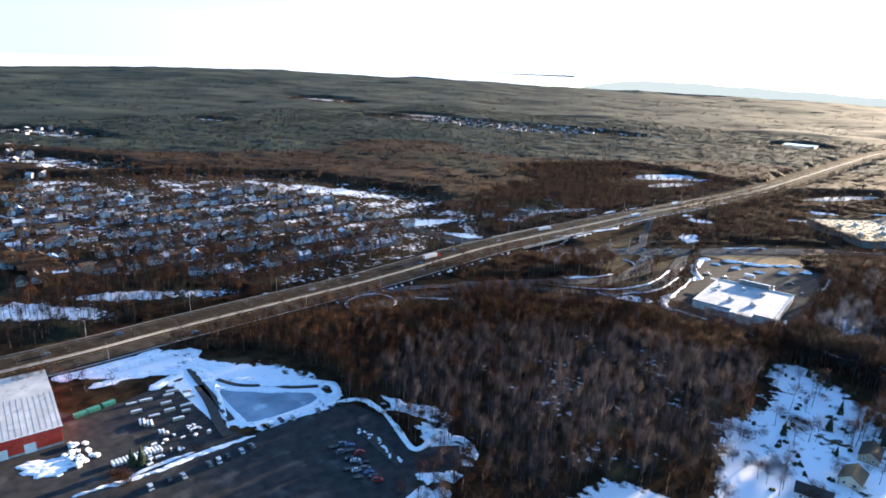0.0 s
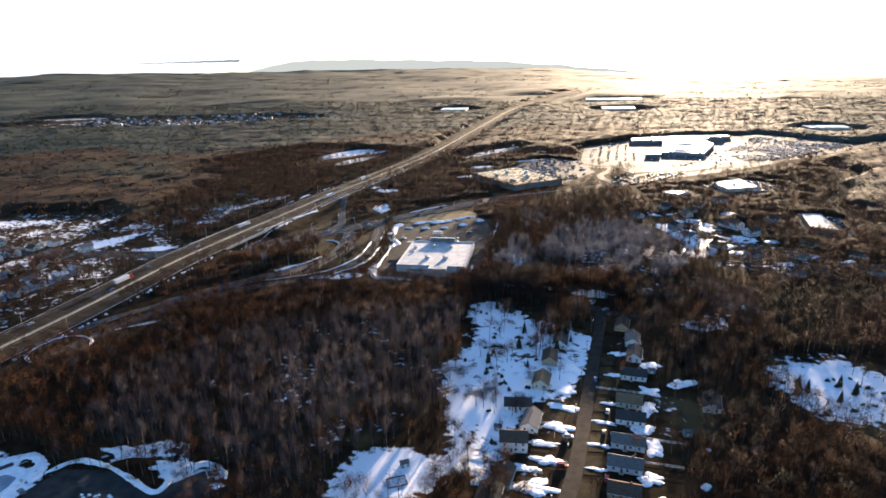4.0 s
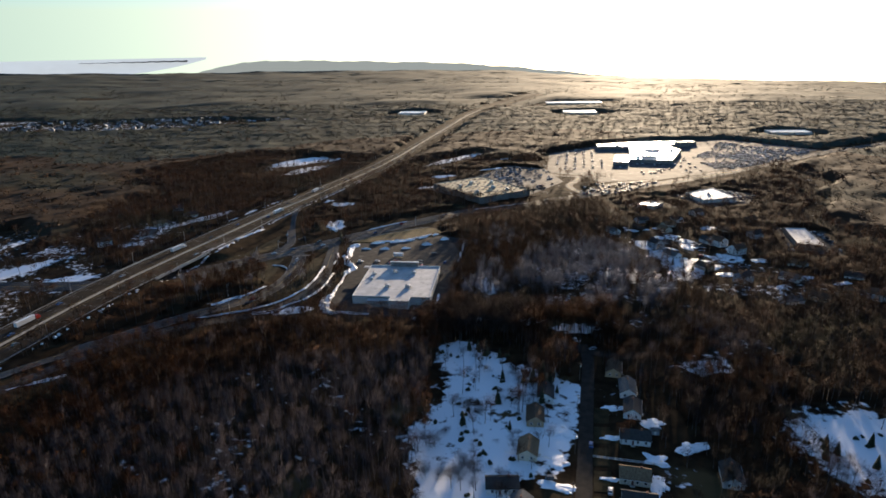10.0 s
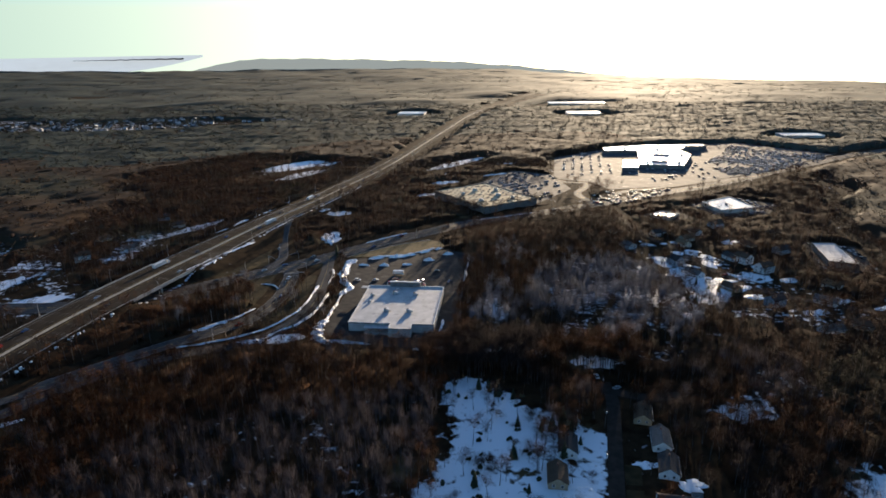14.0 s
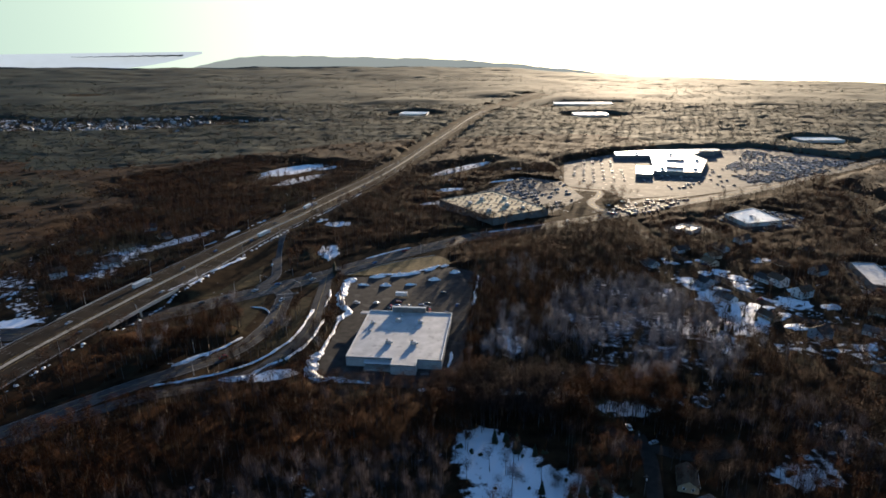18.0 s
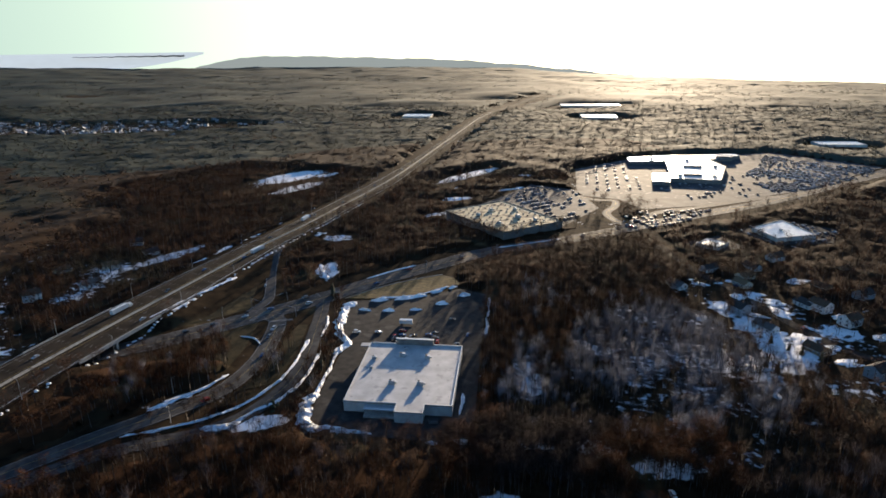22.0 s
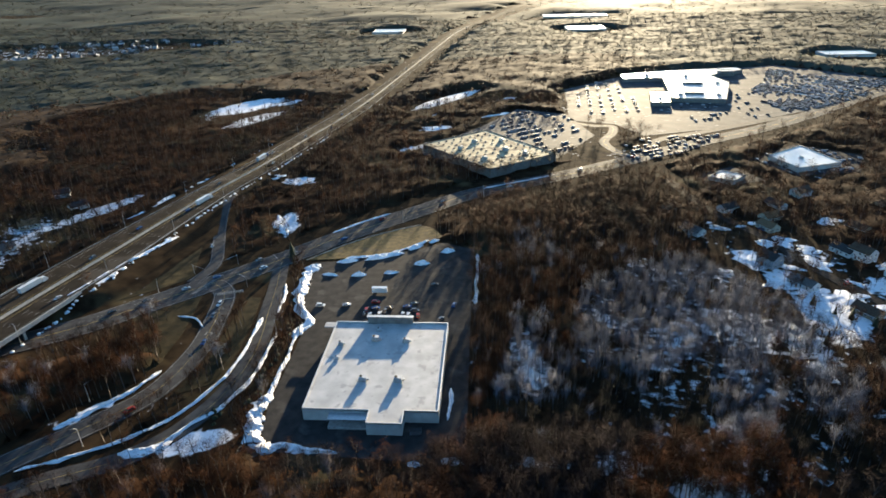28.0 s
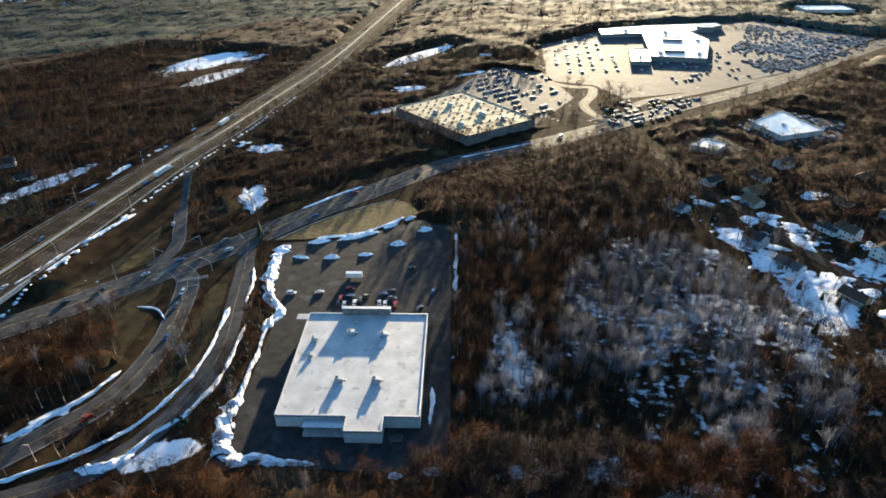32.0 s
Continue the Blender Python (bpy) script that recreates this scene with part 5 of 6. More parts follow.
def semi(x, y, z, turn, white):
    tr = thing("semi_truck", "white semi-trailer truck on the highway", "truck", "semi trucks", at=pose(x, y, z, 0, 0, turn))
    part("trailer", tidy(*box(-8.5, -1.28, 1.15, 5.2, 1.28, 4.05, 0.03), "trailer", PAINTS[0]), tr)
    part("cab", tidy(*box(5.9, -1.2, 0.6, 8.4, 1.2, 3.2, 0.12), "cab", PAINTS[white]), tr)
    part("hood", tidy(*box(8.4, -1.0, 0.6, 9.6, 1.0, 1.9, 0.1), "hood", PAINTS[white]), tr)
    part("windscreen", tidy(*box(8.3, -1.0, 2.0, 8.44, 1.0, 2.9), "windscreen", M_GLASS), tr)
    part("chassis", tidy(*box(-8.3, -0.5, 0.7, 8.6, 0.5, 1.15), "chassis", M_DARK), tr)
    big = tidy(*tube([(0, -0.14, 0), (0, 0.14, 0)], 0.5, 0.5, 12), "wheel", M_DARK)
    for wx in (-7.6, -6.4, 4.6, 5.8, 8.6):
        for wy in (-1.05, 1.05):
            part("wheel", big, tr).matrix_basis = pose(wx, wy, 0.5)


for ty, o, w in ((-57, -9.5, 3), (92, -10.5, 0), (330, -9.2, 4), (225, 6.0, 0)):
    s = float(np.interp(ty, HIGHWAY[:, 1], seg))
    x, y, x2, y2 = (np.interp(s + e, seg, HIGHWAY[:, c]) for e in (0, 1) for c in (0, 1))
    semi(x - (y2 - y) * -o, y + (x2 - x) * -o, float(np.interp(s, seg, TOPZ)), math.degrees(math.atan2(y2 - y, x2 - x)), w)
tl = thing("box_trailer", "pale box trailer parked in the store lot", "trailer", at=pose(14.5, 102.5, 0.15, 0, 0, 0))
part("box", tidy(*box(-4.2, -1.2, 0.9, 4.2, 1.2, 3.6, 0.04), "box", PAINTS[0]), tl)
part("chassis", tidy(*box(-4.0, -0.5, 0.5, 5.0, 0.5, 0.9), "chassis", M_DARK), tl)
for wx in (-2.8, -1.8):
    for wy in (-1.1, 1.1):
        part("wheel", WHEEL, tl).matrix_basis = pose(wx, wy, 0.34)

# ---- houses ----
WALLS = [shader("siding " + n_, tuple(0.8 * c for c in col), col, 0.7, 0.8, spec=0.15) for n_, col in
         (("white", (0.74, 0.73, 0.70)), ("cream", (0.60, 0.54, 0.42)), ("grey", (0.34, 0.36, 0.38)), ("tan", (0.38, 0.28, 0.18)), ("blue", (0.28, 0.34, 0.40)))]
ROOFS = [shader("shingles " + n_, tuple(0.65 * c for c in col), tuple(1.25 * c for c in col), 1.6, 0.95, 8.0, 0.03, spec=0.08) for n_, col in
         (("charcoal", (0.055, 0.053, 0.052)), ("brown", (0.10, 0.07, 0.05)), ("grey", (0.14, 0.135, 0.13)), ("tan", (0.19, 0.13, 0.08)))] + [M_SNOW]
M_TRIM = shader("white trim", (0.66, 0.66, 0.64), (0.78, 0.78, 0.76), 1.0, 0.6)
M_BRICK = shader("chimney brick", (0.16, 0.07, 0.05), (0.26, 0.12, 0.08), 2.0, 0.9)
M_DOOR = shader("door paint", (0.10, 0.04, 0.03), (0.16, 0.06, 0.05), 1.0, 0.5)
WALL_NAMES, ROOF_NAMES = ["white", "cream", "grey", "tan", "pale blue"], ["charcoal", "brown", "grey", "tan", "snow-covered"]


def gable(l, w, h, rise, over):
    """Walls with gable ends, and two roof slopes with thickness, ridge along x."""
    a, b = l / 2, w / 2
    v = [(-a, -b, -0.3), (a, -b, -0.3), (a, b, -0.3), (-a, b, -0.3), (-a, -b, h), (a, -b, h), (a, b, h), (-a, b, h), (-a, 0, h + rise), (a, 0, h + rise)]
    walls = (v, [(3, 2, 1, 0), (0, 1, 5, 4), (2, 3, 7, 6), (1, 2, 6, 9, 5), (3, 0, 4, 8, 7), (4, 5, 9, 8), (6, 7, 8, 9)])
    sl = rise / b
    ao, bo, t = a + over, b + over, 0.2
    r = [(-ao, -bo, h - over * sl), (ao, -bo, h - over * sl), (ao, 0, h + rise), (-ao, 0, h + rise), (ao, bo, h - over * sl), (-ao, bo, h - over * sl)]
    r += [(x, y, z + t) for x, y, z in r]
    roof = (r, [(0, 3, 2, 1), (3, 5, 4, 2), (6, 7, 8, 9), (9, 8, 10, 11), (0, 1, 7, 6), (5, 11, 10, 4), (1, 2, 8, 7), (2, 4, 10, 8), (3, 0, 6, 9), (5, 3, 9, 11)])
    return walls, roof


def house(kind, l, w, h, wall, roof, rich):
    o = thing("house", f"{WALL_NAMES[wall]} {'two-storey ' if h > 4 else ''}house with a {ROOF_NAMES[roof]} shingle roof", "house", "houses")
    wl_, rf = gable(l, w, h, w * 0.32, 0.4)
    part("wall", tidy(*wl_, "wall", WALLS[wall]), o)
    rp = part("roof", tidy(*rf, "roof", ROOFS[roof]), o)
    cx = l * 0.2
    part("chimney", tidy(*box(cx - 0.4, -0.35, h, cx + 0.4, 0.35, h + w * 0.32 + 0.9), "chimney", M_BRICK), rp if rich else o)
    levels = [1.0] if h < 4 else [1.0, 3.6]
    for z in levels:
        for side in (-1, 1):
            spots_ = [(-l * 0.32, side * w / 2, 0), (l * 0.08, side * w / 2, 0), (l * 0.34, side * w / 2, 0)] if rich else [(l * 0.1, side * w / 2, 0)]
            spots_ += [(side * l / 2, -w * 0.22, 1), (side * l / 2, w * 0.22, 1)] if rich else [(side * l / 2, 0, 1)]
            for x, y, end in spots_:
                if end:
                    d = 0.04 * (1 if x > 0 else -1)
                    fr, gl = box(min(x, x + d), y - 0.6, z, max(x, x + d), y + 0.6, z + 1.4), box(min(x, x + 1.4 * d), y - 0.48, z + 0.12, max(x, x + 1.4 * d), y + 0.48, z + 1.28)
                else:
                    d = 0.04 * side
                    fr, gl = box(x - 0.6, min(y, y + d), z, x + 0.6, max(y, y + d), z + 1.4), box(x - 0.48, min(y, y + 1.4 * d), z + 0.12, x + 0.48, max(y, y + 1.4 * d), z + 1.28)
                if rich:
                    wd = part("window", tidy(*fr, "window", M_TRIM), o)
                    part("pane", tidy(*gl, "pane", M_GLASS), wd)
                else:
                    part("window", tidy(*gl, "window", M_GLASS), o)
    part("door", tidy(*box(-l * 0.12, -w / 2 - 0.05, 0.15, -l * 0.12 + 0.95, -w / 2 + 0.02, 2.2), "door", M_DOOR), o)
    if rich:
        part("porch_step", tidy(*box(-l * 0.12 - 0.5, -w / 2 - 1.3, -0.2, -l * 0.12 + 1.45, -w / 2 - 0.02, 0.15), "porch_step", M_CONCRETE), o)
        part("gutter", tidy(*box(-l / 2 - 0.4, -w / 2 - 0.52, h - 0.36, l / 2 + 0.4, -w / 2 - 0.40, h - 0.24), "gutter", M_TRIM), o)
    return o


RICH = [house(0, 13, 8, 3.0, 0, 0, True), house(1, 12, 8.5, 3.0, 1, 3, True), house(2, 14, 8, 2.9, 0, 2, True), house(3, 11, 9, 5.4, 2, 0, True), house(4, 12.5, 8, 3.0, 3, 1, True), house(5, 12, 9, 5.4, 0, 1, True)]
SPARE = set(RICH)


def put_house(tpl, x, y, turn):
    m = pose(x, y, float(height(x, y)), 0, 0, turn)
    if tpl in SPARE:
        SPARE.discard(tpl)
        tpl.matrix_basis = m
        return tpl
    return copy_thing(tpl, m)


for k, x, y, a in ((4, 122, -133, 88), (1, 118, -159, 84), (0, 107, -183, 5), (2, 114, -197, 82), (5, 107, -215, 4), (4, 104, -238, 80), (3, 100, -253, 84), (0, 92, -272, 84), (0, 166, -146, -6), (1, 161, -173, -8),
                   (0, 160, -188, -7), (2, 157, -207, -8), (2, 154, -223, -8), (4, 152, -240, -8), (2, 149, -258, -8), (0, 169, -123, 80), (2, 170, -104, 84), (0, 128, -112, 86), (4, 166, -84, 80), (4, 130, -90, 85)):
    put_house(RICH[k], x, y, a)
for i, (x, y, a) in enumerate([(206, 186, -60), (255, 192, -65), (285, 157, -62), (292, 150, -62), (262, 87, -58), (236, 141, -62), (244, 116, -60), (262, 208, 25), (240, 224, 30), (300, 128, 30), (310, 190, -60), (330, 172, 28),
                                (318, 66, -40), (336, 96, -45), (365, 70, -30), (360, 30, -30), (322, 28, -38), (282, 60, 30), (300, 20, 20), (200, 225, 30), (275, 230, -62), (300, 250, 28), (345, 230, 30), (395, 40, -20),
                                (-240, 150, 60), (-250, 190, 40), (-235, 225, 55), (-265, 120, 40), (-282, 175, 70), (-260, 245, 30), (300, -140, 10), (318, -120, 40), (200, -170, 80)]):
    put_house(RICH[(i * 5 + 2) % 6], x, y, a)
SMALL = [house(6, 10, 7, 4.6, 0, 0, False), house(7, 10, 7.5, 3.0, 1, 1, False), house(8, 11, 7, 4.8, 0, 2, False), house(9, 9.5, 7, 4.6, 4, 4, False), house(10, 10, 7, 4.6, 2, 3, False), house(11, 10, 7, 4.6, 0, 1, False)]
SPARE |= set(SMALL)
NBH = [(-774, -199), (-596, -48), (-564, 46), (-352, 41), (-288, 20), (-240, -78), (-290, -175), (-381, -318), (-486, -286)]
ux, uy = 0.23, 0.973
count = 0
for i in range(-14, 14):
    for j in range(-22, 22):
        x = -470 + i * 24 * uy + j * 15.5 * ux + rng.uniform(-3, 3) + (8 if i % 2 else -8) + rng.uniform(-4, 4)
        y = -110 - i * 24 * ux + j * 15.5 * uy + rng.uniform(-3, 3)
        if inside(np.array([x]), np.array([y]), NBH)[0] and rng.uniform() < 0.74 and count < 262 and to_line(np.array([x]), np.array([y]), HIGHWAY)[0][0] > 42:
            put_house(SMALL[rng.integers(6)], x, y, 76.7 + rng.choice([0, 90]) + rng.uniform(-6, 6))
            count += 1
for i in range(-5, 7):
    ln = np.array([(-470 + (i * 48) * uy + s * ux, -110 - (i * 48) * ux + s * uy) for s in np.arange(-330, 330, 10)])
    ln = ln[inside(ln[:, 0], ln[:, 1], NBH)]
    if len(ln) > 6:
        tagged(new("side_street", tidy(*ribbon(ln, 3.2, 0.2, 0.4), "side_street", M_STREET)), "narrow asphalt street among the houses", "road", kind="structure")

# ---- storage yard ----
M_RED = shader("red metal siding", (0.42, 0.028, 0.014), (0.58, 0.05, 0.025), 0.5, 0.5)
M_PALLET = shader("pale timber", (0.30, 0.23, 0.15), (0.46, 0.37, 0.26), 1.2, 0.85)
M_WRAP = shader("white wrapping", (0.62, 0.63, 0.64), (0.80, 0.80, 0.80), 1.0, 0.5)
M_GREEN = shader("green steel", (0.02, 0.14, 0.10), (0.05, 0.22, 0.16), 1.0, 0.5)
shed = thing("red_warehouse", "red metal warehouse with a white ribbed roof", "warehouse", at=pose(-151, -364, 0.1, 0, 0, 76.5))
part("wall", tidy(*box(-60, 0, 0, 0, 60, 9), "wall", M_RED), shed)
part("base_band", tidy(*box(-60.06, -0.06, 0, 0.06, 60.06, 1.1), "base_band", M_CONCRETE), shed)
part("roof", tidy(*([(-60.5, -0.5, 9), (0.5, -0.5, 9), (0.5, 60.5, 9), (-60.5, 60.5, 9), (-60.5, 30, 11.5), (0.5, 30, 11.5)], [(0, 1, 5, 4), (4, 5, 2, 3), (0, 4, 3), (1, 2, 5), (3, 2, 1, 0)]), "roof", M_ROOFWHITE), shed)
part("eave", tidy(*box(-60.6, -0.75, 8.7, 0.6, -0.52, 9.05), "eave", M_TRIM), shed)
for x in (-14, -24, -34):
    part("roller_door", tidy(*box(x, -0.1, 0, x + 4.2, 0.0, 4.5), "roller_door", M_TRIM), shed)
# the ribs of the metal roof
slope = math.degrees(math.atan2(2.5, 30.5))
for k in range(28):
    part("roof_rib", tidy(*box(-60 + k * 2.2, -0.5, 0, -59.9 + k * 2.2, 30.1, 0.07), "roof_rib", M_ROOFWHITE), shed).matrix_basis = pose(0, 0, 9.02, slope, 0, 0)


def stack(name, x, y, turn, l, w, h, n, top, label):
    o = thing(name, label, "timber stack" if top is M_PALLET else "stack", "yard stacks", at=pose(x, y, 0.15, 0, 0, turn))
    for k in range(n):
        part("block", tidy(*box(-l / 2, -w / 2, 0.12 + k * h / n, l / 2, w / 2, (k + 1) * h / n, 0.04), "block", top), o)
        for sx in (-l * 0.3, l * 0.3):
            part("bearer", tidy(*box(sx - 0.06, -w / 2, k * h / n, sx + 0.06, w / 2, 0.12 + k * h / n), "bearer", M_PALLET), o)
    if h < 3:
        part("snow_cap", tidy(*box(-l / 2 + 0.1, -w / 2 + 0.1, h, l / 2 - 0.1, w / 2 - 0.05, h + 0.22, 0.12), "snow_cap", M_SNOW), o)
    return o


for i in range(14):
    stack("wrapped_stack", -120 + i * 0.3, -357 + i * 1.38, 84, 1.0, 3.6, 1.3, 2, M_WRAP, "white-wrapped bundles stacked in the yard")
for i, (x, y, a, l_) in enumerate([(-161, -330, 70, 5), (-159, -324, 70, 6), (-152, -332, 72, 5), (-143, -328, 72, 5), (-142, -335, 160, 5), (-140.5, -334, 160, 5), (-139, -333, 160, 5), (-137.5, -332, 160, 5), (-149, -319, 72, 5), (-156, -314, 70, 5),
                                   (-158, -311, 70, 6), (-142, -321, 74, 5), (-141, -313, 72, 6), (-128, -333, 165, 3), (-126.5, -332, 165, 4), (-125, -331, 165, 3), (-136, -316, 70, 4), (-132, -322, 72, 5), (-147, -308, 66, 5), (-153, -306, 60, 4)]):
    stack("timber_stack", x, y, a, l_, 1.1, 0.8 + 0.25 * (i % 3), 2, M_PALLET, "timber bundles capped with snow in the yard")
for i in range(26):
    stack("scrap_stack", rng.uniform(-122, -109), rng.uniform(-350, -318), rng.uniform(0, 180), rng.uniform(1.2, 3.0), rng.uniform(0.8, 1.6), rng.choice([0.6, 1.0, 1.4]), 2, [M_PALLET, M_DARK, M_STEEL][i % 3], "mixed timber and scrap heap in the yard")
for i in range(20):
    stack("pallet_stack", rng.uniform(-147, -129), rng.uniform(-368, -358), rng.uniform(0, 40), 2.4, 1.8, rng.choice([0.8, 1.2]), 2, M_WRAP, "white-wrapped pallet beside the warehouse")
for i, (x, y) in enumerate(((-168, -350.5), (-168, -344.5), (-168, -337.5))):
    o = thing("container", "green steel waste container in the yard", "container", "green containers", at=pose(x, y, 0.15, 0, 0, 86))
    part("box", tidy(*box(-2.7, -1.2, 0.15, 2.7, 1.2, 1.9, -0.1), "box", M_GREEN), o)
    for sx in (-2, 0, 2):
        part("rib", tidy(*box(sx - 0.06, -1.34, 0.3, sx + 0.06, 1.34, 1.8), "rib", M_GREEN), o)
for i, (x, y) in enumerate(((-62, -289), (-61, -285), (-58, -283), (-55, -286), (-51, -284), (-48, -289), (-46, -295), (-44, -288), (-41, -290), (-38, -291), (-35, -291.5), (-32, -292), (-43, -293), (-51, -290), (-39, -296), (-57, -289))):
    put_car([2, 5, 4, 2, 3, 1, 2][i % 7], x, y, 0.15, 60 + 12 * math.sin(i * 2.1))
for i, (x, y) in enumerate(((-95, -354), (-94, -347), (-92, -342), (-91, -331), (-90.5, -327), (-90, -323), (-89, -317), (-89, -312), (-97, -297), (-96.5, -291), (-94, -286), (-90, -274))):
    put_car([0, 2, 1, 5][i % 4], x, y, 0.15, 165 + 8 * math.sin(i))
for i, (pts, hf, h) in enumerate([([(-112, -376), (-108, -364), (-104, -350), (-102, -336), (-99, -320), (-95, -306)], 1.6, 0.9), ([(-108, -357), (-107, -345), (-104, -330)], 1.0, 0.6), ([(-214, -346), (-207, -323), (-201, -302), (-197, -286), (-184, -282)], 5.0, 0.5),
                                  ([(-192, -337), (-190, -322), (-185, -310), (-177, -299), (-172, -304), (-168, -318)], 3.4, 0.5), ([(-188, -288), (-168, -291), (-152, -293)], 4.0, 0.5), ([(-150, -292), (-134, -300), (-116, -308)], 1.6, 0.5),
                                  ([(-146, -295), (-126, -281), (-106, -264), (-99, -263), (-97, -276), (-102, -296), (-107, -303), (-122, -301)], 2.0, 0.4), ([(-152, -284), (-136, -276), (-118, -260), (-106, -252), (-97, -255), (-91, -268)], 3.4, 0.5),
                                  ([(-90, -262), (-84, -253), (-74, -252), (-58, -256), (-44, -263), (-34, -265), (-33, -252), (-22, -246), (-10, -254)], 1.7, 0.8), ([(-98, -298), (-95, -286), (-90, -272)], 1.3, 0.8)]):
    bank("snow_bank", pts, hf, h, 50 + i * 1.7, LBL)
for i, row in enumerate([(-141, -376, 10, 5, 70), (-134, -374, 7, 5, 40), (-18, -277, 5, 4, 20), (-12, -271, 6, 4, 40), (-8, -280, 4, 3, 0), (-64, -244, 12, 4, -10), (-40, -250, 8, 4, 0), (-176, -288, 14, 6, 40), (-205, -300, 8, 10, 0), (-130, -270, 14, 6, 36)]):
    snow_patch(*row, 31 + i * 2.3, 0.5)
isl = tagged(new("planted_island", tidy(*slab([(-66, -273), (-58, -269), (-46, -271), (-36, -275), (-32, -280), (-44, -278), (-56, -275)], 0.45, 0.5), "planted_island", M_DITCH)), "dark planted island in the yard", "planting bed", kind="structure")
for i in range(18):
    t = i / 17
    mound(-64 + 31 * t + rng.uniform(-1, 1), -271.5 - 6.5 * t + rng.uniform(-2.0, 2.0) + 1.5 * math.sin(t * 3.1), 1.3, 0.8, 0.8, rng.uniform(0, 180), 60 + i).name = "snow_clump"
pond = tagged(new("pond", tidy(*slab([(-144, -295), (-134, -289), (-126, -282), (-115, -272), (-106, -265), (-100, -266), (-99, -272), (-100, -280), (-104, -298), (-107, -302), (-113, -301), (-124, -299), (-134, -297)][::-1], 0.3, 0.6), "pond", M_WATER)),
              "frozen blue-grey pond with snow round it", "pond", kind="structure")
for nm, pts, hf in (("ditch", [(-184, -290), (-160, -296), (-136, -301), (-114, -306)], 1.6), ("ditch", [(-154, -299), (-136, -304), (-114, -312), (-104, -314)], 2.2), ("ditch", [(-153, -289), (-140, -285), (-128, -275), (-118, -268), (-109, -258)], 1.1)):
    tagged(new(nm, tidy(*ribbon(curve_through(pts, 4), hf, 0.45, 0.6), nm, M_DITCH)), "dark wet ditch beside the pond", "ditch", kind="structure")
tagged(new("dirt_apron", tidy(*slab([(-210, -348), (-190, -340), (-168, -320), (-166, -330), (-172, -352), (-185, -358)], 0.2, 0.3), "dirt_apron", M_GROUND)), "bare brown dirt beside the warehouse", "ground", kind="structure")
basin = tagged(new("storm_basin", tidy(*slab([(-172 + 15 * math.cos(a), -157 + 17 * math.sin(a)) for a in np.arange(0, 6.28, 0.35)], 0.2, 0.4), "storm_basin", M_DITCH)), "dark round storm basin ringed by snow", "basin", kind="structure")
bank("snow_bank", [(-172 + 16 * math.cos(a), -157 + 18 * math.sin(a)) for a in np.arange(0.4, 5.0, 0.5)], 1.2, 0.3, 75.0, LBL)
bank("snow_bank", [(-158, -128), (-146, -118), (-132, -108)], 1.6, 0.3, 76.0, LBL)

# ---- gardens of the street ----
for i in range(9):
    y = -262 + i * 16.0
    x = float(np.interp(y, STREET[:, 1], STREET[:, 0]))
    tagged(new("front_lawn", tidy(*slab([(x + 3.8, y), (x + 10.5, y), (x + 12.5, y + 13), (x + 5.4, y + 13)], 0.12, 0.3), "front_lawn", lawn)), "strip of dull dead front lawn", "lawn", kind="structure")


for i, row in enumerate([(131, -165, 6, 3.5, 30), (129, -180, 7, 3, -15), (126, -197, 7, 4, -10), (122, -223, 7, 3.5, -5), (117, -241, 8, 5, 10), (134, -142, 7, 5, 0), (139, -126, 5, 4, 0), (96, -238, 5, 5, 30), (97, -224, 7, 4, 10),
                         (169, -176, 5, 6, 20), (164, -194, 5, 5, 0), (168, -208, 4, 6, 10), (161, -120, 6, 3, 0), (156, -145, 5, 1.6, 0), (148, -191, 5, 1.3, -8), (145, -209, 5, 1.5, -8), (164, -230, 5, 4, 0), (150, -174, 4, 1.2, -5),
                         (142, -226, 5, 1.3, -8), (166, -245, 6, 4, 0), (172, -160, 5, 5, 0), (176, -132, 6, 4, 0), (118, -211, 7, 2, 0), (112, -229, 6, 2, 0), (190, -150, 6, 4, 20), (196, -206, 6, 2, 10), (188, -232, 5, 3, 0)]):
    snow_patch(*row, i * 1.91)


def fence(x0, y0, x1, y1, h, label):
    o = thing("fence", label, "fence", "garden fences", at=pose(x0, y0, float(height(x0, y0)), 0, 0, math.degrees(math.atan2(y1 - y0, x1 - x0))))
    L = math.hypot(x1 - x0, y1 - y0)
    n = max(2, round(L / 2.4))
    post = tidy(*box(-0.06, -0.06, -0.2, 0.06, 0.06, h + 0.1), "post", M_TRIM)
    for k in range(n + 1):
        part("post", post, o).matrix_basis = pose(L * k / n, 0, 0)
    for z in (0.25, h * 0.55, h - 0.12):
        part("rail", tidy(*box(0, -0.03, z, L, 0.03, z + 0.12), "rail", M_TRIM), o)


for a in ((112, -117, 143, -121), (108, -160, 128, -163), (100, -193, 122, -196), (96, -210, 126, -213), (98, -230, 120, -232), (146, -160, 176, -164), (150, -200, 182, -204), (154, -218, 178, -221), (72, -128, 72, -142)):
    fence(*a, 1.3, "white wooden garden fence with three rails")
cf = thing("play_frame", "dark timber frame round a snowed-over court", "frame", at=pose(61.2, -245.5, 0.05, 0, 0, 28))
for a in ((-4, -3, 4, -2.75), (-4, 2.75, 4, 3), (-4, -2.75, -3.75, 2.75), (3.75, -2.75, 4, 2.75)):
    part("beam", tidy(*box(a[0], a[1], 0, a[2], a[3], 0.4), "beam", M_DITCH), cf)
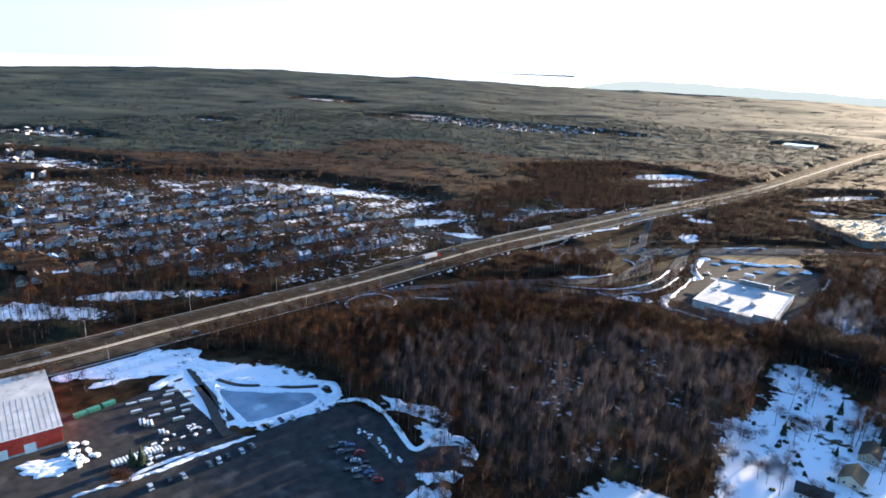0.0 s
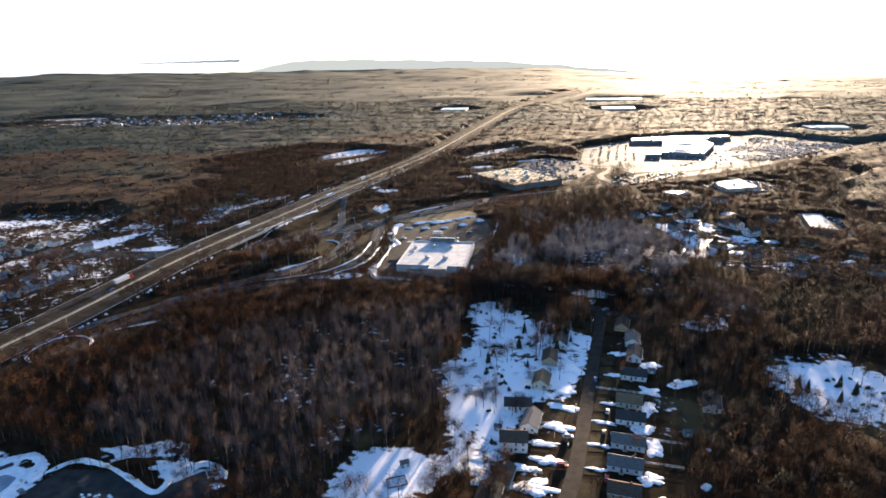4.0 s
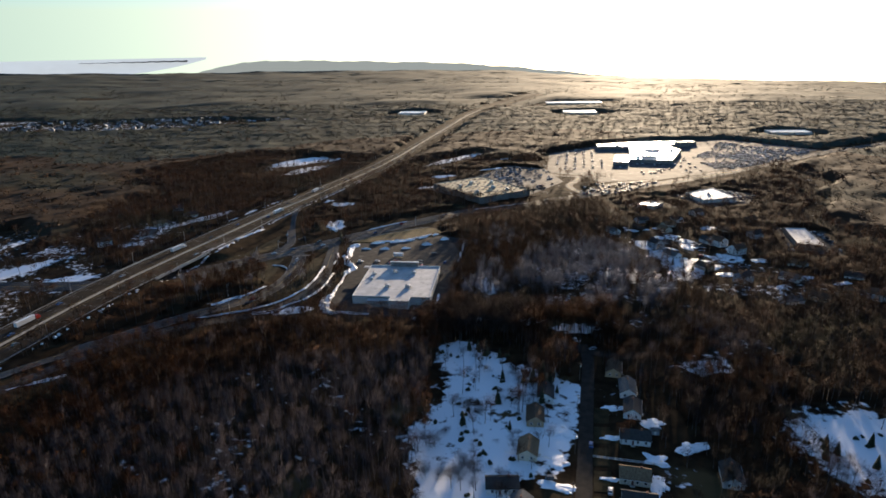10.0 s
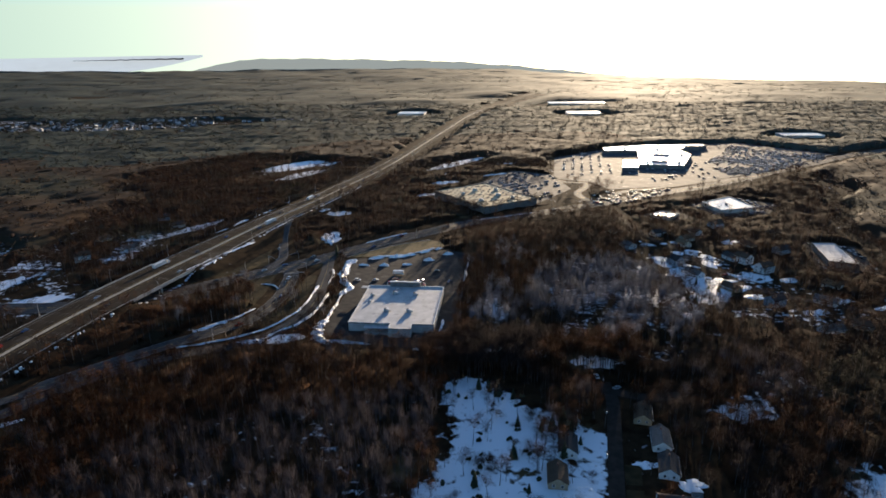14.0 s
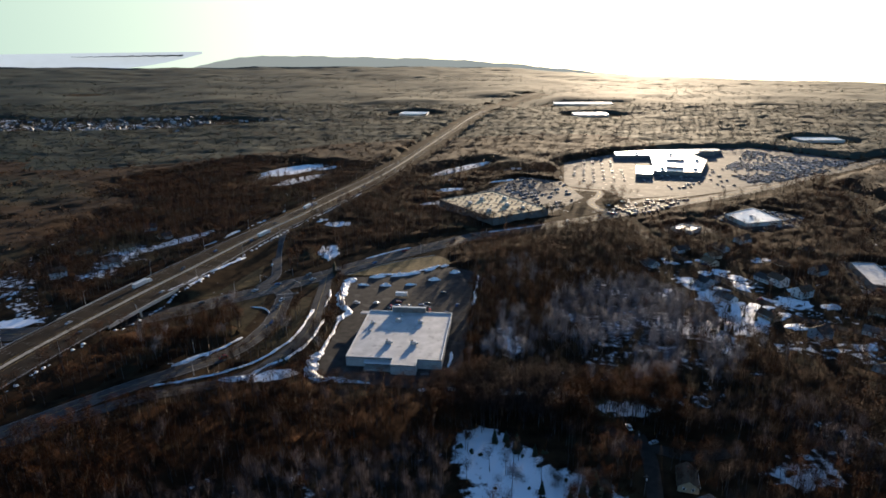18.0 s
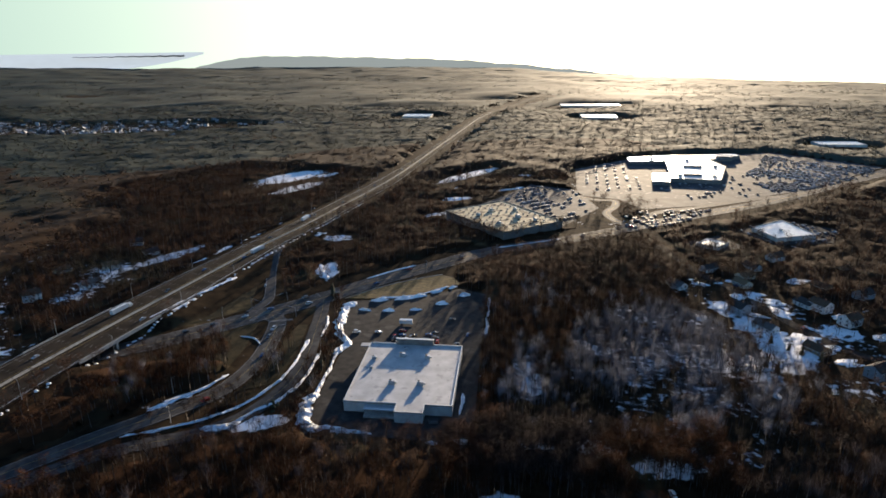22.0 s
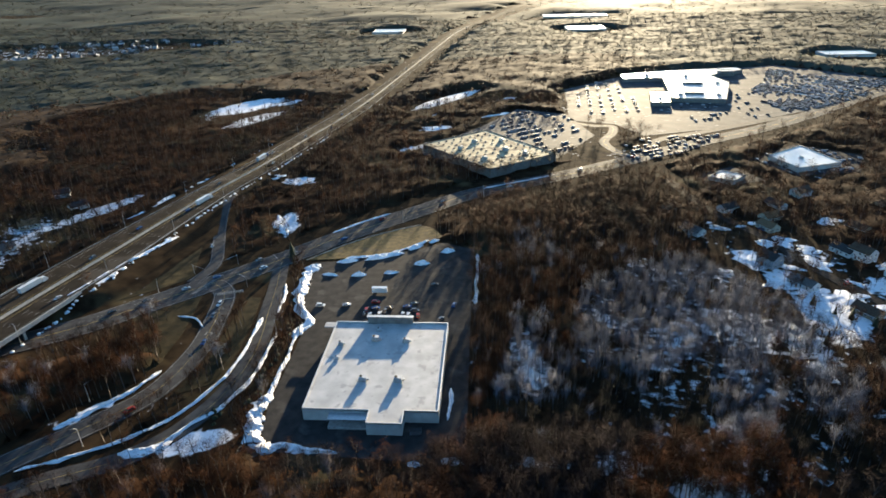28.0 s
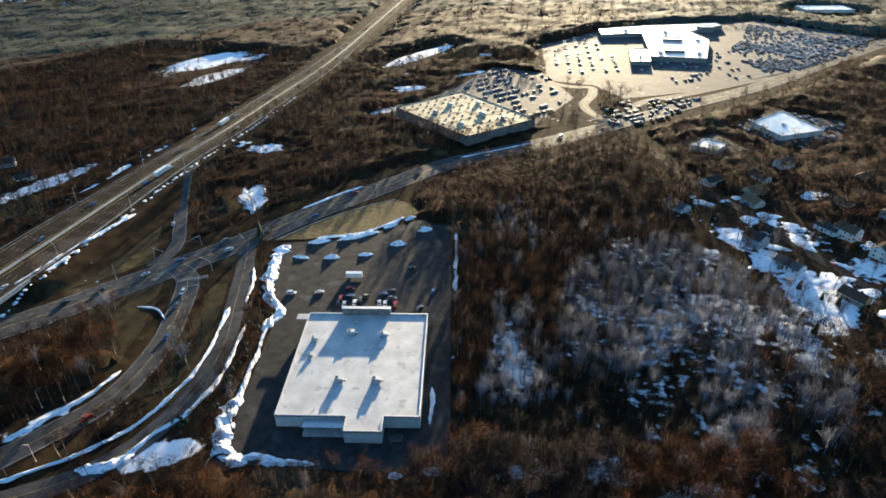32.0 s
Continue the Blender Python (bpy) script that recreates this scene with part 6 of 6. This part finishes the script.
for x, y, a in ((99, -203, 5), (176, -140, 0), (184, -196, 5), (62, -235, 30)):
    o = thing("garden_shed", "small grey garden shed with a snowy roof", "shed", "garden sheds", at=pose(x, y, float(height(x, y)), 0, 0, a))
    w_, r_ = gable(3.6, 2.6, 2.1, 0.8, 0.2)
    part("wall", tidy(*w_, "wall", WALLS[2]), o), part("roof", tidy(*r_, "roof", ROOFS[2]), o)
    part("door", tidy(*box(-0.5, -1.36, 0, 0.5, -1.3, 1.9), "door", M_TRIM), o)
for i, y in enumerate((-255, -222, -190, -158, -126, -94, -64)):
    x = float(np.interp(y, STREET[:, 1], STREET[:, 0])) - 4.4
    o = thing("utility_pole", "weathered wooden utility pole beside the street", "utility pole", "utility poles", at=pose(x, y, 0))
    part("pole", tidy(*tube([(0, 0, -0.3), (0, 0, 10.5)], 0.17, 0.11), "pole", M_BARK), o)
    part("crossarm", tidy(*box(-1.1, -0.06, 9.6, 1.1, 0.06, 9.75), "crossarm", M_BARK), o)
    part("transformer", tidy(*tube([(0.32, 0, 7.8), (0.32, 0, 8.7)], 0.24, 0.24, 10), "transformer", M_STEEL), o)
for i, (x, y, a) in enumerate([(146, -232, 82), (147, -200, 82), (150, -182, 82), (131, -205, 8), (127, -176, 4), (146, -152, 84), (128, -226, 6), (141, -250, 82), (158, -58, 30), (149, -47, 100), (275, 146, 30), (250, 190, -55), (268, 118, 30), (290, 108, 30)]):
    put_car((i * 5 + 3) % 6, x, y, 0.15, a)

# ---- single trees and shrubs ----
LONE = []
for i in range(5):
    arr, bars = tree_array(rng.uniform(9, 13), rng.uniform(3.4, 4.6), 8, 330, 0.05, 0.2)
    t_ = thing("bare_tree", "bare brown deciduous tree with fine spreading twigs", "tree", "garden trees")
    for nm, a_, mt in (("trunk", arr[:bars], M_BARK), ("crown", arr[bars:], M_TWIG)):
        v_ = a_.reshape(-1, 3)
        part(nm, soup(nm, v_, np.arange(len(v_)).reshape(-1, 3), mt), t_)
    LONE.append(t_)
FIRS = []
for i in range(4):
    h_ = rng.uniform(7, 12)
    arr = fir_array(h_, h_ * 0.26, 260)
    t_ = thing("fir_tree", "dark green evergreen tree with drooping branches", "tree", "evergreens")
    v_ = arr.reshape(-1, 3)
    part("trunk", tidy(*tube([(0, 0, -0.3), (0, 0, h_ * 0.9)], 0.2, 0.04, 6), "trunk", M_BARK), t_)
    part("crown", soup("crown", v_, np.arange(len(v_)).reshape(-1, 3), M_NEEDLE), t_)
    FIRS.append(t_)
SHRUBS = []
for i in range(3):
    arr = np.concatenate([fir_array(rng.uniform(1.4, 2.4), 1.3, 60) + (*rng.uniform(-0.9, 0.9, 2), 0) for _ in range(3)])
    t_ = thing("shrub", "low dark evergreen shrub", "shrub", "shrubs")
    v_ = arr.reshape(-1, 3)
    part("foliage", soup("foliage", v_, np.arange(len(v_)).reshape(-1, 3), M_NEEDLE), t_)
    SHRUBS.append(t_)
BRUSH = []
for i in range(3):
    arr, bars = tree_array(rng.uniform(4.0, 5.5), rng.uniform(2.8, 3.6), 9, 320, 0.05, 0.07)
    t_ = thing("brush", "tangled brown leafless brush", "bush", "brush")
    v_ = arr.reshape(-1, 3)
    part("crown", soup("crown", v_, np.arange(len(v_)).reshape(-1, 3), M_TWIG), t_)
    BRUSH.append(t_)
SPARE |= set(LONE) | set(FIRS) | set(SHRUBS) | set(BRUSH)


def put_plant(kinds, x, y, size=1.0):
    tpl = kinds[int(rng.integers(len(kinds)))]
    m = pose(x, y, float(height(x, y)), 0, 0, rng.uniform(0, 360)) @ Matrix.Diagonal((size, size, size, 1))
    if tpl in SPARE:
        SPARE.discard(tpl)
        tpl.matrix_basis = m
        return tpl
    ob = copy_thing(tpl, m)
    ob.matrix_basis = m
    return ob


for x, y in [(rng.uniform(74, 128), rng.uniform(-255, -50)) for _ in range(26)]:
    if clearing(np.array([x]), np.array([y]), 1.0)[0]:
        put_plant(LONE, x, y, rng.uniform(0.5, 1.0))
for x, y in [(rng.uniform(160, 186), rng.uniform(-255, -80)) for _ in range(18)] + [(rng.uniform(236, 310), rng.uniform(-180, -110)) for _ in range(12)] + [(rng.uniform(215, 330), rng.uniform(20, 230)) for _ in range(26)]:
    put_plant(LONE, x, y, rng.uniform(0.5, 1.0))
for x, y in [(244, -153), (250, -150), (247, -146), (268, -142), (272, -150), (262, -158), (104, -72), (96, -70), (122, -98), (86, -64), (246, 86), (252, 82), (240, 96), (260, 76),
             (106, -96), (117, -99), (127, -96), (131, -98), (91, -63), (92, -66), (110, -142), (126, -118), (134, -108), (104, -120), (88, -140), (-112, -349), (-114, -352), (-45, 140), (-47, 146), (300, 60), (230, 60), (226, 66), (-340, -60), (-350, -90), (-330, -100), (-300, -120), (-296, -112), (-310, -140)]:
    put_plant(FIRS, x, y, rng.uniform(0.6, 1.15))
for x, y in [(-25 + rng.uniform(-2, 2), 6 + 4.2 * k) for k in range(17)] + [(rng.uniform(74, 118), rng.uniform(-250, -60)) for _ in range(22)] + [(76, -72), (84, -123), (75, -139), (70, -138), (102, -107), (112, -116), (113, -115), (111, -117.5), (95, -152), (73, -60), (70, -69), (93, -189), (97, -163), (102, -168), (75, -140), (97, -155), (119, -175), (88, -132), (80, -74), (87, -95), (90, -128)] + [(-38 + rng.uniform(-4, 4), rng.uniform(-4, 6)) for _ in range(6)] + [(rng.uniform(236, 300), rng.uniform(-175, -115)) for _ in range(20)]:
    put_plant(SHRUBS, x, y, rng.uniform(0.6, 1.1))
for x, y, n_, r_, sz in [(82, -178, 5, 4, 1.0), (91, -175, 4, 4, 1.1), (94, -127, 5, 4, 1.1), (84, -122, 3, 3, 0.8), (89, -223, 3, 4, 1.1), (97, -88, 4, 5, 1.0), (110, -118, 4, 4, 1.1), (91, -127, 6, 4, 1.4), (89, -175, 8, 5, 1.6), (77, -178, 6, 5, 1.4), (105, -116, 5, 4, 1.0), (112, -90, 6, 3, 1.3), (119, -95, 5, 3, 1.4), (130, -88, 6, 3, 1.4), (138, -94, 5, 3, 1.2), (106, -180, 5, 4, 1.2), (136, -134, 3, 3, 0.9), (114, -150, 4, 5, 1.0), (80, -150, 4, 4, 1.0), (72, -160, 6, 5, 1.6), (70, -110, 5, 5, 1.5), (-105, -360, 6, 3, 1.5), (83, -247, 8, 6, 1.8), (66, -216, 5, 4, 1.3), (43, -252, 5, 5, 1.3), (76, -205, 4, 6, 1.2),
                             (100, -150, 3, 5, 0.8), (250, -150, 4, 6, 1.0), (280, -160, 4, 6, 1.0), (236, -130, 4, 5, 1.2), (-8, -276, 5, 5, 0.9), (-80, -254, 4, 4, 0.9), (-62, -254, 5, 4, 0.9), (-46, -260, 5, 4, 0.9), (-30, -256, 5, 4, 1.0), (-16, -250, 5, 4, 1.0), (-96, -300, 4, 2, 0.6), (-104, -330, 4, 2, 0.6), (-103, -360, 4, 2.5, 1.2), (-110, 30, 6, 9, 1.2), (-98, 30, 5, 6, 1.2), (-116, 10, 6, 8, 1.2), (-60, 216, 8, 9, 1.2), (-30, 222, 6, 9, 1.2), (-85, 250, 6, 8, 1.2)]:
    for _ in range(n_):
        put_plant(BRUSH, x + rng.normal(0, r_ * 0.6), y + rng.normal(0, r_ * 0.6), sz * rng.uniform(0.6, 1.1))
ring = thing("round_tank", "round dark concrete tank rim set in the ground", "tank", at=pose(-16, -18.5, 0))
n_ = 28
for k in range(n_):
    a0, a1 = 6.2832 * k / n_, 6.2832 * (k + 0.94) / n_
    part("rim_stone", tidy(*slab([(r_ * math.cos(a), r_ * math.sin(a)) for r_, a in ((4.6, a0), (4.6, a1), (4.0, a1), (4.0, a0))], 0.9, 1.1), "rim_stone", M_DITCH), ring)
part("floor", tidy(*slab([(4 * math.cos(6.2832 * k / 24), 4 * math.sin(6.2832 * k / 24)) for k in range(24)], 0.12, 0.2), "floor", M_DITCH), ring)
tr = thing("dumpster", "grey steel dumpster behind the store", "dumpster", at=pose(46, -6, 0.15, 0, 0, 8))
part("bin", tidy(*box(-2.2, -1.1, 0.15, 2.2, 1.1, 1.7, -0.08), "bin", M_STEEL), tr)
part("lid", tidy(*box(-2.25, -1.15, 1.7, 2.25, 1.15, 1.8), "lid", M_DARK), tr)

# ---- parked cars of the mall, far buildings ----
M_CARS = shader("parked car paint", (0.02, 0.02, 0.024), (0.40, 0.40, 0.41), 0.25, 0.55, 2.0, island=0.9, spec=0.08)


def car_rows(name, poly, skip, step_, gap, turn, fill, label):
    v, f = [], []
    c, s = math.cos(radians(turn)), math.sin(radians(turn))
    xs, ys = [p[0] for p in poly], [p[1] for p in poly]
    cx, cy = sum(xs) / len(xs), sum(ys) / len(ys)
    for i in range(-60, 60):
        for j in range(-30, 30):
            x, y = cx + i * step_ * c - j * gap * s, cy + i * step_ * s + j * gap * c
            q = (np.array([x]), np.array([y]))
            if not inside(*q, poly)[0] or any(inside(*q, k)[0] for k in skip) or rng.uniform() > fill * (0.6 + 0.8 * noise.noise((x / 40, y / 40, 1.0))):
                continue
            for b in (box(-0.85, -2.2, 0.2, 0.85, 2.2, 0.85, 0.1), box(-0.75, -1.5, 0.85, 0.75, 1.0, 1.4, 0.2)):
                n_v = len(v)
                v += [(x + a * c - b_ * s, y + a * s + b_ * c, 0.14 + z) for a, b_, z in b[0]]
                f += [tuple(n_v + k for k in q_) for q_ in b[1]]
    return tagged(new(name, tidy(v, f, name, M_CARS)), label, "cars", kind="stuff")


MALLOUT = [(250, 676), (268, 610), (254, 532), (286, 530), (290, 553), (350, 542), (392, 650), (384, 694), (440, 734), (436, 764), (318, 746), (250, 722)]
car_rows("mall_cars", [(385, 596), (440, 680), (481, 775), (518, 714), (594, 672), (560, 616), (457, 536), (400, 500)], [MALLOUT], 2.9, 9.0, -53, 0.85, "long rows of parked cars beside the mall")
car_rows("front_cars", [(250, 512), (290, 470), (380, 490), (376, 600), (350, 545), (288, 560)], [MALLOUT], 2.9, 13.0, 24, 0.22, "scattered parked cars before the mall")
car_rows("west_cars", [(193, 668), (172, 567), (178, 505), (246, 515), (250, 640), (225, 710)], [MALLOUT], 2.9, 13.0, 84, 0.5, "parked cars in the lot beside the mall")
car_rows("shop_cars", [(100, 400), (136, 350), (174, 418), (158, 498), (108, 526), (74, 455)], [WS], 2.9, 13.0, 36, 0.5, "rows of parked cars beside the large shop")
car_rows("dealer_cars", [(186, 330), (240, 350), (300, 420), (250, 412), (205, 400)], [], 3.1, 8.0, 30, 0.75, "crowded rows of cars beside the main road")
car_rows("plaza_cars", PLAZA, [[(308, 340), (320, 298), (366, 316), (352, 370)]], 2.9, 9.0, 20, 0.6, "parked cars round a flat building")
car_rows("east_cars", EASTLOT, [[(352, 136), (384, 128), (386, 198), (360, 196)]], 2.9, 9.0, 0, 0.7, "parked cars beside a long low building")
for i in range(8):
    bank("snow_bank", [(424 + 15 * i, 634 + 12 * i), (446 + 15 * i, 603 + 12 * i), (468 + 14 * i, 572 + 11 * i)], 0.9, 0.4, 120 + i, LBL)
for x0, y0, x1, y1, h in ((-191, 1270, -121, 1330, 4), (215, 1550, 382, 1610, 4), (245, 1262, 330, 1330, 4), (605, 862, 680, 900, 4)):
    flat_shop("warehouse", [(x0, y0), (x1, y0), (x1, y1), (x0, y1)], h, "far flat-roofed white warehouse among woods", M_ROOFWET, M_WALLPALE)
blocks = []
for i in range(210):
    far_west = i < 130
    x, y = (rng.uniform(-1080, -600), rng.uniform(930, 1200)) if far_west else (rng.uniform(-1430, -800), rng.uniform(-170, 80))
    if i > 190:
        x, y = rng.uniform(-540, -360), rng.uniform(1080, 1150)
    l_, w_ = rng.uniform(7, 12), rng.uniform(6, 9)
    z = float(height(x, y))
    wl_, rf_ = gable(l_, w_, rng.uniform(3, 5.5), 2.6, 0.4)
    a = rng.uniform(0, 3.14)
    for blk in (wl_, rf_):
        blocks.append(([(x + p[0] * math.cos(a) - p[1] * math.sin(a), y + p[0] * math.sin(a) + p[1] * math.cos(a), z + p[2]) for p in blk[0]], blk[1]))
tagged(new("far_town", tidy(*merge(*blocks), "far_town", shader("far house", (0.05, 0.048, 0.048), (0.42, 0.42, 0.43), 0.2, 0.9, 2.0, island=0.8, spec=0.1))), "far scattered houses with pale walls and roofs", "houses", kind="stuff")

for x, y, z in [(94, -126, 1.2), (96, -128, 0.9), (89, -178, 1.3), (81, -178, 1.1), (81, -173, 1.0), (96, -90, 1.0), (88, -93, 0.9), (85, -122, 0.8), (104, -100, 0.9), (124, -92, 1.2), (110, -84, 1.1), (100, -70, 1.0), (118, -85, 1.1), (134, -86, 1.2)]:
    put_plant(BRUSH, x, y, z)

for i, row in enumerate([(22, 588, 62, 10, 56), (78, 505, 14, 6, 30), (12, 503, 10, 6, 30), (100, 590, 10, 6, 30), (16, 450, 16, 5, 5), (-236, 565, 52, 9, 60), (-196, 500, 40, 7, 62), (-176, 580, 26, 7, 50), (-100, 285, 8, 5, 30), (-72, 200, 4, 14, 10), (-75, 280, 9, 4, 20), (-34, 232, 10, 2.5, 20), (228, 148, 7, 5, 30), (236, 121, 9, 6, 10), (247, 137, 7, 3, -40), (267, 158, 7, 4, 20), (256, 169, 4, 6, 10), (249, 86, 12, 9, 40), (291, 115, 8, 5, 30), (275, 117, 7, 2, -45), (274, 74, 7, 5, 20), (219, 64, 8, 6, 30),
                         (218, 41, 4, 7, 0), (242, 108, 5, 5, 0), (300, 140, 6, 4, 20), (312, 110, 8, 4, 30), (330, 70, 8, 5, 20), (345, 105, 9, 4, 35), (215, 200, 7, 2, 20), (240, 196, 4, 2, 0), (305, 50, 7, 4, 30), (352, 60, 8, 3, 20), (262, 214, 5, 3, 10), (325, 150, 7, 3, 30), (231, 118, 8, 6, 20), (246, 170, 7, 5, 40), (258, 175, 6, 4, 0), (264, 143, 6, 9, 10), (266, 163, 5, 4, 0), (287, 157, 5, 4, 30), (262, 103, 11, 7, 30), (270, 90, 8, 5, 20), (236, 74, 9, 7, 10), (220, 73, 5, 5, 0), (219, 38, 3, 7, 20), (208, 131, 4, 4, 0), (205, 193, 7, 4, 20), (224, 193, 7, 3, -30), (251, 201, 6, 3, 0), (293, 150, 5, 5, 0)]):
    snow_patch(*row, 81 + i * 1.37, 0.5)

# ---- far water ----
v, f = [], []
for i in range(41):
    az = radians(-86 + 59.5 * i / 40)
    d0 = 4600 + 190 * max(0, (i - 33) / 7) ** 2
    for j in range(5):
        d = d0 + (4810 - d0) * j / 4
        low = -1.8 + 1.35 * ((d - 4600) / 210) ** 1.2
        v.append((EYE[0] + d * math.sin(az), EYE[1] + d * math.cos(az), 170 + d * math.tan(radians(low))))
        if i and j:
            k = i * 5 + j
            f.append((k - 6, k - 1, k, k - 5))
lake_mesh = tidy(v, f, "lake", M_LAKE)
tagged(new("lake", lake_mesh), "far water of a broad bay, glowing for its sky reflection", "water", kind="structure")
v, f = [], []
for i in range(31):
    t = i / 30
    az, d = radians(-36 + 8 * t), 4745
    half, z = 1 + 4 * t, 170 + 4745 * math.tan(radians(-0.72))
    for k, (e, h) in enumerate(((-6, z - half), (-9, z + half * 0.4), (0, z + half), (9, z))):
        v.append((EYE[0] + (d + e) * math.sin(az), EYE[1] + (d + e) * math.cos(az), h + 1.5 * math.sin(i * 1.7)))
        if i and k:
            f.append((i * 4 + k - 5, i * 4 + k - 1, i * 4 + k, i * 4 + k - 4))
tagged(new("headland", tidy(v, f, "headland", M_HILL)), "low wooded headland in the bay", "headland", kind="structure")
# haze put into the ridge's own pale colour and emission
M_HAZE = shader("far ridge, haze as colour and glow", (0.06, 0.066, 0.058), (0.09, 0.096, 0.084), 0.002, 0.95, 5.0, spec=0.0)
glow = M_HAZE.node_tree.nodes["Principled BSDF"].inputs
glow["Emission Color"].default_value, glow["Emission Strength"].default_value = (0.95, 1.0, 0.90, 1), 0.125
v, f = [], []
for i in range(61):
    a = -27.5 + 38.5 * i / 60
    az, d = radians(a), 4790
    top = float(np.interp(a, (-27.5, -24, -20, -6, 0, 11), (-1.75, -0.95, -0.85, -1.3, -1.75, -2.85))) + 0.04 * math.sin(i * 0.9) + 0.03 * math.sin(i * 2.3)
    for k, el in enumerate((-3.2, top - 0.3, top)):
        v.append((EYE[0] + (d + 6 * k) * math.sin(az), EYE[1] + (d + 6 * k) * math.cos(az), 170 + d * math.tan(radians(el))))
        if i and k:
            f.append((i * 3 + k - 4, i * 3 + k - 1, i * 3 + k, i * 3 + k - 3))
tagged(new("backdrop", tidy(v, f, "backdrop", M_HAZE)), "pale far ridge, its haze given as glow", "distance", kind="structure")
